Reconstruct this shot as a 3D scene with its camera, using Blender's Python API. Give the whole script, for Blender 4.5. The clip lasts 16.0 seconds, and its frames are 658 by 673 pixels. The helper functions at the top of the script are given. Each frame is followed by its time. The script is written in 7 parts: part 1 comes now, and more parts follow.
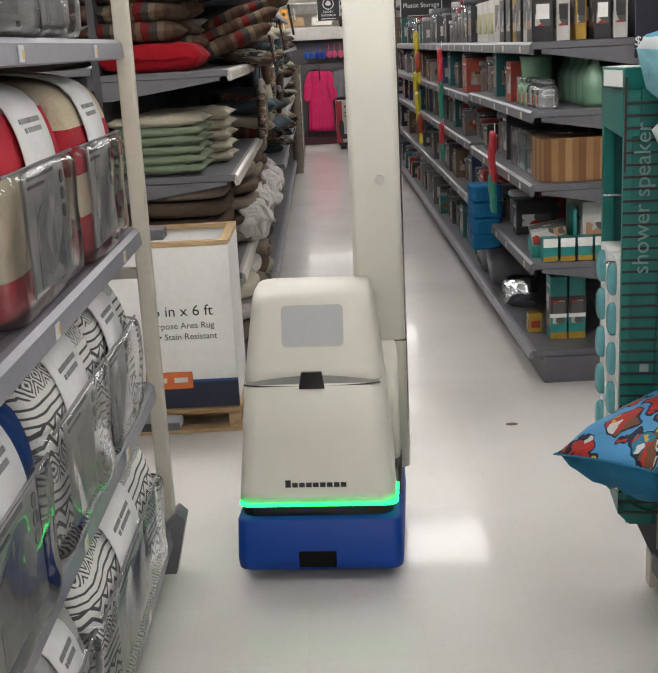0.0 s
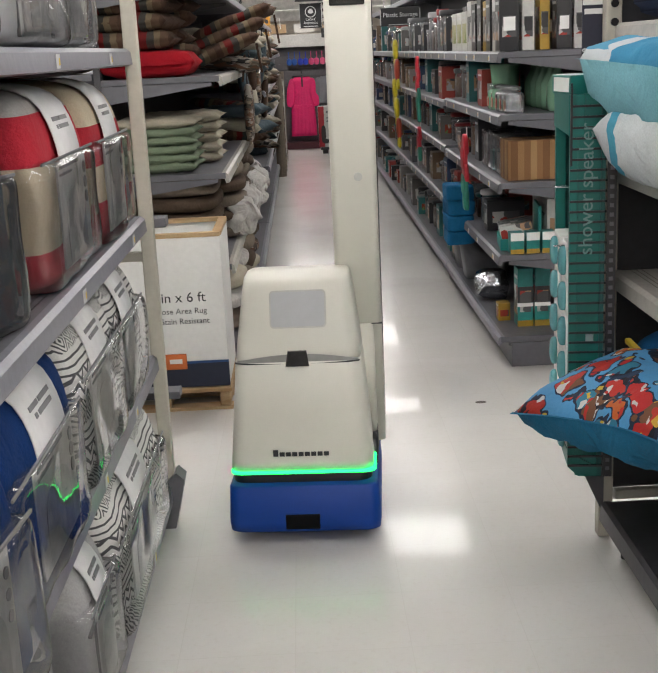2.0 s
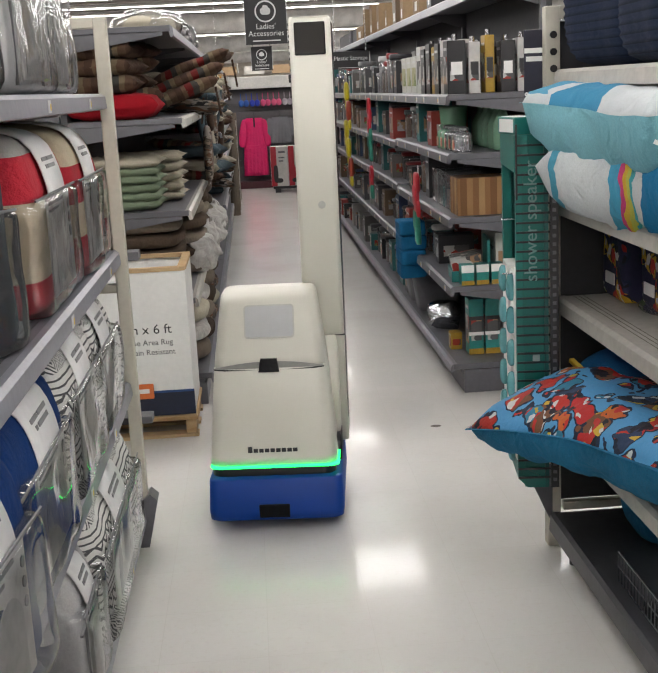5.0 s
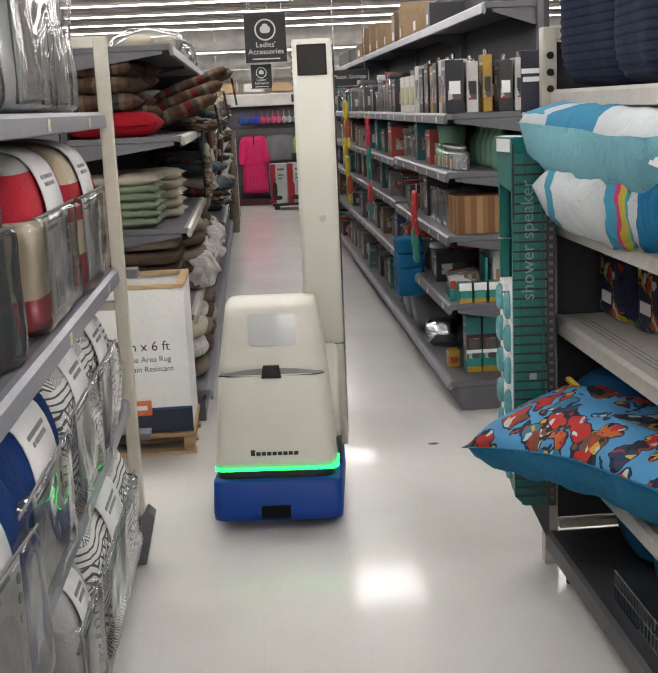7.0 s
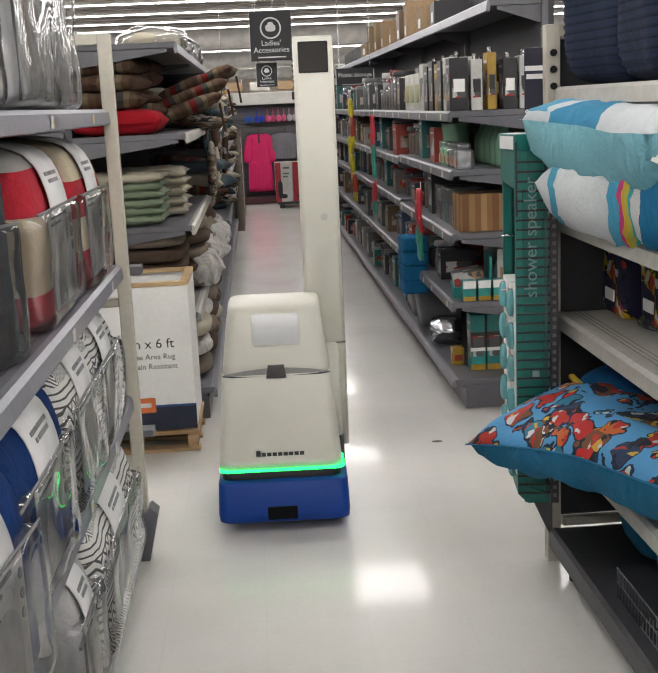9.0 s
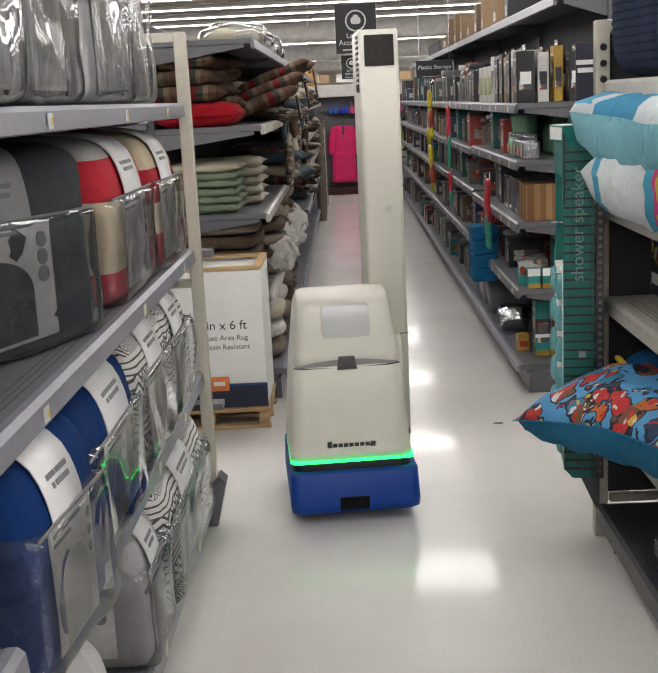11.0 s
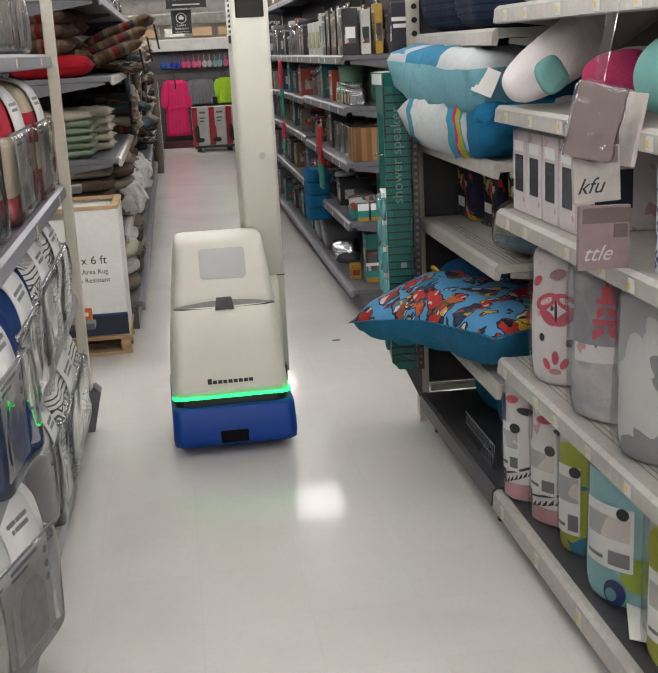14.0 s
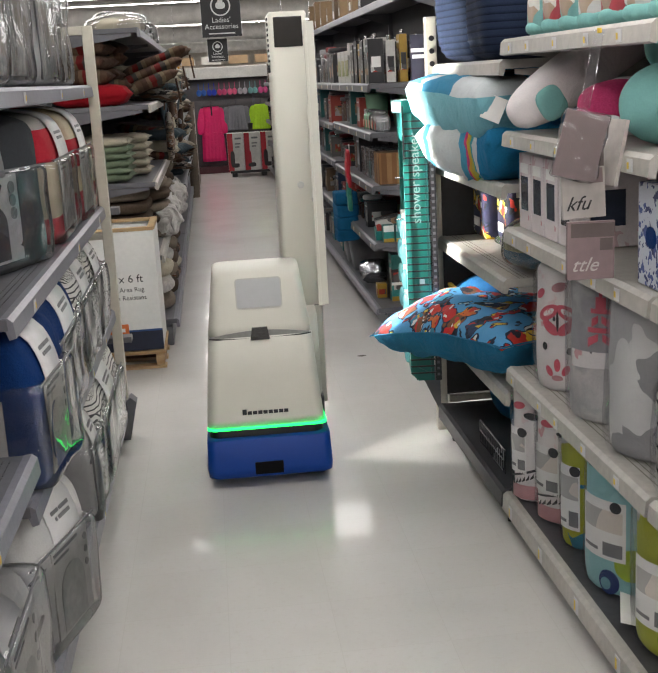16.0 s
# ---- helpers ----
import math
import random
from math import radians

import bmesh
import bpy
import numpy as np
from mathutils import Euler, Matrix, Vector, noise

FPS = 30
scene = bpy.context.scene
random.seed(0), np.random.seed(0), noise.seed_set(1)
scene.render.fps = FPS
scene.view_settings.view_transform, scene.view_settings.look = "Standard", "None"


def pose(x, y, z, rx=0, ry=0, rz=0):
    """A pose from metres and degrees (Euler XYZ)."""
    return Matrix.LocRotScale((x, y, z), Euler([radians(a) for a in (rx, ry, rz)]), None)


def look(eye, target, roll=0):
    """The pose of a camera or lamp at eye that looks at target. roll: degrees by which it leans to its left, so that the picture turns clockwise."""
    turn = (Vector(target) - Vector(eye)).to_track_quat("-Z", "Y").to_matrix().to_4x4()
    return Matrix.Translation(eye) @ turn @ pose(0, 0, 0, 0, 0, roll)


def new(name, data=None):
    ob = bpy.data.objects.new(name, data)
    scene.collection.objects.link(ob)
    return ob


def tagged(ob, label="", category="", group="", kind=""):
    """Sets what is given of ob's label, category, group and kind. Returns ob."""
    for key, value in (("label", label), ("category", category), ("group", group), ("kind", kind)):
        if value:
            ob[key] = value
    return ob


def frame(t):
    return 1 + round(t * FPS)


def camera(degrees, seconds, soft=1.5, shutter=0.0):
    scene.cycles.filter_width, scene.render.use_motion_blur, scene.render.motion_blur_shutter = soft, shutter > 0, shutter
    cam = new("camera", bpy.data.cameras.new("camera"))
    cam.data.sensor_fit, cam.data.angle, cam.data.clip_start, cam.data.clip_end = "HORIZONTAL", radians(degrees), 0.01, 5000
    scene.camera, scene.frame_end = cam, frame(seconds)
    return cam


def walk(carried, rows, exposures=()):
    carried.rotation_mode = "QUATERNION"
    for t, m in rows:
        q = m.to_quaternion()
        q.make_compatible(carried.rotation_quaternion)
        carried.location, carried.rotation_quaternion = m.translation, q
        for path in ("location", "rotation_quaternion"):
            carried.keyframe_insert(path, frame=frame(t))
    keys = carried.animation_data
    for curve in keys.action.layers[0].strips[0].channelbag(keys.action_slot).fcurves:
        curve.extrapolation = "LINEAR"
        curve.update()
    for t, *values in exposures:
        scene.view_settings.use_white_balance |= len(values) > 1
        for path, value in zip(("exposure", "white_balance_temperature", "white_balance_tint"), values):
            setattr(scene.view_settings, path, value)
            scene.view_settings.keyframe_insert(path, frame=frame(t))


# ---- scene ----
cam = camera(33.0, 16.0)
PATH = [
    (0, (-0.204, 0.533, 1.513), (-0.209, 2.467, 1.004), -3.0),
    (0.5, (-0.199, 0.41, 1.526), (-0.203, 2.35, 1.04), -3.5),
    (1, (-0.253, 0.318, 1.52), (-0.148, 2.245, 0.996), -3.3),
    (1.5, (-0.271, 0.236, 1.524), (-0.142, 2.163, 1.003), -2.6),
    (2, (-0.218, 0.14, 1.522), (-0.189, 2.076, 1.022), -2.7),
    (2.5, (-0.198, 0.048, 1.531), (-0.207, 1.993, 1.064), -2.9),
    (3, (-0.248, -0.024, 1.533), (-0.155, 1.919, 1.068), -3.2),
    (3.5, (-0.278, -0.077, 1.534), (-0.151, 1.866, 1.076), -3.0),
    (6, (-0.263, -0.093, 1.537), (-0.147, 1.858, 1.116), -2.7),
    (6.5, (-0.265, -0.098, 1.54), (-0.143, 1.855, 1.128), -2.6),
    (7, (-0.265, -0.098, 1.54), (-0.141, 1.857, 1.133), -2.6),
    (7.5, (-0.264, -0.101, 1.54), (-0.138, 1.854, 1.136), -2.6),
    (8, (-0.262, -0.096, 1.539), (-0.139, 1.859, 1.135), -2.6),
    (10.5, (-0.216, -0.208, 1.532), (-0.193, 1.749, 1.116), -2.5),
    (11, (-0.171, -0.327, 1.537), (-0.214, 1.629, 1.121), -2.8),
    (11.5, (-0.212, -0.449, 1.531), (-0.163, 1.504, 1.1), -3.4),
    (12, (-0.257, -0.559, 1.537), (-0.157, 1.389, 1.095), -3.1),
    (12.5, (-0.233, -0.672, 1.533), (-0.177, 1.279, 1.098), -2.8),
    (13, (-0.195, -0.814, 1.53), (-0.165, 1.132, 1.07), -3.0),
    (13.5, (-0.221, -0.896, 1.533), (-0.107, 1.051, 1.088), -3.0),
    (14, (-0.272, -0.971, 1.527), (-0.026, 0.948, 1.023), -2.9),
    (14.5, (-0.28, -1.025, 1.535), (-0.072, 0.907, 1.061), -2.7),
    (15, (-0.243, -1.112, 1.533), (-0.129, 0.829, 1.064), -2.5),
    (15.5, (-0.228, -1.195, 1.537), (-0.144, 0.75, 1.08), -2.9),
    (16, (-0.252, -1.229, 1.539), (-0.066, 0.709, 1.081), -3.2),
]
walk(cam, [(t, look(eye, target, roll)) for t, eye, target, roll in PATH], [(0, 0.0), (2, 0.03), (3.5, 0.02), (7, 0.03), (12.5, -0.06), (14.5, -0.02), (15.2, 0.04), (15.6, -0.02), (16, -0.27)])

# ---- world and light ----
world = bpy.data.worlds.new("world")
scene.world = world
world.use_nodes = True
world.node_tree.nodes["Background"].inputs[0].default_value = (0.9, 0.93, 1.0, 1)
world.node_tree.nodes["Background"].inputs[1].default_value = 0.15
LAMP_STRENGTH = 10.6
scene.view_settings.exposure = 0.0
rng = random.Random(7)


# ---- materials ----
def nodes_of(name):
    m = bpy.data.materials.new(name)
    m.use_nodes = True
    nt = m.node_tree
    return m, nt, nt.nodes["Principled BSDF"]


def add(nt, kind, **values):
    n = nt.nodes.new(kind)
    for k, v in values.items():
        n.inputs[k].default_value = v
    return n


def coords(nt, output="Object", scale=(1, 1, 1), shift=(0, 0, 0), turn=(0, 0, 0)):
    tc = nt.nodes.new("ShaderNodeTexCoord")
    mp = nt.nodes.new("ShaderNodeMapping")
    mp.inputs["Scale"].default_value = scale
    mp.inputs["Location"].default_value = shift
    mp.inputs["Rotation"].default_value = turn
    nt.links.new(tc.outputs[output], mp.inputs["Vector"])
    return mp.outputs["Vector"]


def mixed(nt, a, b, fac):
    """Mix of two colours (values or sockets) by a socket."""
    n = nt.nodes.new("ShaderNodeMix")
    n.data_type = "RGBA"
    for k, v in ((6, a), (7, b)):
        if isinstance(v, tuple):
            n.inputs[k].default_value = (*v[:3], 1)
        else:
            nt.links.new(v, n.inputs[k])
    if isinstance(fac, float):
        n.inputs[0].default_value = fac
    else:
        nt.links.new(fac, n.inputs[0])
    return n.outputs[2]


def ramp(nt, fac, stops, hard=False):
    n = nt.nodes.new("ShaderNodeValToRGB")
    n.color_ramp.interpolation = "CONSTANT" if hard else "LINEAR"
    e = n.color_ramp.elements
    while len(e) < len(stops):
        e.new(0.5)
    for el, (p, c) in zip(e, stops):
        el.position, el.color = p, (*c[:3], 1)
    nt.links.new(fac, n.inputs[0])
    return n.outputs[0]


def maths(nt, op, a, b=None, c=None):
    n = nt.nodes.new("ShaderNodeMath")
    n.operation = op
    for i, v in enumerate((a, b, c)):
        if v is None:
            continue
        if isinstance(v, (int, float)):
            n.inputs[i].default_value = v
        else:
            nt.links.new(v, n.inputs[i])
    return n.outputs[0]


def finish(nt, bsdf, colour, rough, metal=0.0, wear=0.25, grain=40.0, bump=0.15, spec=0.5, fold=0.0):
    """Two scales of variation on a colour, with fine relief."""
    v = coords(nt)
    big = add(nt, "ShaderNodeTexNoise", Scale=3.5, Detail=4.0)
    small = add(nt, "ShaderNodeTexNoise", Scale=grain, Detail=3.0)
    for n in (big, small):
        nt.links.new(v, n.inputs["Vector"])
    tone = ramp(nt, big.outputs["Fac"], [(0.3, (1 - wear,) * 3), (0.7, (1.0,) * 3)])
    tone2 = ramp(nt, small.outputs["Fac"], [(0.3, (1 - wear * 0.6,) * 3), (0.7, (1.0,) * 3)])
    mul = nt.nodes.new("ShaderNodeMix")
    mul.data_type, mul.blend_type = "RGBA", "MULTIPLY"
    mul.inputs[0].default_value = 1.0
    nt.links.new(tone, mul.inputs[6])
    nt.links.new(tone2, mul.inputs[7])
    mul2 = nt.nodes.new("ShaderNodeMix")
    mul2.data_type, mul2.blend_type = "RGBA", "MULTIPLY"
    mul2.inputs[0].default_value = 1.0
    if isinstance(colour, tuple):
        mul2.inputs[6].default_value = (*colour[:3], 1)
    else:
        nt.links.new(colour, mul2.inputs[6])
    nt.links.new(mul.outputs[2], mul2.inputs[7])
    nt.links.new(mul2.outputs[2], bsdf.inputs["Base Color"])
    rr = nt.nodes.new("ShaderNodeMapRange")
    rr.inputs["To Min"].default_value, rr.inputs["To Max"].default_value = max(0.02, rough - 0.08), min(1, rough + 0.1)
    nt.links.new(big.outputs["Fac"], rr.inputs[0])
    nt.links.new(rr.outputs[0], bsdf.inputs["Roughness"])
    bsdf.inputs["Metallic"].default_value = metal
    bsdf.inputs["Specular IOR Level"].default_value = spec
    height = small.outputs["Fac"]
    if fold:
        wrinkle = add(nt, "ShaderNodeTexNoise", Scale=9.0, Detail=2.0, Distortion=1.4)
        nt.links.new(v, wrinkle.inputs["Vector"])
        b0 = add(nt, "ShaderNodeBump", Strength=fold, Distance=0.03)
        nt.links.new(wrinkle.outputs["Fac"], b0.inputs["Height"])
    b = add(nt, "ShaderNodeBump", Strength=bump, Distance=0.004)
    nt.links.new(height, b.inputs["Height"])
    if fold:
        nt.links.new(b0.outputs[0], b.inputs["Normal"])
    nt.links.new(b.outputs[0], bsdf.inputs["Normal"])


def plain(name, colour, rough=0.5, metal=0.0, **kw):
    m, nt, bsdf = nodes_of(name)
    finish(nt, bsdf, colour, rough, metal, **kw)
    return m


def cloth(name, colour, **kw):
    kw = {"wear": 0.3, "grain": 220.0, "bump": 0.5, "spec": 0.15, "fold": 0.35, **kw}
    return plain(name, colour, 0.9, **kw)


def glowing(name, colour, strength):
    m, nt, bsdf = nodes_of(name)
    bsdf.inputs["Base Color"].default_value = (*colour, 1)
    bsdf.inputs["Emission Color"].default_value = (*colour, 1)
    bsdf.inputs["Emission Strength"].default_value = strength
    return m


def banded(name, stops, axis=2, scale=1.0, shift=0.0, rough=0.9, hard=True, wobble=0.0, spec=0.15, fold=0.3):
    """Bands of colour along an axis of the thing, repeating every 1 / scale metres."""
    m, nt, bsdf = nodes_of(name)
    v = coords(nt)
    sep = nt.nodes.new("ShaderNodeSeparateXYZ")
    nt.links.new(v, sep.inputs[0])
    ma = nt.nodes.new("ShaderNodeMath")
    ma.operation = "MULTIPLY_ADD"
    ma.inputs[1].default_value, ma.inputs[2].default_value = scale, shift
    if axis == 3:
        # bands run across the diagonal of the thing
        di = nt.nodes.new("ShaderNodeMath")
        di.operation = "SUBTRACT"
        nt.links.new(sep.outputs[0], di.inputs[0])
        nt.links.new(sep.outputs[1], di.inputs[1])
        nt.links.new(di.outputs[0], ma.inputs[0])
    else:
        nt.links.new(sep.outputs[axis], ma.inputs[0])
    src = ma.outputs[0]
    if wobble:
        no = add(nt, "ShaderNodeTexNoise", Scale=14.0)
        nt.links.new(v, no.inputs["Vector"])
        m3 = nt.nodes.new("ShaderNodeMath")
        m3.operation = "MULTIPLY_ADD"
        m3.inputs[1].default_value = wobble
        nt.links.new(no.outputs["Fac"], m3.inputs[0])
        nt.links.new(src, m3.inputs[2])
        src = m3.outputs[0]
    fr = nt.nodes.new("ShaderNodeMath")
    fr.operation = "FRACT"
    nt.links.new(src, fr.inputs[0])
    finish(nt, bsdf, ramp(nt, fr.outputs[0], stops, hard), rough, wear=0.25, grain=200.0, bump=0.4, spec=spec, fold=fold)
    return m


def patched(name, colours, scale=9.0, rough=0.8, ground=None, keep=0.5, spec=0.2, fold=0.3, stretch=(1, 1, 1), smooth=False, detail=False):
    """Printed patches of several colours, on a ground colour where given."""
    m, nt, bsdf = nodes_of(name)
    v = coords(nt, scale=stretch)
    wob = add(nt, "ShaderNodeTexNoise", Scale=scale * 0.8, Detail=2.0)
    nt.links.new(v, wob.inputs["Vector"])
    mx = nt.nodes.new("ShaderNodeMix")
    mx.data_type = "VECTOR"
    mx.inputs[0].default_value = 0.12
    nt.links.new(v, mx.inputs[4])
    nt.links.new(wob.outputs["Color"], mx.inputs[5])
    vo = add(nt, "ShaderNodeTexVoronoi", Scale=scale)
    nt.links.new(mx.outputs[1], vo.inputs["Vector"])
    sep = nt.nodes.new("ShaderNodeSeparateColor")
    nt.links.new(vo.outputs["Color"], sep.inputs[0])
    n = len(colours)
    col = ramp(nt, sep.outputs[0], [(i / n, c) for i, c in enumerate(colours)], not smooth)
    if detail:
        v2 = add(nt, "ShaderNodeTexVoronoi", Scale=scale * 2.7)
        nt.links.new(mx.outputs[1], v2.inputs["Vector"])
        s2 = nt.nodes.new("ShaderNodeSeparateColor")
        nt.links.new(v2.outputs["Color"], s2.inputs[0])
        small = ramp(nt, s2.outputs[0], [(0.0, (0.02, 0.02, 0.03)), (0.35, (0.6, 0.6, 0.58)), (0.6, (0.5, 0.04, 0.03)), (0.8, (0.6, 0.4, 0.05))], True)
        pick = ramp(nt, s2.outputs[1], [(0.0, (0, 0, 0)), (0.55, (1, 1, 1))], True)
        col = mixed(nt, col, small, pick)
    if ground:
        cut = nt.nodes.new("ShaderNodeMath")
        cut.operation = "LESS_THAN"
        cut.inputs[1].default_value = keep
        nt.links.new(sep.outputs[1], cut.inputs[0])
        near = nt.nodes.new("ShaderNodeMath")
        near.operation = "LESS_THAN"
        near.inputs[1].default_value = 0.60 if detail else 0.5
        if detail:
            rim = maths(nt, "GREATER_THAN", vo.outputs["Distance"], 0.53)
            col = mixed(nt, col, (0.02, 0.03, 0.06), rim)
        nt.links.new(vo.outputs["Distance"], near.inputs[0])
        both = nt.nodes.new("ShaderNodeMath")
        both.operation = "MULTIPLY"
        nt.links.new(cut.outputs[0], both.inputs[0])
        nt.links.new(near.outputs[0], both.inputs[1])
        col = mixed(nt, ground, col, both.outputs[0])
    finish(nt, bsdf, col, rough, wear=0.15, grain=200.0, bump=0.3, spec=spec, fold=fold)
    return m


def woven(name, light, dark, row=0.055, repeat=0.06, fold=0.2):
    """Black and white rows of diamonds, zigzags and stripes, each row of another kind."""
    m, nt, bsdf = nodes_of(name)
    v = coords(nt)
    no = add(nt, "ShaderNodeTexNoise", Scale=6.0)
    nt.links.new(v, no.inputs["Vector"])
    sep = nt.nodes.new("ShaderNodeSeparateXYZ")
    nt.links.new(v, sep.inputs[0])
    zz = maths(nt, "MULTIPLY_ADD", no.outputs["Fac"], 0.5, maths(nt, "MULTIPLY", sep.outputs[2], 1 / row))
    yy = maths(nt, "MULTIPLY_ADD", no.outputs["Fac"], 0.3, maths(nt, "MULTIPLY", sep.outputs[1], 1 / repeat))
    tri = maths(nt, "MULTIPLY", maths(nt, "ABSOLUTE", maths(nt, "SUBTRACT", maths(nt, "FRACT", yy), 0.5)), 2.0)
    up = maths(nt, "FRACT", zz)
    half = maths(nt, "MULTIPLY", maths(nt, "ABSOLUTE", maths(nt, "SUBTRACT", up, 0.5)), 2.0)
    diamond = maths(nt, "LESS_THAN", maths(nt, "FRACT", maths(nt, "MULTIPLY", maths(nt, "ADD", tri, half), 2.0)), 0.42)
    chevron = maths(nt, "LESS_THAN", maths(nt, "FRACT", maths(nt, "MULTIPLY_ADD", tri, 0.8, maths(nt, "MULTIPLY", up, 2.0))), 0.38)
    stripe = maths(nt, "LESS_THAN", maths(nt, "FRACT", maths(nt, "MULTIPLY", up, 3.0)), 0.3)
    kind = maths(nt, "FRACT", maths(nt, "MULTIPLY", maths(nt, "FLOOR", zz), 0.3819))
    pick1 = maths(nt, "LESS_THAN", kind, 0.36)
    pick2 = maths(nt, "GREATER_THAN", kind, 0.72)
    a = mixed(nt, chevron, diamond, pick1)
    a = mixed(nt, a, stripe, pick2)
    finish(nt, bsdf, mixed(nt, light, dark, a), 0.85, wear=0.2, grain=200.0, bump=0.4, spec=0.2, fold=fold)
    return m


def film_plastic(name, haze=0.05, tint=(0.97, 0.98, 1.0), bump=0.3, rough=0.06, scale=7.0, gloss=1.3):
    """Thin clear vinyl: see-through, with a gloss that grows at grazing angles and creases that catch the light."""
    m, nt, bsdf = nodes_of(name)
    bsdf.inputs["Base Color"].default_value = (*[c * 0.8 for c in tint], 1)
    bsdf.inputs["Roughness"].default_value = 0.4
    v = coords(nt, scale=(1, 1, 0.5))
    soft = add(nt, "ShaderNodeTexNoise", Scale=scale, Detail=2.0, Distortion=0.8)
    crease = add(nt, "ShaderNodeTexNoise", Scale=scale * 2.2, Detail=3.0, Distortion=1.2)
    crease.noise_type = "RIDGED_MULTIFRACTAL"
    where = add(nt, "ShaderNodeTexNoise", Scale=3.0, Detail=1.0)
    for n in (soft, crease, where):
        nt.links.new(v, n.inputs["Vector"])
    b1 = add(nt, "ShaderNodeBump", Strength=bump, Distance=0.02)
    nt.links.new(soft.outputs["Fac"], b1.inputs["Height"])
    b2 = add(nt, "ShaderNodeBump", Distance=0.011)
    nt.links.new(ramp(nt, where.outputs["Fac"], [(0.38, (0, 0, 0)), (0.58, (bump, bump, bump))]), b2.inputs["Strength"])
    nt.links.new(crease.outputs["Fac"], b2.inputs["Height"])
    nt.links.new(b1.outputs[0], b2.inputs["Normal"])
    nt.links.new(b2.outputs[0], bsdf.inputs["Normal"])
    tr = nt.nodes.new("ShaderNodeBsdfTransparent")
    tr.inputs[0].default_value = (*tint, 1)
    milky = nt.nodes.new("ShaderNodeMixShader")
    milky.inputs[0].default_value = haze
    nt.links.new(tr.outputs[0], milky.inputs[1])
    nt.links.new(bsdf.outputs[0], milky.inputs[2])
    gl = nt.nodes.new("ShaderNodeBsdfGlossy")
    gl.inputs["Roughness"].default_value = rough
    nt.links.new(b2.outputs[0], gl.inputs["Normal"])
    fr = add(nt, "ShaderNodeFresnel", IOR=1.5)
    nt.links.new(b2.outputs[0], fr.inputs["Normal"])
    amount = nt.nodes.new("ShaderNodeMath")
    amount.operation = "MULTIPLY_ADD"
    amount.use_clamp = True
    amount.inputs[1].default_value, amount.inputs[2].default_value = gloss, 0.015
    nt.links.new(fr.outputs[0], amount.inputs[0])
    mx = nt.nodes.new("ShaderNodeMixShader")
    nt.links.new(amount.outputs[0], mx.inputs[0])
    nt.links.new(milky.outputs[0], mx.inputs[1])
    nt.links.new(gl.outputs[0], mx.inputs[2])
    nt.links.new(mx.outputs[0], nt.nodes["Material Output"].inputs[0])
    return m


def varied(name, colours, rough=0.45, spec=0.5, panel=True):
    """Packs whose colour changes from one to the next, with a printed panel."""
    m, nt, bsdf = nodes_of(name)
    oi = nt.nodes.new("ShaderNodeObjectInfo")
    n = len(colours)
    col = ramp(nt, oi.outputs["Random"], [(i / n, c) for i, c in enumerate(colours)], True)
    if panel:
        v = coords(nt)
        vo = add(nt, "ShaderNodeTexVoronoi", Scale=16.0)
        vo.distance = "CHEBYCHEV"
        nt.links.new(v, vo.inputs["Vector"])
        sep = nt.nodes.new("ShaderNodeSeparateColor")
        nt.links.new(vo.outputs["Color"], sep.inputs[0])
        pr = ramp(nt, sep.outputs[0], [(0.0, (0.75, 0.74, 0.7)), (0.25, (0.08, 0.08, 0.09)), (0.42, (0.5, 0.38, 0.28)), (0.55, (0.2, 0.3, 0.3)), (0.66, (0.8, 0.8, 0.8))], True)
        cut = ramp(nt, sep.outputs[1], [(0.0, (0, 0, 0)), (0.62, (1, 1, 1))], True)
        col = mixed(nt, col, pr, cut)
    finish(nt, bsdf, col, rough, wear=0.15, spec=spec)
    return m


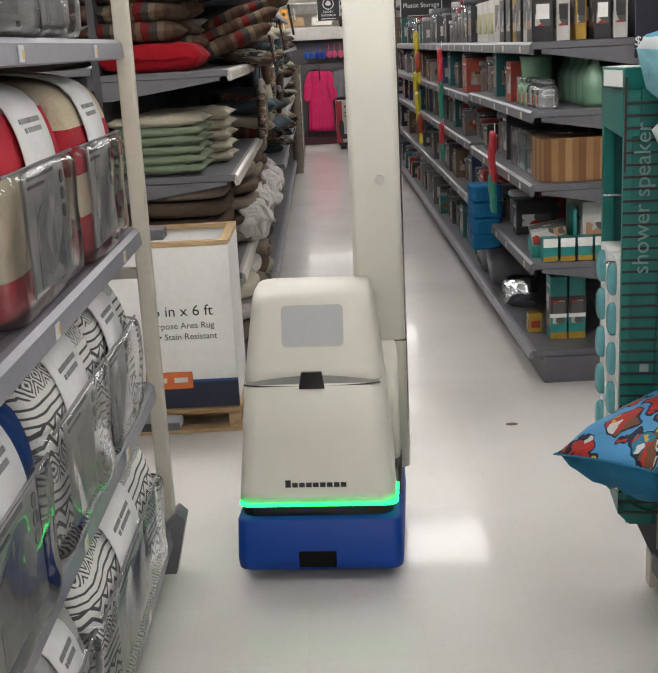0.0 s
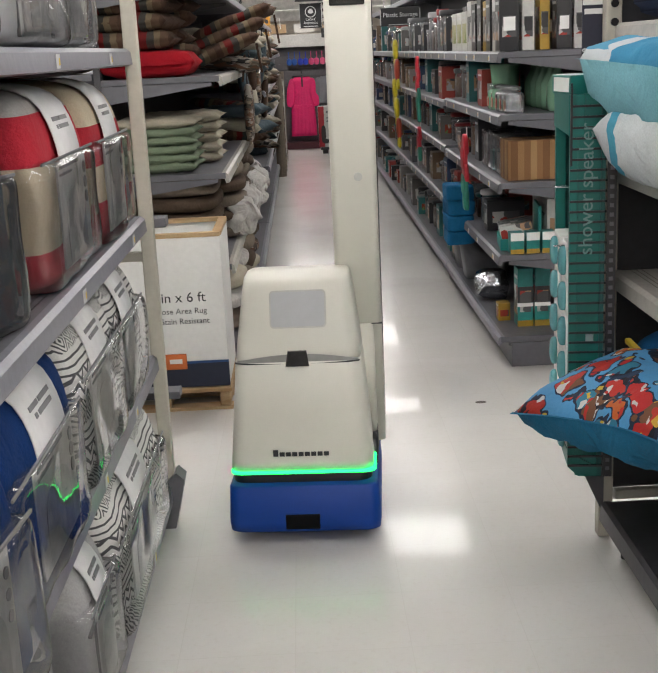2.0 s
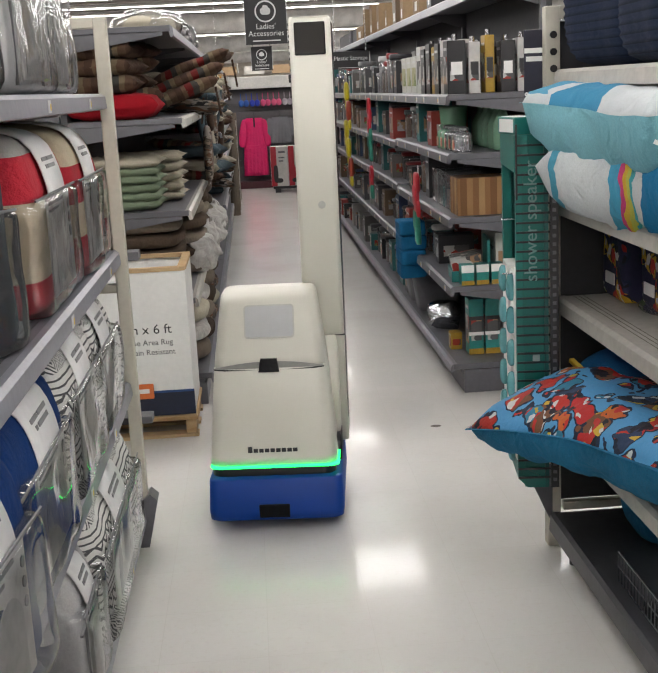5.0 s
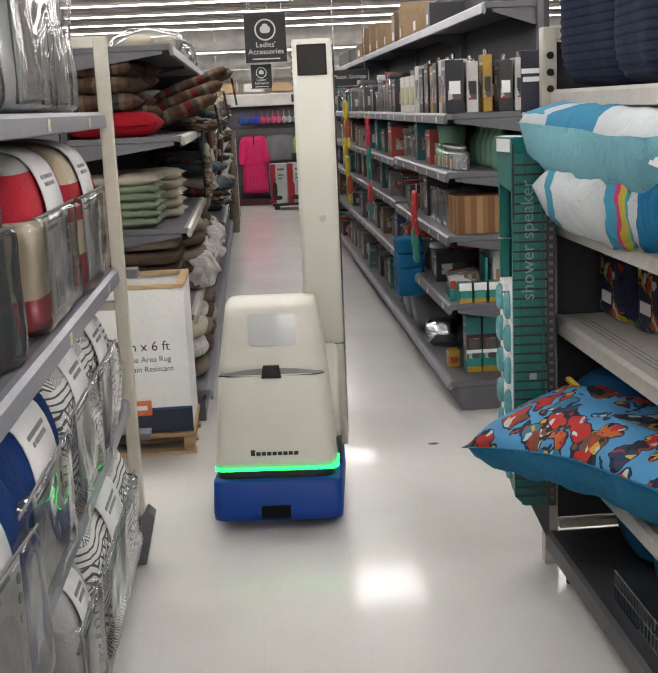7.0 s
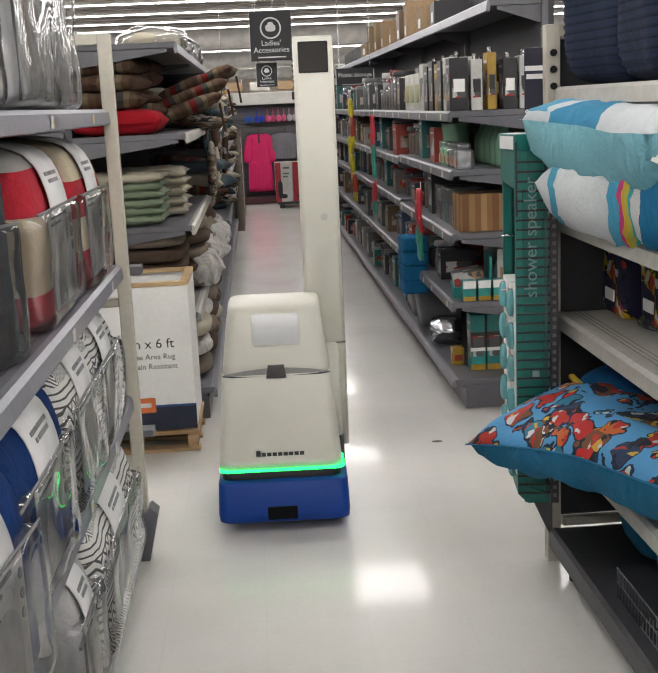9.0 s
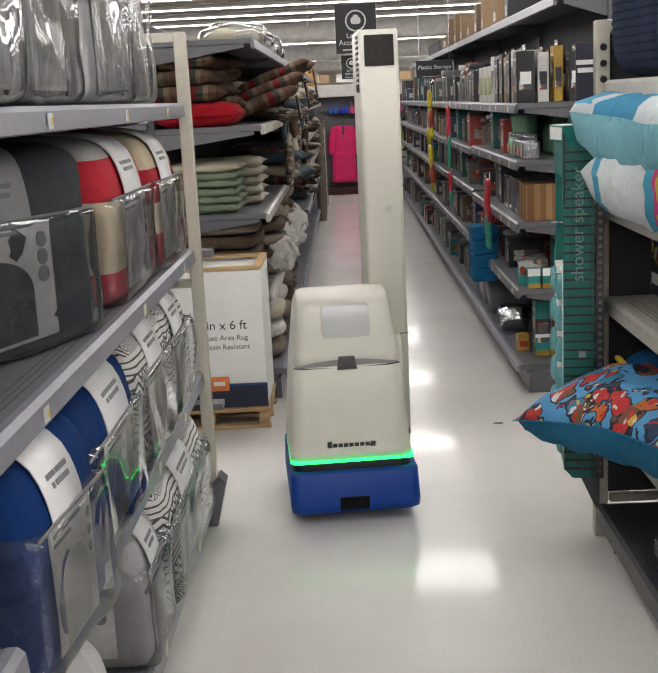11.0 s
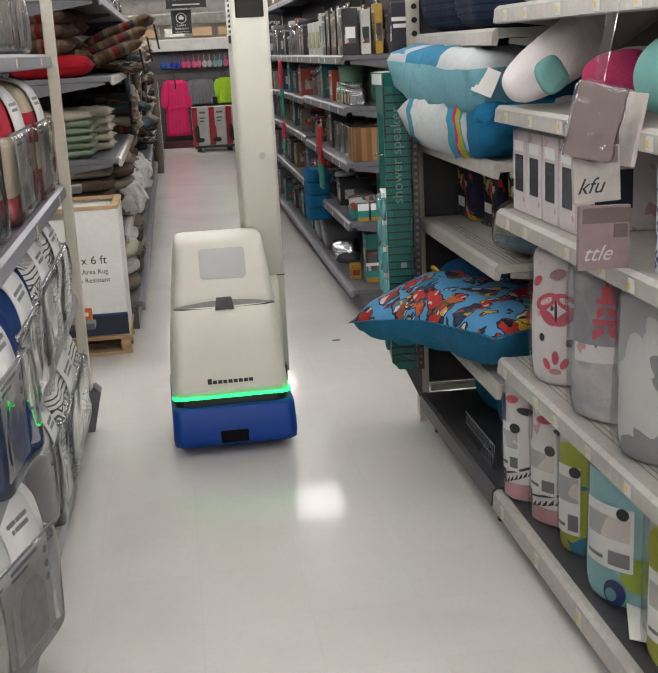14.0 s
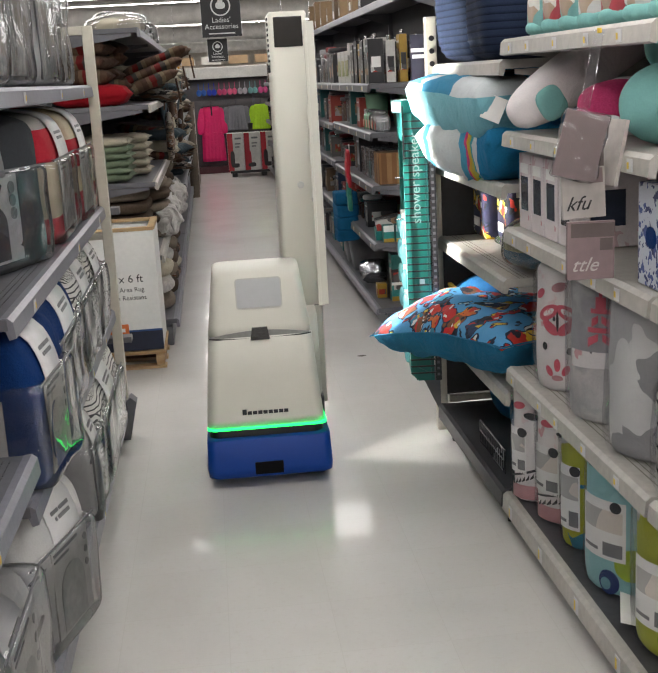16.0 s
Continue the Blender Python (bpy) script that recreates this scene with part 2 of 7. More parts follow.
def floor_material():
    m, nt, bsdf = nodes_of("waxed_vinyl_tile")
    v = coords(nt)
    br = add(nt, "ShaderNodeTexBrick", Scale=1.0)
    br.offset = 0.0
    br.inputs["Brick Width"].default_value = 0.305
    br.inputs["Row Height"].default_value = 0.305
    br.inputs["Mortar Size"].default_value = 0.0012
    br.inputs["Color1"].default_value = (0.60, 0.588, 0.56, 1)
    br.inputs["Color2"].default_value = (0.62, 0.605, 0.58, 1)
    br.inputs["Mortar"].default_value = (0.575, 0.56, 0.53, 1)
    nt.links.new(v, br.inputs["Vector"])
    fleck = add(nt, "ShaderNodeTexNoise", Scale=55.0, Detail=6.0)
    smear = add(nt, "ShaderNodeTexNoise", Scale=1.6, Detail=5.0, Distortion=0.6)
    for n in (fleck, smear):
        nt.links.new(v, n.inputs["Vector"])
    c = mixed(nt, br.outputs["Color"], (0.56, 0.53, 0.49), ramp(nt, fleck.outputs["Fac"], [(0.56, (0, 0, 0)), (0.70, (0.4, 0.4, 0.4))]))
    c = mixed(nt, c, (0.50, 0.475, 0.44), ramp(nt, smear.outputs["Fac"], [(0.45, (0, 0, 0)), (0.8, (0.55, 0.55, 0.55))]))
    nt.links.new(c, bsdf.inputs["Base Color"])
    bsdf.inputs["Roughness"].default_value = 0.24
    bsdf.inputs["Specular IOR Level"].default_value = 0.3
    bsdf.inputs["Coat Weight"].default_value = 0.27
    bsdf.inputs["Coat Roughness"].default_value = 0.055
    return m


M_FLOOR = floor_material()
M_CEIL = plain("painted_roof_deck", (0.36, 0.335, 0.305), 0.7)
M_WALL = plain("far_wall_paint", (0.62, 0.56, 0.48), 0.8)
M_DUCT = plain("white_duct", (0.75, 0.73, 0.7), 0.5)
M_LAMP = glowing("lamp_tube", (1.0, 0.97, 0.945), LAMP_STRENGTH)
M_SHELF = plain("grey_shelf_paint", (0.13, 0.13, 0.145), 0.42, wear=0.2)
M_LIP = plain("grey_lip_paint", (0.22, 0.22, 0.255), 0.35, wear=0.2)
M_CREAM = plain("cream_steel_paint", (0.55, 0.52, 0.44), 0.45, wear=0.15)
M_CSHELF = plain("cream_shelf_paint", (0.47, 0.45, 0.41), 0.4, wear=0.25)
M_SLOT = plain("slot_shade", (0.20, 0.18, 0.15), 0.6)
M_BACK = plain("dark_back_panel", (0.055, 0.055, 0.06), 0.7)
M_DARK = plain("black_plastic", (0.012, 0.012, 0.014), 0.35)
M_WIRE = plain("chrome_wire", (0.6, 0.6, 0.62), 0.25, 1.0)
M_WHITE = plain("white_card", (0.80, 0.80, 0.78), 0.6, wear=0.1)
M_PAPER = plain("pale_paper_band", (0.60, 0.60, 0.61), 0.55, wear=0.1)
M_INK = plain("dark_ink", (0.03, 0.03, 0.035), 0.6)
M_ORANGE = plain("orange_tag", (0.80, 0.20, 0.05), 0.5)
M_YELLOW = plain("yellow_tag", (0.85, 0.6, 0.06), 0.5)
M_WOOD = banded("pine_wood", [(0.0, (0.50, 0.34, 0.18)), (0.5, (0.58, 0.42, 0.24)), (0.8, (0.45, 0.29, 0.15))], 2, 18.0, hard=False, wobble=0.6, rough=0.6, fold=0.0)
M_FILM = film_plastic("clear_vinyl", 0.10)
M_VINYL = film_plastic("wrinkled_clear_vinyl", 0.03, tint=(0.99, 0.99, 1.0), bump=0.2, rough=0.05, scale=6.0, gloss=0.95)
M_SLEEVE = film_plastic("thin_clear_sleeve", 0.01, tint=(0.99, 0.99, 1.0), gloss=0.4)
M_GLASS = film_plastic("clear_moulded_plastic", 0.12, bump=0.06, rough=0.08)


# ---- building helpers ----
def thing(name, label, category, at=(0, 0, 0), turn=0.0, group="", kind=""):
    ob = new(name)
    ob.matrix_basis = pose(*at, 0, 0, turn)
    return tagged(ob, label, category, group, kind)


def mesh_of(name, bm, material, smooth=False):
    me = bpy.data.meshes.new(name)
    bm.to_mesh(me)
    bm.free()
    if smooth:
        me.polygons.foreach_set("use_smooth", [True] * len(me.polygons))
    for m in (material if isinstance(material, (list, tuple)) else [material]):
        me.materials.append(m)
    return me


def part(name, bm, material, parent, label="", smooth=False, m=None):
    ob = new(name, mesh_of(name, bm, material, smooth))
    ob.parent = parent
    if m is not None:
        ob.matrix_basis = m
    return tagged(ob, label)


def box(x0, x1, y0, y1, z0, z1, bevel=0.0, bm=None, seg=2):
    bm2 = bmesh.new()
    bmesh.ops.create_cube(bm2, size=1.0, matrix=Matrix.LocRotScale(((x0 + x1) / 2, (y0 + y1) / 2, (z0 + z1) / 2), None, (abs(x1 - x0), abs(y1 - y0), abs(z1 - z0))))
    if bevel:
        bmesh.ops.bevel(bm2, geom=bm2.edges[:], offset=bevel, segments=seg, affect="EDGES", profile=0.5)
    if bm is None:
        return bm2
    me = bpy.data.meshes.new("t")
    bm2.to_mesh(me)
    bm2.free()
    bm.from_mesh(me)
    bpy.data.meshes.remove(me)
    return bm


def tube(r, x, y, z0, z1, bm=None, seg=16, r2=None, axis="Z"):
    bm = bm or bmesh.new()
    m = Matrix.Translation((x, y, (z0 + z1) / 2))
    if axis == "X":
        m = Matrix.Translation(((z0 + z1) / 2, x, y)) @ Matrix.Rotation(math.pi / 2, 4, "Y")
    if axis == "Y":
        m = Matrix.Translation((x, (z0 + z1) / 2, y)) @ Matrix.Rotation(-math.pi / 2, 4, "X")
    bmesh.ops.create_cone(bm, cap_ends=True, segments=seg, radius1=r, radius2=r if r2 is None else r2, depth=z1 - z0, matrix=m)
    return bm


def puff(lx, ly, lz, p=4.0, rough=0.0, n=10, at=(0, 0, 0), seed=0, shape=None, freq=5.0):
    """A soft, stuffed box: a rounded solid of that size, with its base at z = 0 of at."""
    bm = bmesh.new()
    bmesh.ops.create_cube(bm, size=2.0)
    bmesh.ops.subdivide_edges(bm, edges=bm.edges[:], cuts=n - 1, use_grid_fill=True)
    for v in bm.verts:
        c = v.co
        k = (abs(c.x) ** p + abs(c.y) ** p + abs(c.z) ** p) ** (1 / p)
        u = c / k
        if shape:
            u = shape(u)
        q = Vector((u.x * lx / 2, u.y * ly / 2, (u.z + 1) * lz / 2))
        if rough:
            d = noise.noise_vector(q * freq + Vector((seed * 3.7, seed * 1.3, seed * 2.1)))
            q += d * rough
            q.z = max(q.z, 0.0)
        v.co = q + Vector(at)
    return bm


def pillow(lx, ly, lz, n=16, seed=0, rough=0.012, edge=3.0):
    bm = bmesh.new()
    bmesh.ops.create_grid(bm, x_segments=n * 2, y_segments=n * 2, size=1.0)
    top = [v for v in bm.verts]
    g = bmesh.ops.duplicate(bm, geom=bm.verts[:] + bm.edges[:] + bm.faces[:])["geom"]
    low = {v for v in g if isinstance(v, bmesh.types.BMVert)}
    bmesh.ops.reverse_faces(bm, faces=[f for f in g if isinstance(f, bmesh.types.BMFace)])
    for v in bm.verts:
        x, y = v.co.x, v.co.y
        fx, fy = abs(x), abs(y)
        h = ((1 - fx ** edge) * (1 - fy ** edge)) ** 0.5 if fx < 1 and fy < 1 else 0.0
        px = x * (1 - 0.10 * (1 - fy ** 2)) 
        py = y * (1 - 0.10 * (1 - fx ** 2))
        rim = 1 - h
        w = noise.noise(Vector((x * 5 + seed, y * 5, 0.3 * seed))) * rough * 2 + math.sin((math.atan2(y, x)) * 26 + seed) * 0.006 * rim * (1 if h > 0.02 else 0)
        z = (h * lz / 2 + (w if h > 0 else 0)) * (-1 if v in low else 1)
        v.co = Vector((px * lx / 2, py * ly / 2, z + noise.noise(Vector((x * 1.5, y * 1.5, seed))) * rough))
    bmesh.ops.remove_doubles(bm, verts=bm.verts[:], dist=0.0004)
    return bm


def written(words, size, parent, m, material=None, name="lettering", depth=0.0006, slant=0.0):
    """Lettering in the built-in font, as a mesh."""
    cu = bpy.data.curves.new(name, "FONT")
    cu.body, cu.size, cu.extrude = words, size, depth
    cu.align_x = "CENTER"
    cu.resolution_u = 3
    cu.shear = slant
    tmp = bpy.data.objects.new("tmp", cu)
    scene.collection.objects.link(tmp)
    bpy.context.view_layer.update()
    me = bpy.data.meshes.new_from_object(tmp.evaluated_get(bpy.context.evaluated_depsgraph_get()))
    bpy.data.objects.remove(tmp)
    me.materials.clear()
    me.materials.append(material or M_INK)
    ob = new(name, me)
    ob.parent = parent
    ob.matrix_basis = m
    return ob


def bars(rows, parent, material, m, name="print_bar"):
    """Unreadable writing as plain bars: rows of (x0, x1, z0, z1) in the plane y = 0."""
    for x0, x1, z0, z1 in rows:
        part(name, box(x0, x1, -0.001, 0.001, z0, z1), material, parent, m=m)


# ---- the hall ----
floor_ob = tagged(new("floor", mesh_of("floor", box(-30, 30, -16, 105, -0.1, 0.0), M_FLOOR)), "pale waxed vinyl tile floor with scuffs", "floor", kind="structure")
ROOF = 5.0
bm = box(-30, 30, -16, 105, ROOF, ROOF + 0.1)
for i in range(99):
    box(-30, 30, -15 + i * 1.2, -14.93 + i * 1.2, ROOF - 0.35, ROOF - 0.28, bm=bm)
tagged(new("ceiling", mesh_of("ceiling", bm, M_CEIL)), "white painted roof deck with open joists", "ceiling", kind="structure")
for nm, b in (("wall_north", (-30, 30, 104, 104.3)), ("wall_south", (-30, 30, -16.3, -16)), ("wall_west", (-30.3, -30, -16, 104)), ("wall_east", (30, 30.3, -16, 104))):
    tagged(new(nm, mesh_of(nm, box(*b, 0, ROOF), M_WALL)), "beige painted store wall", "wall", kind="structure")
for yy, zz, r in ((42, 4.05, 0.36), (60, 4.0, 0.4), (78, 3.9, 0.4)):
    tagged(new("duct", mesh_of("duct", tube(r, yy, zz, -29, 29, axis="X", seg=24), M_DUCT, True)), "long white round air duct under the roof", "duct", kind="structure")


def strip_light(y, x0, x1, half=0.055):
    t = thing("strip_light", "long white fluorescent strip light under the roof", "light", ((x0 + x1) / 2, y, ROOF - 0.5), group="strip lights")
    h = (x1 - x0) / 2
    part("housing", box(-h, h, -half - 0.015, half + 0.015, 0.03, 0.1), M_DUCT, t)
    part("tube", box(-h + 0.02, h - 0.02, -half, half, 0.0, 0.028), M_LAMP, t, "glowing white tube")
    bm = bmesh.new()
    for k in (-0.8, -0.3, 0.3, 0.8):
        box(k * h - 0.008, k * h + 0.008, -0.008, 0.008, 0.1, 0.5, bm=bm)
    part("hanger", bm, M_WIRE, t)


for y in (-13.2, -8.8, -4.3, 0.2, 6.6, 13.2, 18.8, 23.4, 28.0):
    strip_light(y, -15, 15, 0.5)
for i in range(20):
    strip_light(32.4 + 3.5 * i, -22, 22, 0.07)


# ---- shelving ----
def shelf(parent, x_lip, x_back, y0, y1, z, lip=0.045, top=M_SHELF, front=M_LIP, tags=0, seed=0, slots=0):
    """One steel shelf: deck with a rolled lip and brackets. The lip faces x_lip; z is its top."""
    s = 1 if x_lip > x_back else -1
    deck = part("shelf", box(x_back, x_lip - s * 0.012, y0 + 0.003, y1 - 0.003, z - 0.028, z, 0.003), top, parent)
    bm = bmesh.new()
    pts = [(x_lip - s * 0.03, z + 0.001), (x_lip - s * 0.012, z + 0.002), (x_lip, z - 0.008), (x_lip + s * 0.004, z - lip), (x_lip - s * 0.012, z - lip - 0.004), (x_lip - s * 0.018, z - 0.03)]
    rows = [[bm.verts.new((px, yy, pz)) for px, pz in pts] for yy in (y0 + 0.004, y1 - 0.004)]
    for i in range(len(pts)):
        j = (i + 1) % len(pts)
        bm.faces.new((rows[0][i], rows[0][j], rows[1][j], rows[1][i]))
    bm.faces.new(rows[0]), bm.faces.new(rows[1][::-1])
    bmesh.ops.recalc_face_normals(bm, faces=bm.faces[:])
    part("lip", bm, front, deck)
    for yy in (y0 + 0.012, y1 - 0.012):
        bm = bmesh.new()
        q = [(x_back, z - 0.03), (x_lip - s * 0.05, z - 0.03), (x_lip - s * 0.05, z - 0.045), (x_back + s * 0.04, z - 0.11), (x_back, z - 0.11)]
        a = [bm.verts.new((px, yy - 0.0025, pz)) for px, pz in q]
        b = [bm.verts.new((px, yy + 0.0025, pz)) for px, pz in q]
        bm.faces.new(a), bm.faces.new(b[::-1])
        for i in range(5):
            j = (i + 1) % 5
            bm.faces.new((a[i], b[i], b[j], a[j]))
        bmesh.ops.recalc_face_normals(bm, faces=bm.faces[:])
        part("bracket", bm, top, deck)
    for k in range(slots):
        xc = x_lip - s * (0.055 + 0.016 * k)
        # grooves are flat strips with their inner shade put into the colour
        if top is not M_SHELF:
            part("groove", box(xc - 0.0012, xc + 0.0012, y0 + 0.01, y1 - 0.01, z - 0.002, z + 0.0006), M_SLOT, deck)
            continue
        bm = bmesh.new()
        for i in range(int((y1 - y0 - 0.04) / 0.028)):
            yy = y0 + 0.02 + i * 0.028
            box(xc - 0.0016, xc + 0.0016, yy, yy + 0.018, z - 0.002, z + 0.0008, bm=bm)
        tagged(part("slot_row", bm, M_DARK, deck), kind="stuff")
    r = random.Random(seed)
    for k in range(tags):
        yy = y0 + (k + 0.5 + r.uniform(-0.2, 0.2)) * (y1 - y0) / tags
        bm = box(x_lip + s * 0.0042, x_lip + s * 0.0055, yy, yy + 0.035, z - lip + 0.004, z - 0.012)
        box(x_lip + s * 0.0056, x_lip + s * 0.0062, yy + 0.022, yy + 0.033, z - lip + 0.010, z - 0.020, bm=bm)
        bm.faces.ensure_lookup_table()
        for f in bm.faces[6:]:
            f.material_index = 1
        part("price_tag", bm, [M_PAPER, M_YELLOW], deck, "pale price tag with a yellow mark")
    return deck


def slotted_post(parent, x, y, h, w=0.036, d=0.05, material=M_CREAM, slots=True, face=-1):
    post = part("upright", box(x - w / 2, x + w / 2, y - d / 2, y + d / 2, 0, h, 0.004), material, parent)
    if slots:
        bm = bmesh.new()
        n = int(h / 0.0508)
        for i in range(2, n):
            box(x - 0.004, x + 0.004, y + face * d / 2 - 0.002, y + face * d / 2 + 0.002, i * 0.0508, i * 0.0508 + 0.024, bm=bm)
        part("slot_row", bm, M_DARK, post)
    return post


# bedding gondola
LX = -0.722
gl = thing("gondola_shelving", "grey steel shelving unit filled with bagged bedding", "shelving")
part("back_panel", box(-1.30, -1.27, -2.2, 3.62, 0.05, 2.0), M_BACK, gl)
for (y0, y1, zs) in ((1.265, 3.60, (1.55, 1.045, 0.595)), (-1.2, 1.255, (1.56, 1.37, 0.73))):
    for k, z in enumerate(zs):
        shelf(gl, LX + (0.022 if z == 0.73 else 0), -1.27, y0, y1, z, tags=3, seed=k, slots=3 if z < 1.1 else 0)
for y0, y1 in ((1.265, 3.60), (-1.2, 1.255)):
    shelf(gl, LX + 0.01, -1.27, y0, y1, 0.155, lip=0.06, tags=3, seed=9, slots=3)
    part("kick_plate", box(-1.27, LX - 0.03, y0, y1, 0.0, 0.12), M_SHELF, gl)
slotted_post(gl, -0.722, 3.625, 1.79, 0.042, 0.045, slots=False)
slotted_post(gl, -1.27, 3.625, 1.79, 0.05, 0.045, slots=False)
part("top_rail", box(-1.29, -0.715, 3.607, 3.643, 1.755, 1.79, 0.004), M_CREAM, gl)
part("end_rail", box(-1.29, -0.72, 3.61, 3.64, 0.9, 0.93, 0.004), M_CREAM, gl)
part("end_bracket", box(-0.80, -0.665, 3.645, 3.72, 1.0, 1.03, 0.003), M_SHELF, gl)
part("end_bracket", box(-0.80, -0.665, 3.645, 3.72, 0.43, 0.455, 0.003), M_SHELF, gl)
bm = bmesh.new()
q = [(-0.76, 0.0), (-0.705, 0.0), (-0.665, 0.17), (-0.69, 0.195), (-0.74, 0.15)]
a = [bm.verts.new((x, 3.58, z)) for x, z in q]
b = [bm.verts.new((x, 3.66, z)) for x, z in q]
bm.faces.new(a), bm.faces.new(b[::-1])
for i in range(5):
    bm.faces.new((a[i], b[i], b[(i + 1) % 5], a[(i + 1) % 5]))
bmesh.ops.recalc_face_normals(bm, faces=bm.faces[:])
part("base_guard", bm, M_SHELF, gl)

# children's bedding gondola
RX = 0.668
M_DECK = plain("charcoal_deck_paint", (0.06, 0.06, 0.066), 0.4, wear=0.3)
gr = thing("gondola_shelving", "cream steel shelving unit with children's pillows and rolled bedding", "shelving")
part("back_panel", box(1.22, 1.25, -1.0, 3.36, 0.05, 2.0), M_BACK, gr)
for k, z in enumerate((1.555, 1.165, 0.855, 0.47)):
    shelf(gr, RX, 1.22, 2.27, 3.33, z, top=M_CSHELF, front=M_CSHELF, slots=3 if 0.8 < z < 0.9 else 0)
for k, z in enumerate((1.615, 1.335, 1.03, 0.565)):
    shelf(gr, RX, 1.22, 1.05, 2.26, z, top=M_CSHELF, front=M_CSHELF, tags=5, seed=20 + k, slots=3 if z < 0.6 else 0)
shelf(gr, RX - 0.02, 1.22, 2.27, 3.33, 0.125, lip=0.06, top=M_DECK, front=M_DECK)
shelf(gr, RX - 0.02, 1.22, 1.05, 2.26, 0.125, lip=0.06, top=M_DECK, front=M_CSHELF, tags=4, seed=31)
shelf(gr, RX - 0.02, 1.22, -0.6, 1.04, 0.125, lip=0.06, front=M_CSHELF, tags=4, seed=33)
shelf(gr, RX, 1.22, -0.6, 1.04, 0.565, top=M_CSHELF, front=M_CSHELF, tags=4, seed=35)
shelf(gr, RX, 1.22, -0.6, 1.04, 1.03, top=M_CSHELF, front=M_CSHELF, tags=4, seed=36)
part("kick_plate", box(0.72, 1.22, -0.6, 3.33, 0.0, 0.06), M_BACK, gr)
p = slotted_post(gr, 0.668, 3.365, 1.745, 0.045, 0.045, slots=False)
for z in (1.66, 1.61, 1.56):
    part("hole", tube(0.011, 0.668, z, 3.335, 3.345, axis="Y", seg=12), M_DARK, p)
slotted_post(gr, 1.2, 3.365, 1.745, 0.045, 0.045, slots=False)
part("top_rail", box(0.668, 1.2, 3.345, 3.385, 1.705, 1.745, 0.004), M_CREAM, gr)
part("end_rail", box(0.70, 1.2, 3.35, 3.38, 0.12, 0.15, 0.004), M_CREAM, gr)
part("end_panel", box(0.69, 1.2, 3.38, 3.392, 0.15, 1.70), M_BACK, gr)
bm = bmesh.new()
q = [(0.66, 0.10), (0.65, 0.10), (0.565, 0.29), (0.66, 0.29)]
a = [bm.verts.new((x, 3.34, z)) for x, z in q]
b = [bm.verts.new((x, 3.36, z)) for x, z in q]
bm.faces.new(a), bm.faces.new(b[::-1])
for i in range(4):
    bm.faces.new((a[i], b[i], b[(i + 1) % 4], a[(i + 1) % 4]))
bmesh.ops.recalc_face_normals(bm, faces=bm.faces[:])
part("wedge_bracket", bm, M_SHELF, gr)
part("levelling_foot", tube(0.016, 0.69, 3.19, 0.0, 0.05), M_DARK, gr)
part("levelling_foot", tube(0.016, 0.69, 2.3, 0.0, 0.05), M_DARK, gr)
part("levelling_foot", tube(0.016, 0.69, 1.2, 0.0, 0.05), M_DARK, gr)

# kitchenware gondola beyond the cross aisle
M_KLIP = plain("worn_grey_lip_paint", (0.135, 0.135, 0.15), 0.42, wear=0.35)
FX, FY = 0.676, 5.27
gk = thing("gondola_shelving", "long grey steel shelving unit stocked with kitchenware", "shelving")
part("back_panel", box(1.16, 1.19, FY, 17.0, 0.05, 2.25), M_BACK, gk)
SECT = [(FY + i * 1.95, FY + (i + 1) * 1.95) for i in range(6)]
KZ = (1.475, 1.195, 0.885, 0.545)
for i, (y0, y1) in enumerate(SECT):
    for k, z in enumerate(KZ):
        zz = z + (0 if i == 0 else (0.0, -0.02, 0.015, 0.02)[k])
        shelf(gk, FX, 1.16, y0, y1, zz, front=M_KLIP, tags=5 if i < 3 else 0, seed=40 + i * 5 + k)
    shelf(gk, 0.87, 1.16, y0, y1, 1.985, lip=0.05)
    shelf(gk, FX - 0.005, 1.16, y0, y1, 0.15, lip=0.035)
    part("kick_plate", box(0.735, 1.16, y0 + 0.001, y1 - 0.001, 0.0, 0.118), M_SHELF, gk)
    part("upright", box(1.13, 1.158, y0 - 0.015, y0 + 0.015, 0.15, 2.25), M_SHELF, gk)

# rug and cushion gondola on the other side
RGX, RGY = -0.575, 5.38
gg = thing("gondola_shelving", "grey steel shelving unit piled with seat cushions and rugs", "shelving")
part("back_panel", box(-1.16, -1.13, RGY, 17.0, 0.05, 1.95), M_BACK, gg)
for i in range(6):
    y0, y1 = RGY + i * 1.95, RGY + (i + 1) * 1.95
    for z in ((1.43, 0.985, 0.55) if i < 2 else (1.5, 1.22, 0.95, 0.62)):
        shelf(gg, RGX if i < 2 else -0.5, -1.13, y0, y1, z, top=M_SHELF, front=M_CSHELF if i < 2 else M_LIP, tags=2 if i < 2 else 0, seed=70 + i)
    shelf(gg, -0.60, -1.13, y0, y1, 1.86, lip=0.05)
    shelf(gg, -0.52, -1.13, y0, y1, 0.16, lip=0.05)
    part("kick_plate", box(-1.13, -0.56, y0 + 0.001, y1 - 0.001, 0.0, 0.11), M_SHELF, gg)


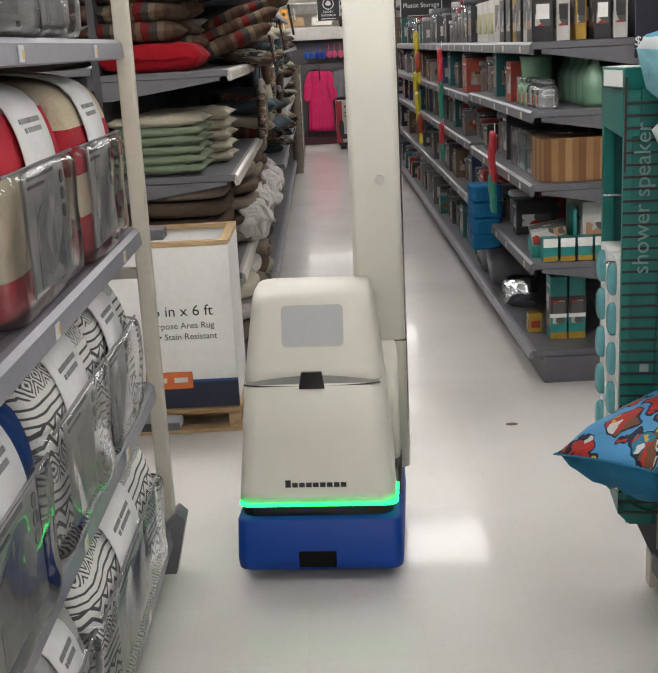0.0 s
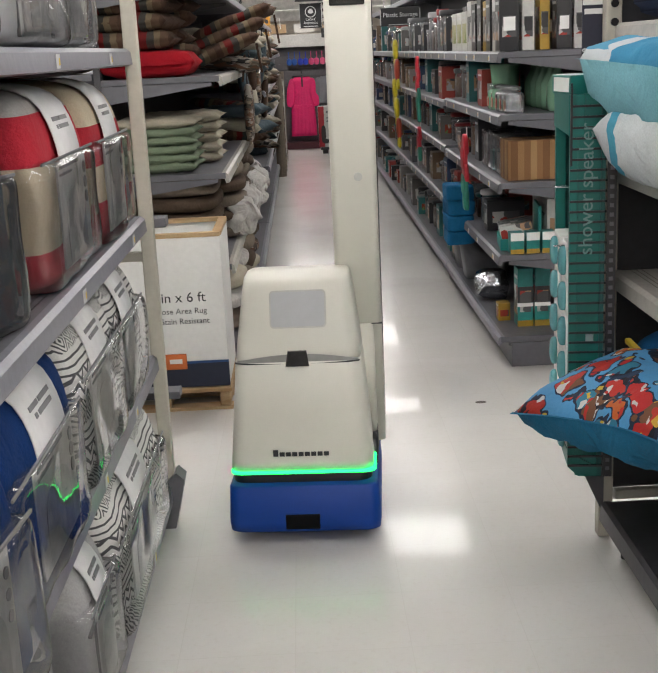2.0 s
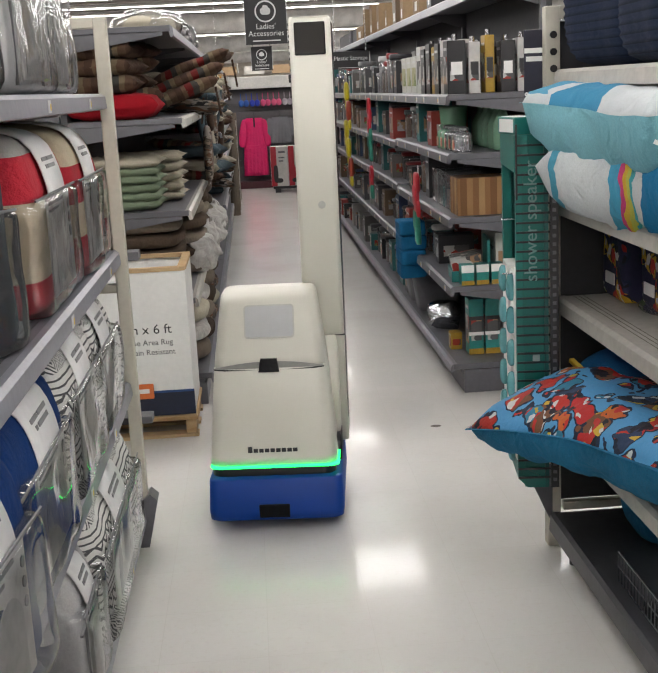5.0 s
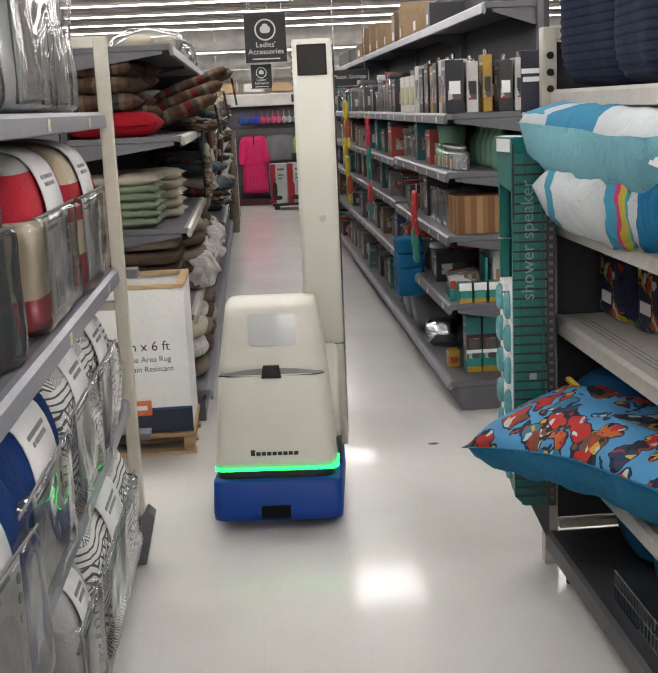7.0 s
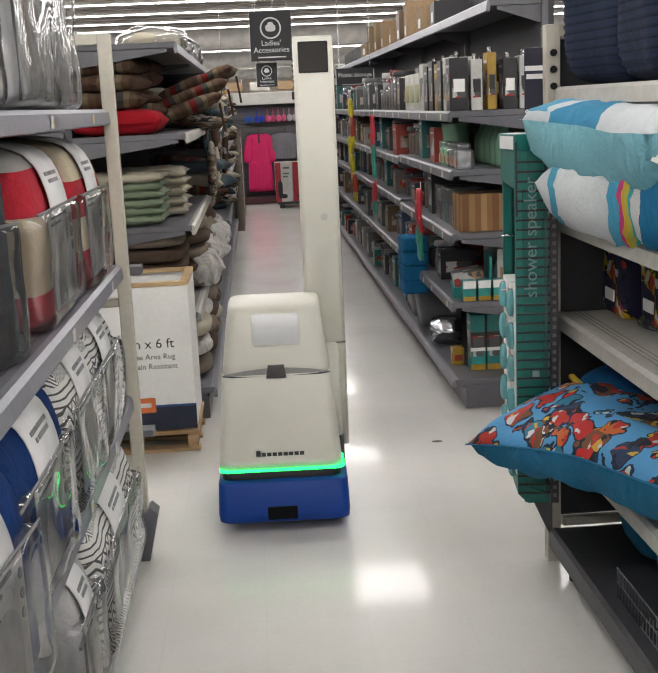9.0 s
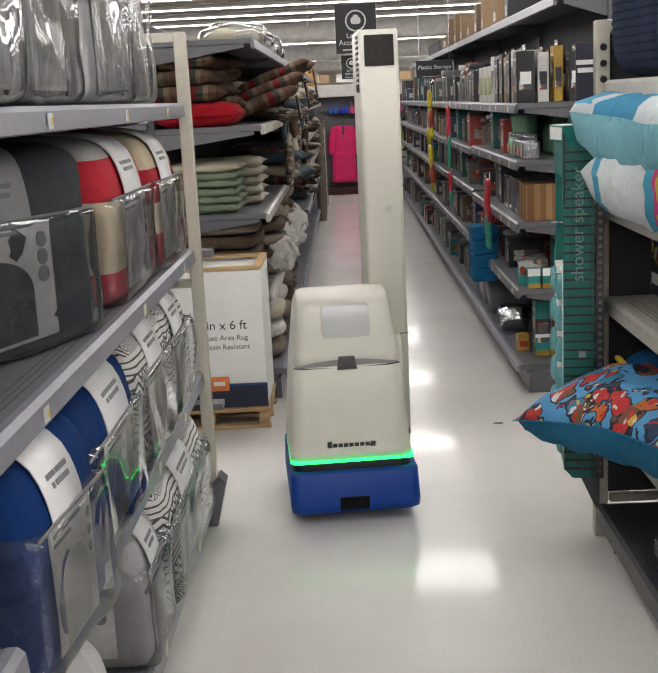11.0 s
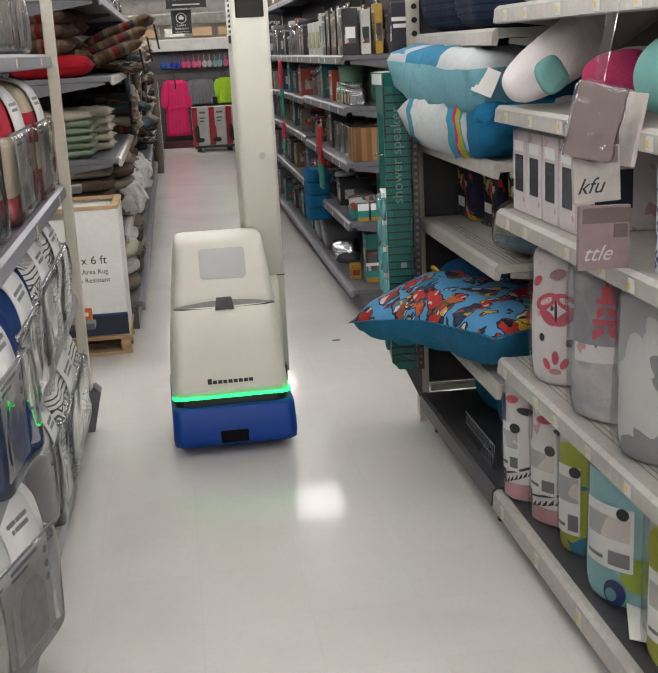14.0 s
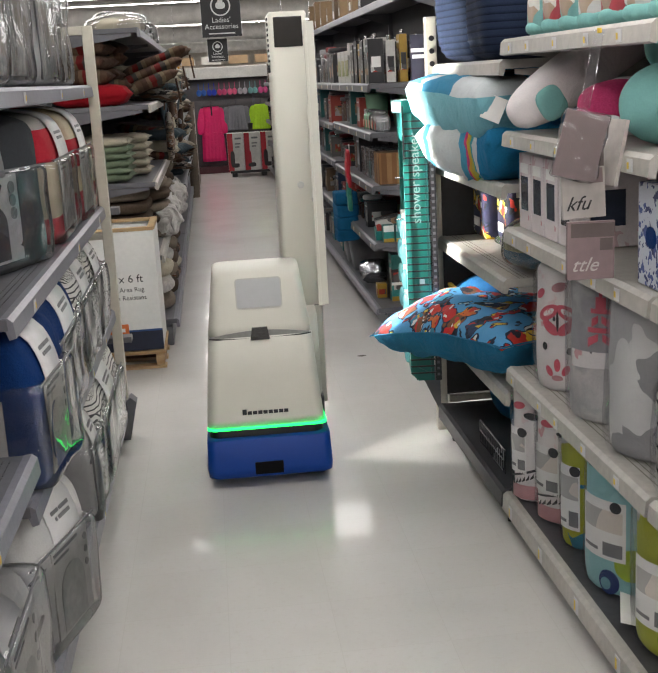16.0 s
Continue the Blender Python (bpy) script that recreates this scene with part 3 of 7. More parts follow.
# ---- the scanning robot ----
M_ROBOT = plain("warm_white_shell", (0.68, 0.665, 0.59), 0.38, wear=0.06, grain=300.0, bump=0.05)
M_RBLUE = plain("blue_base_shell", (0.002, 0.044, 0.27), 0.5, wear=0.1, grain=300.0, bump=0.05, spec=0.3)
M_GREEN = glowing("green_status_light", (0.012, 0.82, 0.12), 4.0)
M_SCREEN = plain("grey_screen", (0.50, 0.51, 0.52), 0.04, wear=0.05, bump=0.0)
M_BEAM = glowing("white_scan_light", (1.0, 0.98, 0.92), 1500.0)
M_HEAD = plain("black_glass", (0.01, 0.01, 0.012), 0.15, wear=0.1)


def ring(hw, y0, y1, z, r, n=6):
    """A rounded rectangle at height z, half-width hw, from y0 to y1."""
    out = []
    for cx, cy, a0 in ((hw - r, y1 - r, 0), (-hw + r, y1 - r, 90), (-hw + r, y0 + r, 180), (hw - r, y0 + r, 270)):
        for k in range(n + 1):
            a = radians(a0 + 90 * k / n)
            out.append((cx + r * math.cos(a), cy + r * math.sin(a), z))
    return out


def loft(rings, caps=True):
    bm = bmesh.new()
    rows = [[bm.verts.new(p) for p in r] for r in rings]
    n = len(rows[0])
    for a, b in zip(rows, rows[1:]):
        for i in range(n):
            j = (i + 1) % n
            bm.faces.new((a[i], a[j], b[j], b[i]))
    if caps:
        bm.faces.new(rows[0][::-1]), bm.faces.new(rows[-1])
    return bm


robot = thing("robot", "white and blue shelf-scanning robot with a tall mast", "robot")
robot.scale = (0.98, 0.98, 0.98)
for x in (-0.17, 0.17):
    for y in (0.10, 0.42):
        part("wheel", tube(0.04, y, 0.0095, x - 0.018, x + 0.018, axis="X"), M_DARK, robot, "small black rubber wheel", True)
part("base", loft([ring(0.228, -0.030, 0.545, 0.012, 0.03), ring(0.244, -0.046, 0.56, 0.022, 0.035), ring(0.247, -0.046, 0.56, 0.05, 0.035), ring(0.243, -0.026, 0.56, 0.162, 0.035), ring(0.236, -0.014, 0.555, 0.170, 0.03)]), M_RBLUE, robot, "glossy blue base shell", True, m=pose(0.006, 0, 0))
part("band", loft([ring(0.228, 0.004, 0.55, 0.165, 0.05), ring(0.228, 0.004, 0.55, 0.198, 0.05)]), M_DARK, robot, "black recessed band")
part("status_light", loft([ring(0.235, 0.003, 0.40, 0.1985, 0.035), ring(0.237, 0.001, 0.40, 0.1995, 0.035), ring(0.237, 0.001, 0.40, 0.2055, 0.035), ring(0.235, 0.003, 0.40, 0.2085, 0.035)]), M_GREEN, robot, "glowing green light strip", m=pose(0.004, 0, 0))
part("lower_shell", loft([ring(0.233, 0.006, 0.5, 0.2095, 0.045), ring(0.231, 0.011, 0.5, 0.24, 0.045), ring(0.218, 0.037, 0.49, 0.40, 0.045), ring(0.205, 0.055, 0.48, 0.558, 0.045), ring(0.203, 0.06, 0.48, 0.561, 0.045)]), M_ROBOT, robot, "", True)
rings = [ring(0.202, 0.062, 0.48, 0.5625, 0.045), ring(0.203, 0.06, 0.48, 0.565, 0.045)]
for z, hw, y in ((0.60, 0.199, 0.070), (0.68, 0.189, 0.092), (0.76, 0.179, 0.116), (0.783, 0.176, 0.125), (0.799, 0.174, 0.137), (0.812, 0.173, 0.159), (0.819, 0.169, 0.192), (0.823, 0.162, 0.23)):
    rings.append(ring(hw, y, 0.47 if z < 0.77 else 0.40 if z < 0.79 else 0.345 if z < 0.81 else 0.315, z, 0.04))
part("upper_shell", loft(rings), M_ROBOT, robot, "", True)
# the curved slot between the shells, with its sensor
bm = bmesh.new()
n = 24
for k in range(n):
    x0, x1 = -0.195 + 0.39 * k / n, -0.195 + 0.39 * (k + 1) / n
    f = lambda x: max(0.0, 1 - (x / 0.2) ** 2)
    va = [bm.verts.new(p) for p in ((x0, 0.0555 - 0.001, 0.548 - 0.014 * f(x0)), (x1, 0.0545, 0.548 - 0.014 * f(x1)), (x1, 0.060, 0.551 + 0.02 * f(x1)), (x0, 0.060, 0.551 + 0.02 * f(x0)))]
    bm.faces.new(va)
bmesh.ops.remove_doubles(bm, verts=bm.verts[:], dist=0.0005)
g = bmesh.ops.extrude_face_region(bm, geom=bm.faces[:])["geom"]
for v in g:
    if isinstance(v, bmesh.types.BMVert):
        v.co.y += 0.02
part("slot", bm, plain("slot_grey", (0.30, 0.30, 0.28), 0.4), robot, "curved grey sensor slot", m=pose(0, 0.001, 0.012))
# solid black strip draws the shadow along the slot's lower edge
bm = bmesh.new()
for k in range(n):
    x0, x1 = -0.2 + 0.4 * k / n, -0.2 + 0.4 * (k + 1) / n
    f = lambda x: max(0.0, 1 - (x / 0.2) ** 2)
    va = [bm.verts.new(p) for p in ((x0, 0.0535, 0.5465 - 0.0145 * f(x0)), (x1, 0.0535, 0.5465 - 0.0145 * f(x1)), (x1, 0.0535, 0.550 - 0.0085 * f(x1)), (x0, 0.0535, 0.550 - 0.0085 * f(x0)))]
    bm.faces.new(va)
bmesh.ops.remove_doubles(bm, verts=bm.verts[:], dist=0.0005)
g = bmesh.ops.extrude_face_region(bm, geom=bm.faces[:])["geom"]
for v in g:
    if isinstance(v, bmesh.types.BMVert):
        v.co.y += 0.01
part("slot_gap", bm, M_DARK, robot, "dark shadow gap", m=pose(0, 0.001, 0.012))
bm = bmesh.new()
va = [bm.verts.new(p) for p in ((-0.038, 0.046, 0.537), (0.038, 0.046, 0.537), (0.030, 0.056, 0.584), (-0.030, 0.056, 0.584))]
bm.faces.new(va)
g = bmesh.ops.extrude_face_region(bm, geom=bm.faces[:])["geom"]
for v in g:
    if isinstance(v, bmesh.types.BMVert):
        v.co.y += 0.03
bmesh.ops.recalc_face_normals(bm, faces=bm.faces[:])
part("front_sensor", bm, M_HEAD, robot, "black front sensor", m=pose(0, 0.001, 0.010))
tilt = -math.degrees(math.atan2(0.04, 0.13))
scr = pose(0.006, 0.1035, 0.722, tilt)
def rounded_panel(hw, hh, y0, y1, r):
    """An upright panel with rounded corners, from depth y0 to y1."""
    bm = loft([ring(hw, -hh, hh, -y1, r), ring(hw, -hh, hh, -y0, r)])
    bmesh.ops.rotate(bm, verts=bm.verts[:], matrix=Matrix.Rotation(radians(90), 3, "X"))
    return bm


part("screen_bezel", rounded_panel(0.091, 0.061, -0.003, 0.004, 0.014), plain("bezel_white", (0.58, 0.575, 0.53), 0.4), robot, m=scr)
part("screen", rounded_panel(0.086, 0.056, -0.0045, 0.002, 0.010), M_SCREEN, robot, "grey blank display screen", m=scr)
for i in range(9):
    h = 0.014 + (0.008 if i == 0 else 0)
    part("maker_mark", box(-0.0082, 0.0082, -0.001, 0.002, 0, h, 0.0009), M_INK, robot, m=pose(-0.082 + i * 0.0205, 0.0105, 0.256, -5))
part("base_sensor", box(-0.056, 0.056, -0.049, 0.03, 0.026, 0.076, 0.004), plain("matt_black_window", (0.006, 0.006, 0.007), 0.6, spec=0.1), robot, "black base sensor window")
# mast
MX = 0.196
mast = part("mast", loft([ring(0.076, 0.30, 0.56, 0.20, 0.02), ring(0.076, 0.30, 0.56, 1.78, 0.02), ring(0.070, 0.306, 0.55, 1.79, 0.018)]), M_ROBOT, robot, "", True, m=pose(MX, 0.0, 0))
part("mast_foot", loft([ring(0.035, 0.16, 0.565, 0.02, 0.012), ring(0.035, 0.16, 0.565, 0.26, 0.012)]), M_DARK, robot, "black side housing", True, m=pose(0.212, 0, 0))
part("side_panel", loft([ring(0.055, 0.22, 0.56, 0.26, 0.02), ring(0.055, 0.295, 0.56, 0.62, 0.02)]), M_ROBOT, robot, "", True, m=pose(0.19, 0, 0))
part("seam", box(0.124, 0.2735, 0.2985, 0.45, 0.617, 0.620), M_INK, robot)
part("head_display", box(-0.056, 0.056, 0.294, 0.31, 1.655, 1.770, 0.004), M_HEAD, mast, "black square head camera window")
part("button", tube(0.014, 0.015, 1.115, 0.293, 0.301, axis="Y"), plain("button_white", (0.6, 0.6, 0.57), 0.3), mast)
bm = bmesh.new()
for k in range(9):
    box(-0.080, -0.0755, 0.33, 0.40, 1.60 + k * 0.02, 1.61 + k * 0.02, bm=bm)
part("vent", bm, M_DARK, mast)
part("side_camera", box(-0.086, -0.074, 0.33, 0.36, 1.56, 1.59, 0.003), M_DARK, mast)
part("side_window", box(0.0745, 0.0775, 0.34, 0.53, 0.28, 1.77, 0.001), M_HEAD, mast, "black scanner window along the mast")
# always-glowing scan bar, added: hides inside the mast, slides out to light the shelf
scan = part("scan_light", box(-0.006, 0.006, -0.008, 0.008, 0.63, 1.75, 0.001), M_ROBOT, robot, "added bar of scan lamps, hidden inside the mast until it should shine", m=pose(0.205, 0.36, 0))
bm = box(0.0062, 0.008, -0.005, 0.005, 0.64, 1.74)
for f in bm.faces:
    f.material_index = 0 if f.normal.x > 0.9 else 1
part("lamp_row", bm, [M_BEAM, M_HEAD], scan, "white glowing lamp row")
# fins, caps and arms are invented to shape the beam and hold the bar
for sg in (-1, 1):
    part("baffle", box(0.006, 0.021 if sg > 0 else 0.034, sg * 0.0095 - 0.0012, sg * 0.0095 + 0.0012, 0.635, 1.745), M_ROBOT, scan, "thin white fin added to narrow the beam")
for z in (0.632, 1.742):
    part("end_cap", box(0.006, 0.018, -0.0108, 0.0108, z, z + 0.003), M_ROBOT, scan)
for z in (0.70, 1.05, 1.68):
    part("arm", box(-0.005, 0.004, 0.008, 0.10, z, z + 0.015), M_ROBOT, scan)


# ---- bagged bedding ----
M_REDCREAM = banded("cream_and_red_bands", [(0.0, (0.42, 0.03, 0.045)), (0.26, (0.58, 0.50, 0.36)), (0.48, (0.42, 0.03, 0.045)), (0.72, (0.60, 0.52, 0.38))], 2, 1 / 0.43)
M_REDCREAM2 = banded("red_and_cream_bands", [(0.0, (0.45, 0.03, 0.05)), (0.20, (0.55, 0.47, 0.34)), (0.55, (0.60, 0.52, 0.38)), (0.62, (0.5, 0.03, 0.05)), (0.86, (0.45, 0.44, 0.42))], 2, 1 / 0.43)
M_CHARCOAL = cloth("charcoal_quilt", (0.055, 0.06, 0.068))
M_NAVY = cloth("royal_blue_quilt", (0.006, 0.036, 0.155))
M_WHITEQ = cloth("white_quilt", (0.62, 0.62, 0.61), bump=0.12, wear=0.15)
M_GREYQ = cloth("pale_grey_quilt", (0.48, 0.48, 0.475), bump=0.15)
M_MIDGREY = cloth("grey_quilt", (0.16, 0.165, 0.175))
M_TRIBAL = woven("black_white_woven_print", (0.74, 0.73, 0.70), (0.10, 0.10, 0.105))
M_CARDPIC = patched("printed_bed_picture", [(0.66, 0.65, 0.62), (0.45, 0.44, 0.43), (0.7, 0.64, 0.58), (0.30, 0.30, 0.31)], 9.0, 0.35, stretch=(1, 1, 0.7), fold=0.0, spec=0.5)
M_ARCH = plain("grey_bed_picture", (0.54, 0.54, 0.53), 0.45, wear=0.4)
M_CARDG = plain("mid_grey_band", (0.24, 0.24, 0.25), 0.5, wear=0.2)
M_DCARD = plain("pale_grey_card", (0.58, 0.58, 0.59), 0.5, wear=0.3)
M_CARD = plain("grey_printed_card", (0.66, 0.655, 0.64), 0.5, wear=0.3)
M_BANDDARK = plain("grey_piping", (0.2, 0.2, 0.21), 0.5)


def soft_hump(u):
    """Front top edge rounded well over, as a folded quilt's is."""
    if u.z > 0 and u.x > 0:
        k = u.z * u.x
        return Vector((u.x - 0.20 * k ** 2, u.y, u.z - 0.15 * k ** 2))
    return u


M_BANDP = plain("white_paper_band", (0.70, 0.695, 0.70), 0.5, wear=0.12)
BAGS = 0


def bedding_bag(y0, y1, z, h, material, front=-0.745, depth=0.48, words=True, pic=True, pocket=0.58, label="", band=M_BANDP, film=True, lean=0.0, side=1, fold=False):
    """A folded quilt set in a clear vinyl bag, its front to the aisle, with a paper band and a picture card."""
    global BAGS
    BAGS += 1
    w = y1 - y0
    t = thing("bedding_bag", label, "bedding", (front - side * depth / 2 * math.cos(radians(lean)), (y0 + y1) / 2 - side * depth / 2 * math.sin(radians(lean)), z + 0.002), lean, "bagged bedding")
    if side < 0:
        t.matrix_basis = t.matrix_basis @ Matrix.Rotation(math.pi, 4, "Z")
    body = part("quilt", puff(depth * 0.97, w * 0.98, h, 12, 0.010, 14, seed=BAGS, shape=soft_hump), material, t, smooth=True)
    if fold:
        for k in (0.30, 0.62):
            bm = puff(depth * 0.985, w * 0.985, h * 0.05, 5, 0.003, 8, at=(0, 0, h * k), seed=BAGS + 3)
            part("fold", bm, material, body, smooth=True)
    if material in (M_WHITEQ, M_GREYQ):
        for yy in (-w * 0.27, w * 0.27):
            part("seam_piping", box(depth * 0.478, depth * 0.492, yy - 0.003, yy + 0.003, 0.02, h * 0.55), M_BANDDARK, body)
        part("seam_piping", box(depth * 0.478, depth * 0.493, -w * 0.47, w * 0.47, h * 0.56, h * 0.56 + 0.006), M_BANDDARK, body)
    fx = depth / 2
    bw = min(0.26, w * 0.40)
    oy = 0.02 * ((BAGS * 7) % 5 - 2)
    # the paper band runs up the front and over the rounded top
    prof = [(fx * 0.97 + 0.004, h * pocket - 0.02)]
    for k in range(13):
        ang = radians(8 + 78 * k / 12)
        ux, uz = math.cos(ang), math.sin(ang)
        q = (ux ** 12 + uz ** 12) ** (1 / 12)
        w3 = soft_hump(Vector((ux / q, 0, uz / q)))
        px, pz = w3.x * depth * 0.485 + 0.005, (w3.z + 1) * h / 2 + 0.004
        if pz > prof[-1][1] + 0.004 or px < prof[-1][0] - 0.01:
            prof.append((px, pz))
    bm = bmesh.new()
    for i in range(len(prof) - 1):
        (xa, za), (xb, zb) = prof[i], prof[i + 1]
        vs = [bm.verts.new(p) for p in ((xa, oy - bw / 2, za), (xa, oy + bw / 2, za), (xb, oy + bw / 2, zb), (xb, oy - bw / 2, zb))]
        bm.faces.new(vs)
    bmesh.ops.remove_doubles(bm, verts=bm.verts[:], dist=0.0004)
    g = bmesh.ops.extrude_face_region(bm, geom=bm.faces[:])["geom"]
    for v in g:
        if isinstance(v, bmesh.types.BMVert):
            v.co += Vector((0.003, 0, 0.003))
    bmesh.ops.recalc_face_normals(bm, faces=bm.faces[:])
    pb = part("paper_band", bm, M_CARDG if material is M_CHARCOAL else band, t, "pale paper label band", True)
    if words:
        c0 = min(range(len(prof) - 1), key=lambda i: abs((prof[i][1] + prof[i + 1][1]) / 2 - h * 0.80))
        (xa, za), (xb, zb) = prof[c0], prof[c0 + 1]
        m = pose((xa + xb) / 2 + 0.0045, oy, (za + zb) / 2 + 0.002, 0, 0, 90) @ pose(0, 0, 0, -math.degrees(math.atan2(xa - xb, zb - za)))
        bars([(-bw * 0.32, -bw * 0.06, 0.010, 0.020), (-bw * 0.02, bw * 0.32, 0.010, 0.020), (-bw * 0.24, -bw * 0.18, -0.009, 0.001), (-bw * 0.13, bw * 0.28, -0.009, 0.001)], pb, M_BANDDARK, m)
    if pic:
        cw, ch = min(w * 0.55, 0.42), h * pocket * 0.86
        card = part("picture_card", box(fx - 0.006, fx - 0.001, oy - cw / 2, oy + cw / 2, h * 0.06, h * 0.06 + ch, 0.001), M_DCARD if material is M_CHARCOAL else M_CARD, t, "printed card with a picture of a bed")
        # a bed with its arched headboard
        bm = bmesh.new()
        arch = [(-cw * 0.36, h * 0.08), (cw * 0.30, h * 0.08)] + [(cw * (-0.03 + 0.33 * math.cos(a)), h * 0.08 + ch * (0.42 + 0.28 * math.sin(a))) for a in [math.pi * k / 12 for k in range(13)]]
        f = bm.faces.new([bm.verts.new((fx + 0.0004, oy + yy, zz)) for yy, zz in arch])
        g = bmesh.ops.extrude_face_region(bm, geom=[f])["geom"]
        for v in g:
            if isinstance(v, bmesh.types.BMVert):
                v.co.x += 0.0012
        bmesh.ops.recalc_face_normals(bm, faces=bm.faces[:])
        part("bed_picture", bm, M_CARDPIC if material in (M_TRIBAL, M_REDCREAM, M_REDCREAM2) else M_CHARCOAL if material is M_CHARCOAL else M_ARCH, card)
        for k in range(3):
            bm = tube(cw * 0.045, oy + cw * 0.41, h * 0.06 + ch * (0.85 - 0.15 * k), fx - 0.001, fx + 0.001, axis="X", seg=14)
            part("icon_dot", bm, M_BANDDARK, card)
        bars([(-cw * 0.45, cw * 0.2, 0, 0.008), (-cw * 0.45, -cw * 0.05, -0.016, -0.010)], card, M_BANDDARK, pose(fx + 0.0002, oy, h * 0.06 + ch * 0.93, 0, 0, 90))
        # end card with its row of care marks
        ec = part("end_card", box(-0.06, 0.15, -w * 0.49 - 0.004, -w * 0.49 - 0.001, h * 0.10, h * 0.10 + ch * 0.85, 0.001), M_CARD, t, "narrow printed end card")
        for k in range(2):
            part("icon_dot", tube(0.018, 0.115, h * 0.10 + ch * (0.68 - 0.17 * k), -w * 0.49 - 0.006, -w * 0.49 - 0.003, axis="Y", seg=14), M_BANDDARK, ec)
        part("end_picture", puff(0.13, 0.004, h * 0.22, 4, 0, 5, at=(0.01, -w * 0.49 - 0.005, h * 0.2)), material, ec)
        bars([(-0.045, 0.075, h * 0.25, h * 0.25 + 0.012), (-0.045, 0.03, h * 0.25 - 0.02, h * 0.25 - 0.012)], ec, M_BANDDARK, pose(0, -w * 0.49 - 0.0045, h * 0.2))
    if film:
        hf = h * pocket
        bm = puff(depth + 0.014, w * 1.0, hf, 16, 0.009, 24, seed=BAGS + 20, at=(0.009, 0, 0), freq=8.0)
        bmesh.ops.delete(bm, geom=[f for f in bm.faces if f.calc_center_median().x < -depth * 0.3], context="FACES")
        part("vinyl_cover", bm, M_VINYL, t, "clear wrinkled vinyl cover", True)
        bm = bmesh.new()
        box(fx + 0.0005, fx + 0.005, -w * 0.485, w * 0.485, hf - 0.006, hf, 0.001, bm=bm)
        part("zip_piping", bm, M_BANDDARK, t)
    return t


G = "grey quilt set in a clear vinyl bag"
W = "white quilt set in a clear vinyl bag"
bedding_bag(2.80, 3.24, 1.55, 0.46, M_WHITEQ, label=W, pocket=0.95, words=False, front=-0.76)
bedding_bag(2.22, 2.78, 1.55, 0.50, M_WHITEQ, label=W, pocket=0.95, words=False, front=-0.74)
bedding_bag(1.74, 2.20, 1.55, 0.50, M_GREYQ, label="pale grey quilt set in a clear vinyl bag", pocket=0.95, words=False, front=-0.75)
bedding_bag(1.29, 1.72, 1.55, 0.48, M_WHITEQ, label=W, pocket=0.95, words=False, front=-0.74)
bedding_bag(0.6, 1.24, 1.56, 0.48, M_GREYQ, label="pale grey quilt set in a clear vinyl bag", pocket=0.95, words=False)

bedding_bag(3.02, 3.53, 1.045, 0.43, M_REDCREAM, label="cream and red banded quilt in a clear bag", front=-0.745, pocket=0.64)
bedding_bag(2.42, 3.00, 1.045, 0.43, M_REDCREAM2, label="red and cream striped quilt in a clear bag", front=-0.755, pocket=0.64)
bedding_bag(1.517, 2.217, 1.045, 0.43, M_CHARCOAL, label="charcoal grey quilt set in a clear bag", front=-0.8665, depth=0.25, lean=-20.5, pocket=0.66)
bedding_bag(0.40, 1.16, 1.37, 0.17, M_MIDGREY, label="folded grey quilt in a clear bag", front=-0.84, pic=False)

bedding_bag(2.98, 3.42, 0.595, 0.385, M_TRIBAL, label="black and white patterned quilt in a clear bag", front=-0.728, pocket=0.64)
bedding_bag(2.44, 2.95, 0.595, 0.39, M_TRIBAL, label="black and white patterned quilt in a clear bag", front=-0.722, pocket=0.66)
bedding_bag(1.80, 2.38, 0.595, 0.39, M_NAVY, label="royal blue quilt set in a clear bag", front=-0.715, pocket=0.64)
bedding_bag(1.35, 1.745, 0.595, 0.40, M_NAVY, label="royal blue quilt in a bag that overhangs its shelf", front=-0.682, depth=0.48, lean=-4.5, pocket=0.66)
bedding_bag(0.40, 1.16, 0.73, 0.22, M_NAVY, label="folded royal blue quilt in a clear bag", pic=False, front=-0.78)

bedding_bag(2.56, 3.42, 0.157, 0.375, M_TRIBAL, label="black and white patterned quilt in a clear bag", front=-0.70, pocket=0.66)
bedding_bag(2.22, 2.53, 0.157, 0.36, M_GREYQ, label="pale grey quilt with dark piping in a clear bag", front=-0.705, pocket=0.7)
bedding_bag(1.252, 1.657, 0.157, 0.42, M_WHITEQ, label="white quilt in a bag that overhangs the bottom shelf", front=-0.70, depth=0.46, pocket=0.66, lean=-16)
bedding_bag(0.70, 1.19, 0.157, 0.36, M_WHITEQ, label=W, front=-0.71, pocket=0.95)
bedding_bag(0.0, 0.68, 0.157, 0.38, M_GREYQ, label="pale grey quilt set in a clear vinyl bag", front=-0.73, pocket=0.62)

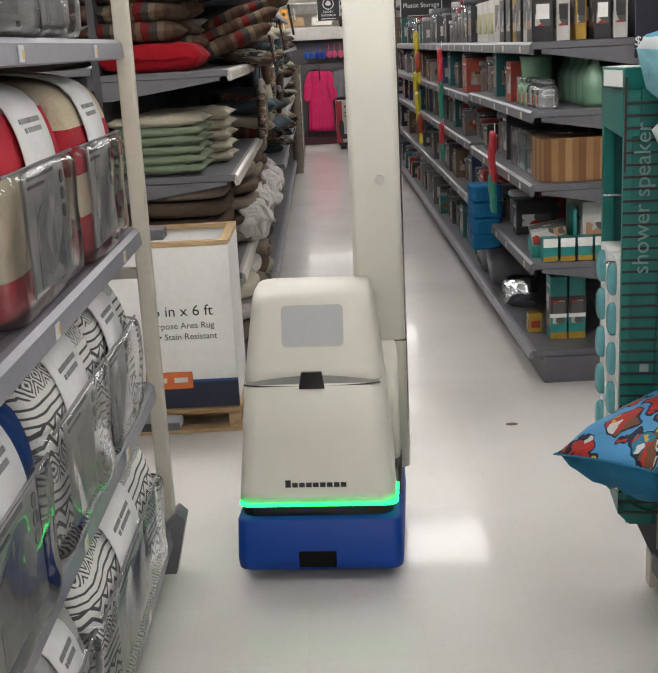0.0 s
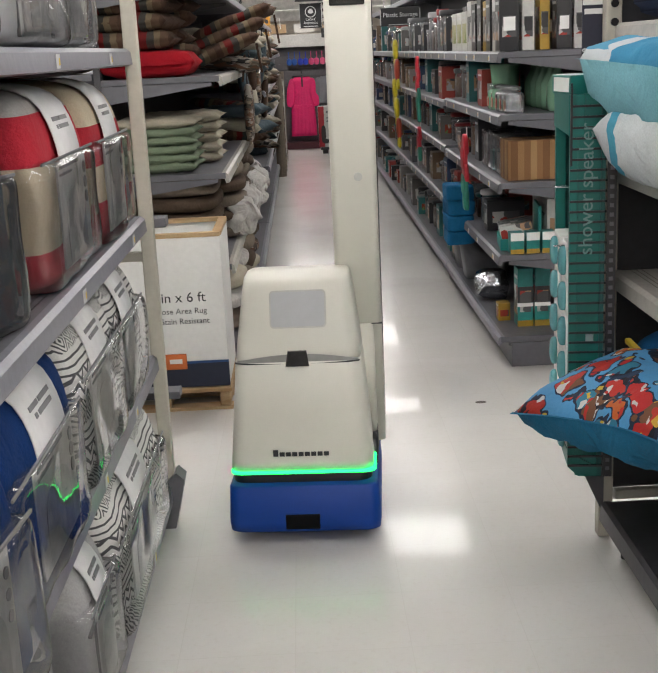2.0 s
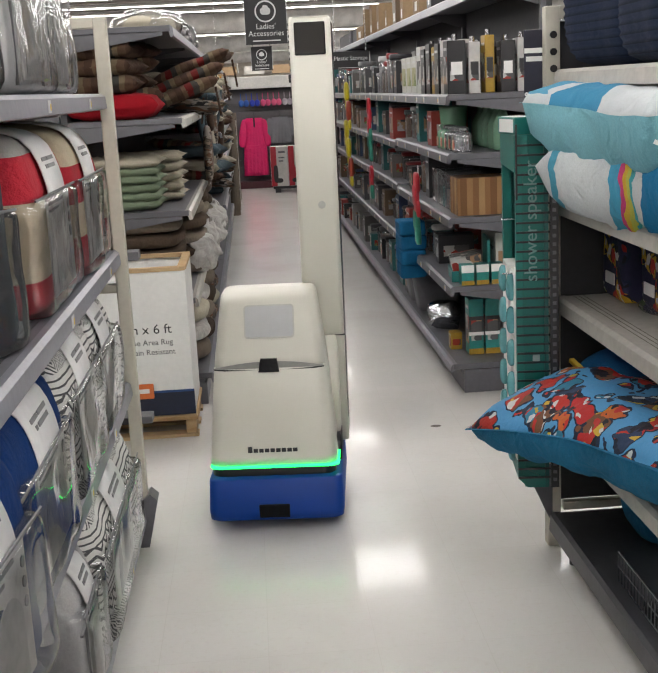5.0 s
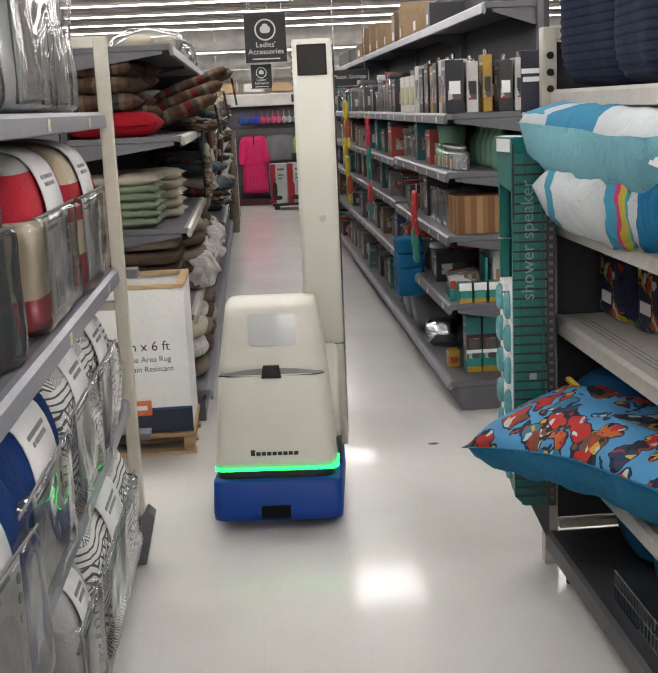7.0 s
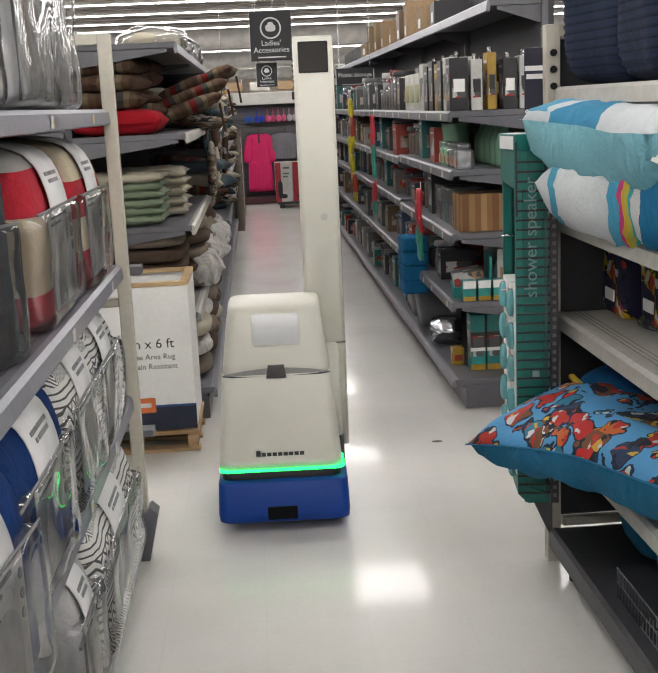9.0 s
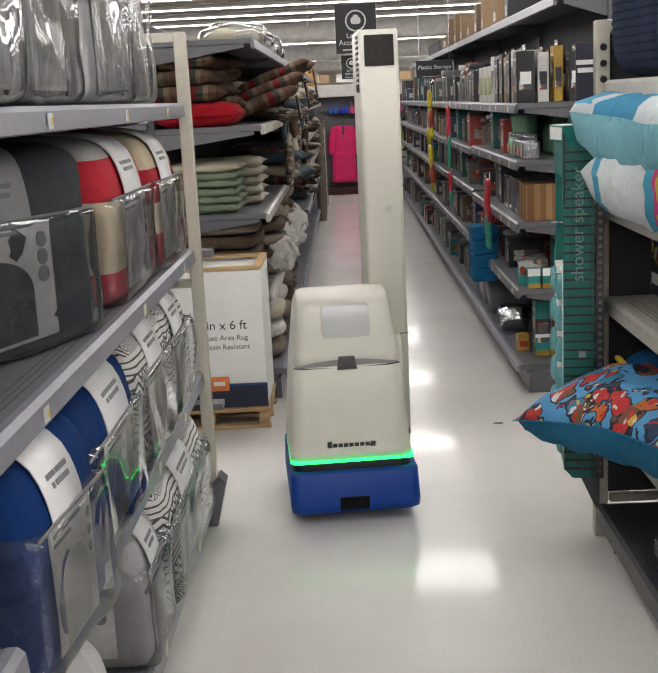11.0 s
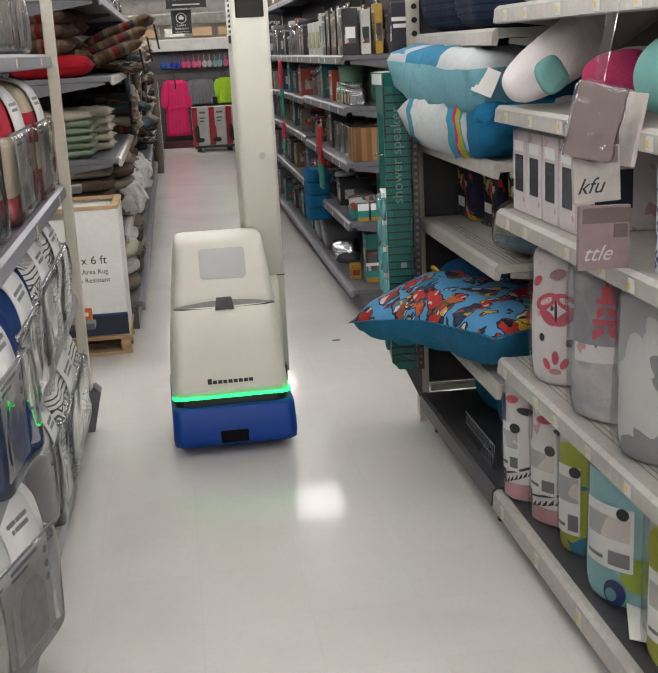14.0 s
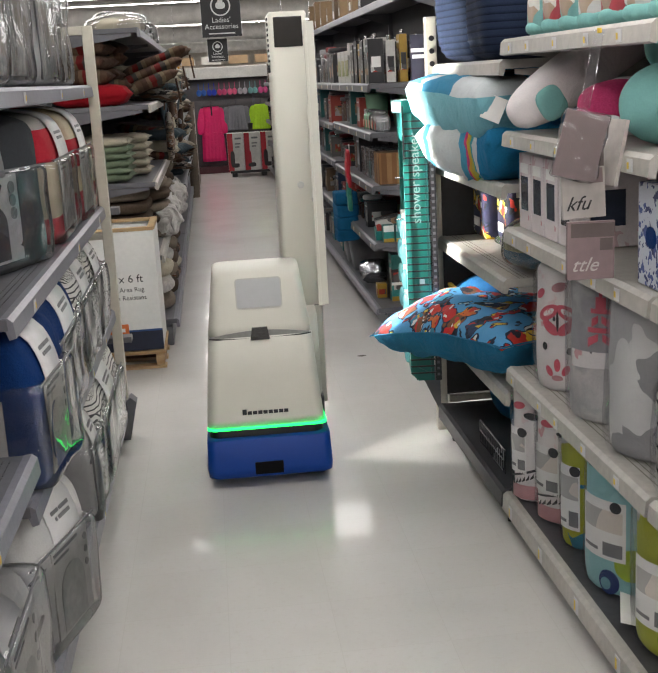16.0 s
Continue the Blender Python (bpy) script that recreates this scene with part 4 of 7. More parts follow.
# ---- children's pillows ----
M_CARTOON = patched("blue_cartoon_print", [(0.5, 0.03, 0.03), (0.55, 0.13, 0.03), (0.65, 0.42, 0.04), (0.03, 0.05, 0.10), (0.18, 0.08, 0.04), (0.04, 0.2, 0.30), (0.45, 0.04, 0.03)], 13.5, 0.7, ground=(0.09, 0.31, 0.58), keep=0.9, detail=True)
M_BLUEPLUSH = cloth("teal_blue_plush", (0.026, 0.18, 0.33), fold=0.6)
M_NAVYSTRIPE = banded("navy_ribbed_plush", [(0.0, (0.004, 0.007, 0.018)), (0.5, (0.022, 0.034, 0.07))], 2, 1 / 0.024, hard=False, fold=0.2)


def child_pillow(at, size, turn, tilt, top, under, label, seed, edge=3.0, seam=0.12, piping=True, droop=0.0):
    t = thing("pillow", label, "pillow", at, turn, "children's pillows")
    t.matrix_basis = t.matrix_basis @ pose(0, 0, 0, tilt[0], tilt[1], 0)
    c, sn = math.cos(radians(turn)), math.sin(radians(turn))

    def hang(q):
        """How far the cloth sags where it sticks out over the shelf's edge."""
        return droop * (max(0.0, RX - 0.03 - (at[0] + q[0] * c - q[1] * sn)) / 0.3) ** 1.4

    bm = pillow(*size, seed=seed, edge=edge)
    lower = [f for f in bm.faces if f.calc_center_median().z < 0.0]
    for v in bm.verts:
        v.co.z = v.co.z * (1 - 2 * seam if v.co.z > 0 else 1 + 2 * seam) + size[2] * seam
        v.co.z -= hang(v.co)
    for f in lower:
        f.material_index = 1
    part("cover", bm, [top, under], t, smooth=True)
    if not piping:
        return t
    bm = bmesh.new()
    lx, ly, _ = size
    n = 40
    for side in range(4):
        for k in range(n):
            s0, s1 = -1 + 2 * k / n, -1 + 2 * (k + 1) / n
            pts = []
            for s in (s0, s1):
                x, y = ((s, -1), (1, s), (-s, 1), (-1, -s))[side]
                fx, fy = abs(x), abs(y)
                px, py = x * (1 - 0.10 * (1 - fy ** 2)) * lx / 2, y * (1 - 0.10 * (1 - fx ** 2)) * ly / 2
                pts.append(Vector((px, py, noise.noise(Vector((x * 1.5, y * 1.5, seed))) * 0.012 + size[2] * seam - hang((px, py)))))
            a, b = pts
            d = (b - a).normalized()
            q = Vector((-d.y, d.x, 0)) * 0.004
            vs = [bm.verts.new(p) for p in (a + q + Vector((0, 0, 0.004)), a - q, b - q, b + q + Vector((0, 0, 0.004)))]
            bm.faces.new(vs)
    part("seam_piping", bm, under, t)
    return t


M_AQTOP = patched("white_and_blue_plush_print", [(0.6, 0.64, 0.66), (0.05, 0.25, 0.42), (0.55, 0.6, 0.62), (0.62, 0.66, 0.68), (0.1, 0.33, 0.5)], 4.5, 0.9)
M_AQSIDE = banded("pale_aqua_plush", [(0.0, (0.25, 0.53, 0.60)), (0.76, (0.20, 0.47, 0.55)), (0.88, (0.02, 0.15, 0.29))], 3, 0.8, 0.608, hard=False, wobble=0.05, fold=0.6)
RB = [(0.0, (0.60, 0.64, 0.66)), (0.30, (0.08, 0.33, 0.46)), (0.335, (0.62, 0.66, 0.67)), (0.575, (0.07, 0.34, 0.52)), (0.628, (0.58, 0.06, 0.20)), (0.643, (0.66, 0.42, 0.04)), (0.658, (0.50, 0.50, 0.08)), (0.672, (0.06, 0.36, 0.42)), (0.686, (0.62, 0.66, 0.67)), (0.715, (0.016, 0.17, 0.34))]
M_RAINBOW = banded("white_blue_rainbow_print", RB, 3, 0.8, 0.744, wobble=0.045, fold=0.7)
child_pillow((0.81, 2.79, 0.578), (0.68, 0.95, 0.215), 19, (0, 1), M_CARTOON, M_BLUEPLUSH, "blue plush pillow with a colourful printed front", 2, 4.5, 0.2, droop=0.13)
child_pillow((0.88, 2.71, 1.258), (0.62, 0.76, 0.20), 8, (0, 0), M_RAINBOW, M_RAINBOW, "white and blue plush pillow with a rainbow print", 5, 9.0, 0.16, False)
child_pillow((0.865, 2.74, 1.408), (0.64, 0.82, 0.215), 6, (2, -2), M_AQTOP, M_AQSIDE, "aqua and white plush pillow with a white tag", 9, 9.0, 0.26, False)
tag = thing("hang_tag", "white folded paper tag on the aqua pillow", "tag", (0.66, 2.325, 1.405), -6)
part("card", box(-0.033, 0.033, -0.001, 0.001, -0.04, 0.04, 0.0005), M_WHITE, tag, m=pose(0, 0, 0, 0, 24))

for k, (y, h, tn) in enumerate(((3.04, 0.50, 8), (2.62, 0.52, -5))):
    t = thing("ribbed_cushion", "navy blue ribbed plush cushion standing on a shelf", "cushion", (0.86, y, 1.556), tn, "ribbed cushions")
    bm = puff(0.38, 0.43, h, 5.5, 0.014, 44, seed=k + 30)
    for v in bm.verts:
        rib = 0.004 * math.cos(v.co.z / 0.024 * 2 * math.pi)
        v.co.x, v.co.y = v.co.x * (1 + rib * 5), v.co.y * (1 + rib * 5)
    part("cover", bm, M_NAVYSTRIPE, t, smooth=True)

# things at the back of the half-empty shelves
M_TOON2 = patched("dark_cartoon_print", [(0.5, 0.3, 0.02), (0.09, 0.04, 0.16), (0.4, 0.03, 0.03), (0.1, 0.22, 0.05), (0.55, 0.36, 0.03), (0.04, 0.04, 0.09)], 13.0, 0.7, ground=(0.03, 0.03, 0.07), keep=0.8, detail=True)
for k, (x, y) in enumerate(((0.88, 3.22), (0.92, 2.99), (0.95, 2.76), (0.99, 2.54))):
    t = thing("folded_blanket", "folded blanket with a bright cartoon print in a sleeve", "blanket", (x, y, 0.857), 90, "folded blankets")
    part("roll", puff(0.21, 0.13, 0.235, 7, 0.012, 12, seed=k + 40), M_TOON2, t, smooth=True)
    part("sleeve_label", box(-0.04, 0.04, 0.068, 0.072, 0.05, 0.085), M_WHITE, t)
t = thing("wrapped_cushion", "pale green and blue cushion in clear wrap", "cushion", (0.86, 2.40, 0.857), 20)
part("cover", puff(0.3, 0.26, 0.17, 2.6, 0.01, 10, seed=4), banded("green_blue_cushion", [(0, (0.03, 0.16, 0.28)), (0.45, (0.42, 0.45, 0.28))], 2, 1 / 0.17), t, smooth=True)
part("wrap", puff(0.32, 0.28, 0.185, 3, 0.02, 10, seed=8, at=(0, 0, 0)), M_FILM, t, smooth=True)
t = thing("crumpled_wrap", "crumpled clear plastic wrap lying on a shelf", "wrap", (0.92, 2.95, 0.857), 0)
part("film", puff(0.2, 0.25, 0.05, 2, 0.05, 8, seed=12), M_FILM, t, smooth=False)
t = thing("tote_bag", "blue fabric bag with yellow trim on its side", "bag", (0.88, 3.14, 0.472), 10)
part("bag_body", puff(0.36, 0.36, 0.24, 3.0, 0.03, 10, seed=14), cloth("bright_blue_fabric", (0.02, 0.13, 0.32)), t, smooth=True)
part("trim", box(-0.19, -0.172, -0.18, 0.14, 0.17, 0.185, 0.004), M_YELLOW, t, "yellow trim", m=pose(0, 0, 0, 12))
part("trim", box(-0.19, -0.172, -0.19, -0.17, 0.0, 0.2, 0.004), M_YELLOW, t, "yellow trim")
for k, y in enumerate((3.1, 2.75, 2.45)):
    t = thing("folded_throw", "dark blue folded throw on a low shelf", "blanket", (0.98, y, 0.127), 0, "folded throws")
    part("cloth", puff(0.3, 0.3, 0.25, 4, 0.01, 8, seed=k + 50), M_BLUEPLUSH, t, smooth=True)

t = thing("wire_divider", "low chrome wire divider on the bottom shelf", "divider", (0.70, 2.62, 0.127), 0)
bm = bmesh.new()
for k in range(15):
    box(-0.0012, 0.0012, -0.20 + k * 0.026, -0.1976 + k * 0.026, 0, 0.085, bm=bm)
for z in (0.0, 0.042, 0.085):
    box(-0.0015, 0.0015, -0.2, 0.17, z, z + 0.003, bm=bm)
part("wire_grid", bm, M_WIRE, t)

# ---- rolled bedding on the next section ----
M_WHITEP = patched("white_print_cotton", [(0.78, 0.66, 0.66), (0.7, 0.40, 0.42), (0.10, 0.10, 0.11)], 26.0, 0.7, ground=(0.80, 0.77, 0.76), keep=0.14, fold=0.3)
M_CORAL = plain("coral_print", (0.72, 0.13, 0.18), 0.7)
M_ROSE = plain("rose_print", (0.58, 0.30, 0.32), 0.7)
M_EIFFEL = banded("grey_cloud_print", [(0.0, (0.40, 0.40, 0.41)), (0.3, (0.68, 0.68, 0.67)), (0.42, (0.50, 0.50, 0.51)), (0.62, (0.66, 0.63, 0.62)), (0.75, (0.38, 0.38, 0.40))], 2, 2.2, hard=False, wobble=0.6, fold=0.3)
M_GREYCAMO = patched("grey_camouflage_print", [(0.34, 0.34, 0.35), (0.72, 0.72, 0.71), (0.50, 0.50, 0.51)], 9.0, 0.6, fold=0.3)
M_SEA = patched("pale_aqua_sea_print", [(0.30, 0.58, 0.60), (0.34, 0.62, 0.64)], 6.0, 0.6, fold=0.3)
M_DEEPTEAL = plain("deep_teal_print", (0.006, 0.12, 0.16), 0.7)
M_LIMEP = plain("lime_print", (0.36, 0.50, 0.03), 0.7)
M_INDIGO = plain("indigo_print", (0.012, 0.035, 0.17), 0.7)
M_SKYP = plain("sky_print", (0.18, 0.40, 0.48), 0.7)
M_LIME = patched("lime_blue_print", [(0.22, 0.36, 0.02), (0.42, 0.45, 0.04), (0.04, 0.22, 0.32), (0.5, 0.52, 0.5)], 7.0, 0.55, fold=0.25)
M_DIAG = banded("diagonal_black_stripes", [(0.0, (0.60, 0.57, 0.56)), (0.82, (0.03, 0.03, 0.03))], 2, 18.0, fold=0.2)
M_DOT = patched("blue_dotted_print", [(0.03, 0.04, 0.14), (0.05, 0.08, 0.25)], 34.0, 0.5, ground=(0.52, 0.55, 0.62), keep=0.7, fold=0.0)


def drum(r, h, seed=0, grow=0.0, k0=0.0, k1=1.0, closed=True, lump=0.006):
    """A soft upright roll with rounded rims, between the shares k0 and k1 of its height."""
    n = 32
    rows = []
    lev = [k0 + (k1 - k0) * k / 12 for k in range(13)]
    if closed:
        lev = [0.0, 0.012, 0.035] + [0.08 + 0.82 * k / 10 for k in range(11)] + [0.945, 0.975, 0.995, 1.0]
    for u in lev:
        z = u * h
        e = min(u, 1 - u) * h
        rim = 1.0 if e > 0.03 else 0.86 + 0.14 * math.sqrt(max(0.0, 1 - (1 - e / 0.03) ** 2))
        row = []
        for k in range(n):
            a = 2 * math.pi * k / n
            d = noise.noise(Vector((math.cos(a) * 1.3, math.sin(a) * 1.3, z * 5)) + Vector((seed * 3.1, seed, 0))) * lump
            d += noise.noise(Vector((math.cos(a) * 4, math.sin(a) * 4, z * 22)) + Vector((seed, 0, seed))) * lump * 0.35
            rr = (r * rim + d + grow)
            row.append((rr * math.cos(a), rr * math.sin(a), z))
        rows.append(row)
    if closed:
        rows.append([(x * 0.5, y * 0.5, h + 0.008) for x, y, z in rows[-1]])
    return loft(rows, closed)


def blob(r, h, a0, z0, w, t, turn=0.0, out=0.006, n=18):
    """A printed oval that lies on a roll's side: middle at angle a0 and height z0, half-sizes w and t."""
    bm = bmesh.new()
    c, s = math.cos(radians(turn)), math.sin(radians(turn))

    def at(u, v):
        x, z = u * c - v * s, u * s + v * c
        a = radians(a0) + x / r
        return bm.verts.new(((r + out) * math.cos(a), (r + out) * math.sin(a), z0 + z))
    mid = at(0, 0)
    rows = [[at(w * q * math.cos(2 * math.pi * k / n), t * q * math.sin(2 * math.pi * k / n)) for k in range(n)] for q in (0.33, 0.66, 1.0)]
    for k in range(n):
        j = (k + 1) % n
        bm.faces.new((mid, rows[0][k], rows[0][j]))
        for i in (0, 1):
            bm.faces.new((rows[i][k], rows[i + 1][k], rows[i + 1][j], rows[i][j]))
    return bm


def patch(r, a0, a1, z0, z1, out=0.007, za=None, zb=None, n=8):
    """A printed strip on a roll's side from angle a0 to a1; its far end may have heights of its own."""
    bm = bmesh.new()
    za, zb = z0 if za is None else za, z1 if zb is None else zb
    rows = []
    for k in range(n + 1):
        u = k / n
        a = radians(a0 + (a1 - a0) * u)
        rows.append([bm.verts.new(((r + out) * math.cos(a), (r + out) * math.sin(a), z)) for z in (z0 + (za - z0) * u, z1 + (zb - z1) * u)])
    for p, q in zip(rows, rows[1:]):
        bm.faces.new((p[0], q[0], q[1], p[1]))
    return bm


def bedding_roll(y, r, z, h, material, label, x=None, wrap=0.0, seed=0):
    """Rolled bedding stood on end in a clear sleeve, some with a wraparound label."""
    x = RX + 0.035 + r if x is None else x
    t = thing("bedding_roll", label, "bedding", (x, y, z + 0.001), 0, "rolled bedding")
    part("roll", drum(r, h, seed), material, t, smooth=True)
    part("rolled_end", loft([[(q * r * 0.62 * math.cos(k * math.pi / 10), q * r * 0.62 * math.sin(k * math.pi / 10), h + zz) for k in range(20)] for q, zz in ((1.0, 0.006), (0.8, 0.014), (0.35, 0.010))]), material, t, smooth=True)
    if wrap:
        z0, z1 = h * (0.66 - wrap), h * 0.66
        lb = part("label_wrap", patch(r, 176, 232, z0, z1, 0.008, n=12), M_WHITE, t, "white printed label sleeve", True)
        part("label_picture", patch(r, 180, 229, z0 + (z1 - z0) * 0.48, z1 - (z1 - z0) * 0.16, 0.010), M_CARDPIC, lb, smooth=True)
        part("icon_dot", blob(r, h, 222, z1 - 0.014, 0.016, 0.016, out=0.011), M_INK, lb)
        part("bar_code", patch(r, 208, 229, z0 + 0.012, z0 + (z1 - z0) * 0.3, 0.010), M_BANDDARK, lb)
        part("print_bar", patch(r, 180, 202, z0 + 0.02, z0 + 0.03, 0.010), M_BANDDARK, lb)
    part("sleeve", drum(r, h, seed + 5, 0.013, 0.01, 0.98, False, 0.010), M_SLEEVE, t, "clear plastic sleeve", True)
    return t


t = bedding_roll(2.00, 0.105, 0.565, 0.38, M_WHITEP, "white roll of bedding printed with pink flowers", seed=1)
for a, z, w, u, tn, m in ((212, 0.245, 0.040, 0.020, 32, M_CORAL), (246, 0.245, 0.040, 0.020, -32, M_CORAL), (216, 0.20, 0.032, 0.016, -38, M_CORAL), (243, 0.20, 0.032, 0.016, 38, M_CORAL), (229, 0.22, 0.004, 0.032, 0, M_INK), (213, 0.246, 0.022, 0.009, 32, M_WHITEP), (245, 0.246, 0.022, 0.009, -32, M_WHITEP), (214, 0.065, 0.010, 0.018, 30, M_CORAL), (228, 0.085, 0.010, 0.020, 0, M_CORAL), (242, 0.07, 0.010, 0.018, -30, M_CORAL), (228, 0.045, 0.018, 0.009, 0, M_ROSE), (232, 0.325, 0.024, 0.014, 20, M_ROSE), (205, 0.14, 0.010, 0.012, 0, M_INK), (250, 0.13, 0.012, 0.012, 0, M_INK), (196, 0.30, 0.022, 0.012, 40, M_CORAL)):
    part("flower_print", blob(0.105, 0.38, a, z, w, u, tn), m, t)
t = bedding_roll(1.675, 0.13, 0.565, 0.40, M_EIFFEL, "grey roll of bedding printed with a pink tower", seed=2)
for a0, a1, z0, z1, za, zb in ((214, 227, 0.22, 0.245, 0.24, 0.26), (232, 245, 0.24, 0.26, 0.22, 0.245), (214, 245, 0.262, 0.276, 0.262, 0.276), (219, 227, 0.276, 0.30, 0.29, 0.31), (231, 240, 0.29, 0.31, 0.276, 0.30), (218, 241, 0.315, 0.328, 0.315, 0.328), (224, 236, 0.328, 0.36, 0.328, 0.36), (228, 232, 0.36, 0.395, 0.36, 0.395)):
    part("tower_print", patch(0.13, a0, a1, z0, z1, 0.007, za, zb), M_CORAL, t, "pink printed tower")
part("leaf_print", blob(0.13, 0.4, 254, 0.25, 0.035, 0.014, 62), M_SKYP, t)
part("wave_print", patch(0.13, 185, 265, 0.155, 0.205, 0.006, 0.17, 0.21, 12), M_WHITEP, t)
bedding_roll(1.36, 0.13, 0.565, 0.40, M_GREYCAMO, "grey camouflage roll of bedding in a sleeve", seed=3)
bedding_roll(1.06, 0.125, 0.565, 0.25, M_DIAG, "white roll of bedding with black diagonal stripes", seed=4)
for y, r, x, sd, lb in ((2.20, 0.07, 0.745, 5, "white and pink printed roll of bedding"), (2.01, 0.108, None, 6, "white roll of bedding with a shark print")):
    t = bedding_roll(y, r, 0.125, 0.39, M_WHITEP, lb, x, 0.40, sd)
    part("pink_print", patch(r, 178, 262, 0.012, 0.06, 0.006, n=12), M_ROSE, t)
    for k in range(7):
        part("tooth_print", patch(r, 186 + 11 * k, 195 + 11 * k, 0.052 + 0.006 * k, 0.056 + 0.006 * k, 0.008, 0.06 + 0.006 * k, 0.076 + 0.006 * k, 3), M_INK, t)
    part("jaw_print", patch(r, 180, 262, 0.080, 0.086, 0.008, 0.115, 0.125, 12), M_INK, t)
    part("eye_print", blob(r, 0.4, 214, 0.335, r * 0.30, 0.013, 10, 0.010), M_CORAL, t)
    part("fin_print", blob(r, 0.4, 246, 0.30, r * 0.34, 0.012, -12, 0.009), M_INK, t)
bedding_roll(1.80, 0.08, 0.125, 0.40, M_LIME, "lime and blue printed roll of bedding", 0.795, 0.5, 7)
t = bedding_roll(1.53, 0.155, 0.125, 0.42, M_SEA, "teal roll of bedding printed with sea creatures", 0.855, 0.40, 8)
for nm, bm, m in (("wave_print", patch(0.155, 170, 300, 0.36, 0.405, 0.006, 0.33, 0.395, 14), M_DEEPTEAL), ("whale_print", blob(0.155, 0.42, 286, 0.10, 0.085, 0.032, -6), M_DEEPTEAL), ("jellyfish_print", blob(0.155, 0.42, 262, 0.265, 0.034, 0.028), M_LIMEP), ("coral_print", blob(0.155, 0.42, 238, 0.105, 0.05, 0.045, 35, 0.006), M_LIMEP), ("wave_curl", blob(0.155, 0.42, 214, 0.045, 0.032, 0.035), M_INDIGO), ("curl_middle", blob(0.155, 0.42, 211, 0.04, 0.016, 0.018, 0, 0.008), M_SKYP), ("eye_print", blob(0.155, 0.42, 292, 0.20, 0.014, 0.006, 0), M_INK)):
    part(nm, bm, m, t)
for k in range(4):
    part("tentacle_print", patch(0.155, 254 + 5 * k, 255.2 + 5 * k, 0.17 + 0.01 * (k % 2), 0.24, 0.007, n=2), M_SKYP, t)
part("lid_print", blob(0.155, 0.42, 232, 0.385, 0.05, 0.014, 0, 0.008), M_LIMEP, t)
bedding_roll(1.17, 0.14, 0.125, 0.38, M_LIME, "lime and blue printed roll of bedding", None, 0.45, 9)
t = thing("loose_card", "white card fallen on the bottom shelf edge", "card", (0.77, 1.37, 0.128), -20)
part("card", box(-0.04, 0.05, -0.13, 0.13, 0.0, 0.003, 0.001), M_WHITE, t, m=pose(0, 0, 0.012, 0, 10))

M_PINKCARD = patched("white_pink_card", [(0.55, 0.30, 0.33), (0.58, 0.42, 0.44)], 22.0, 0.5, ground=(0.68, 0.62, 0.63), keep=0.3, fold=0.0)
for k in range(4):
    y = 2.185 - k * 0.135
    t = thing("gift_box", "white and pink printed box with a dark window", "box", (RX + 0.16, y, 1.032), 0, "gift boxes")
    part("carton", box(-0.11, 0.11, -0.062, 0.062, 0, 0.235, 0.003), M_PINKCARD, t)
    part("window", box(-0.112, -0.109, -0.035, 0.035, 0.06, 0.165), plain("window_dark_%d" % k, (0.03, 0.04, 0.07), 0.2), t)
    part("label", box(-0.1125, -0.1095, -0.04, 0.04, 0.175, 0.205), M_WHITE, t)
    part("end_window", box(-0.06, 0.04, -0.064, -0.061, 0.06, 0.16), plain("end_window_dark_%d" % k, (0.03, 0.04, 0.07), 0.2), t)
    part("lid_seam", box(-0.112, 0.112, -0.0635, -0.0618, 0.205, 0.207), M_ROSE, t)
for k, y in enumerate((1.09, 0.81, 0.53)):
    t = thing("storage_box", "white storage box covered in small blue prints", "box", (RX + 0.17, y, 1.032), 0, "storage boxes")
    part("carton", box(-0.13, 0.13, -0.13, 0.13, 0, 0.235, 0.004), M_DOT, t)
    for j in (-0.045, 0.05):
        bm = puff(0.004, 0.06, 0.05, 2.4, 0, 4, at=(-0.131, j, 0.09))
        part("motif", bm, M_NAVY, t)

M_PLUSHW = cloth("white_plush", (0.70, 0.66, 0.67), wear=0.12, bump=0.2)
M_MINT = cloth("mint_plush", (0.22, 0.48, 0.46), wear=0.12, bump=0.2)
M_PINK = cloth("hot_pink_plush", (0.62, 0.06, 0.19))
t = thing("plush_roll", "white rolled plush blanket with a mint patch", "blanket", (0.72, 2.02, 1.337), 0)
part("roll", puff(0.60, 0.15, 0.15, 3.0, 0.006, 12, seed=60, at=(0.24, 0, 0)), M_PLUSHW, t, smooth=True, m=pose(0, 0, 0.012, 0, -30, 8))
part("patch", puff(0.085, 0.03, 0.10, 3.0, 0.003, 8, seed=61, at=(0.045, -0.064, 0.012)), M_MINT, t, smooth=True, m=pose(0, 0, 0.012, 0, -30, 8))
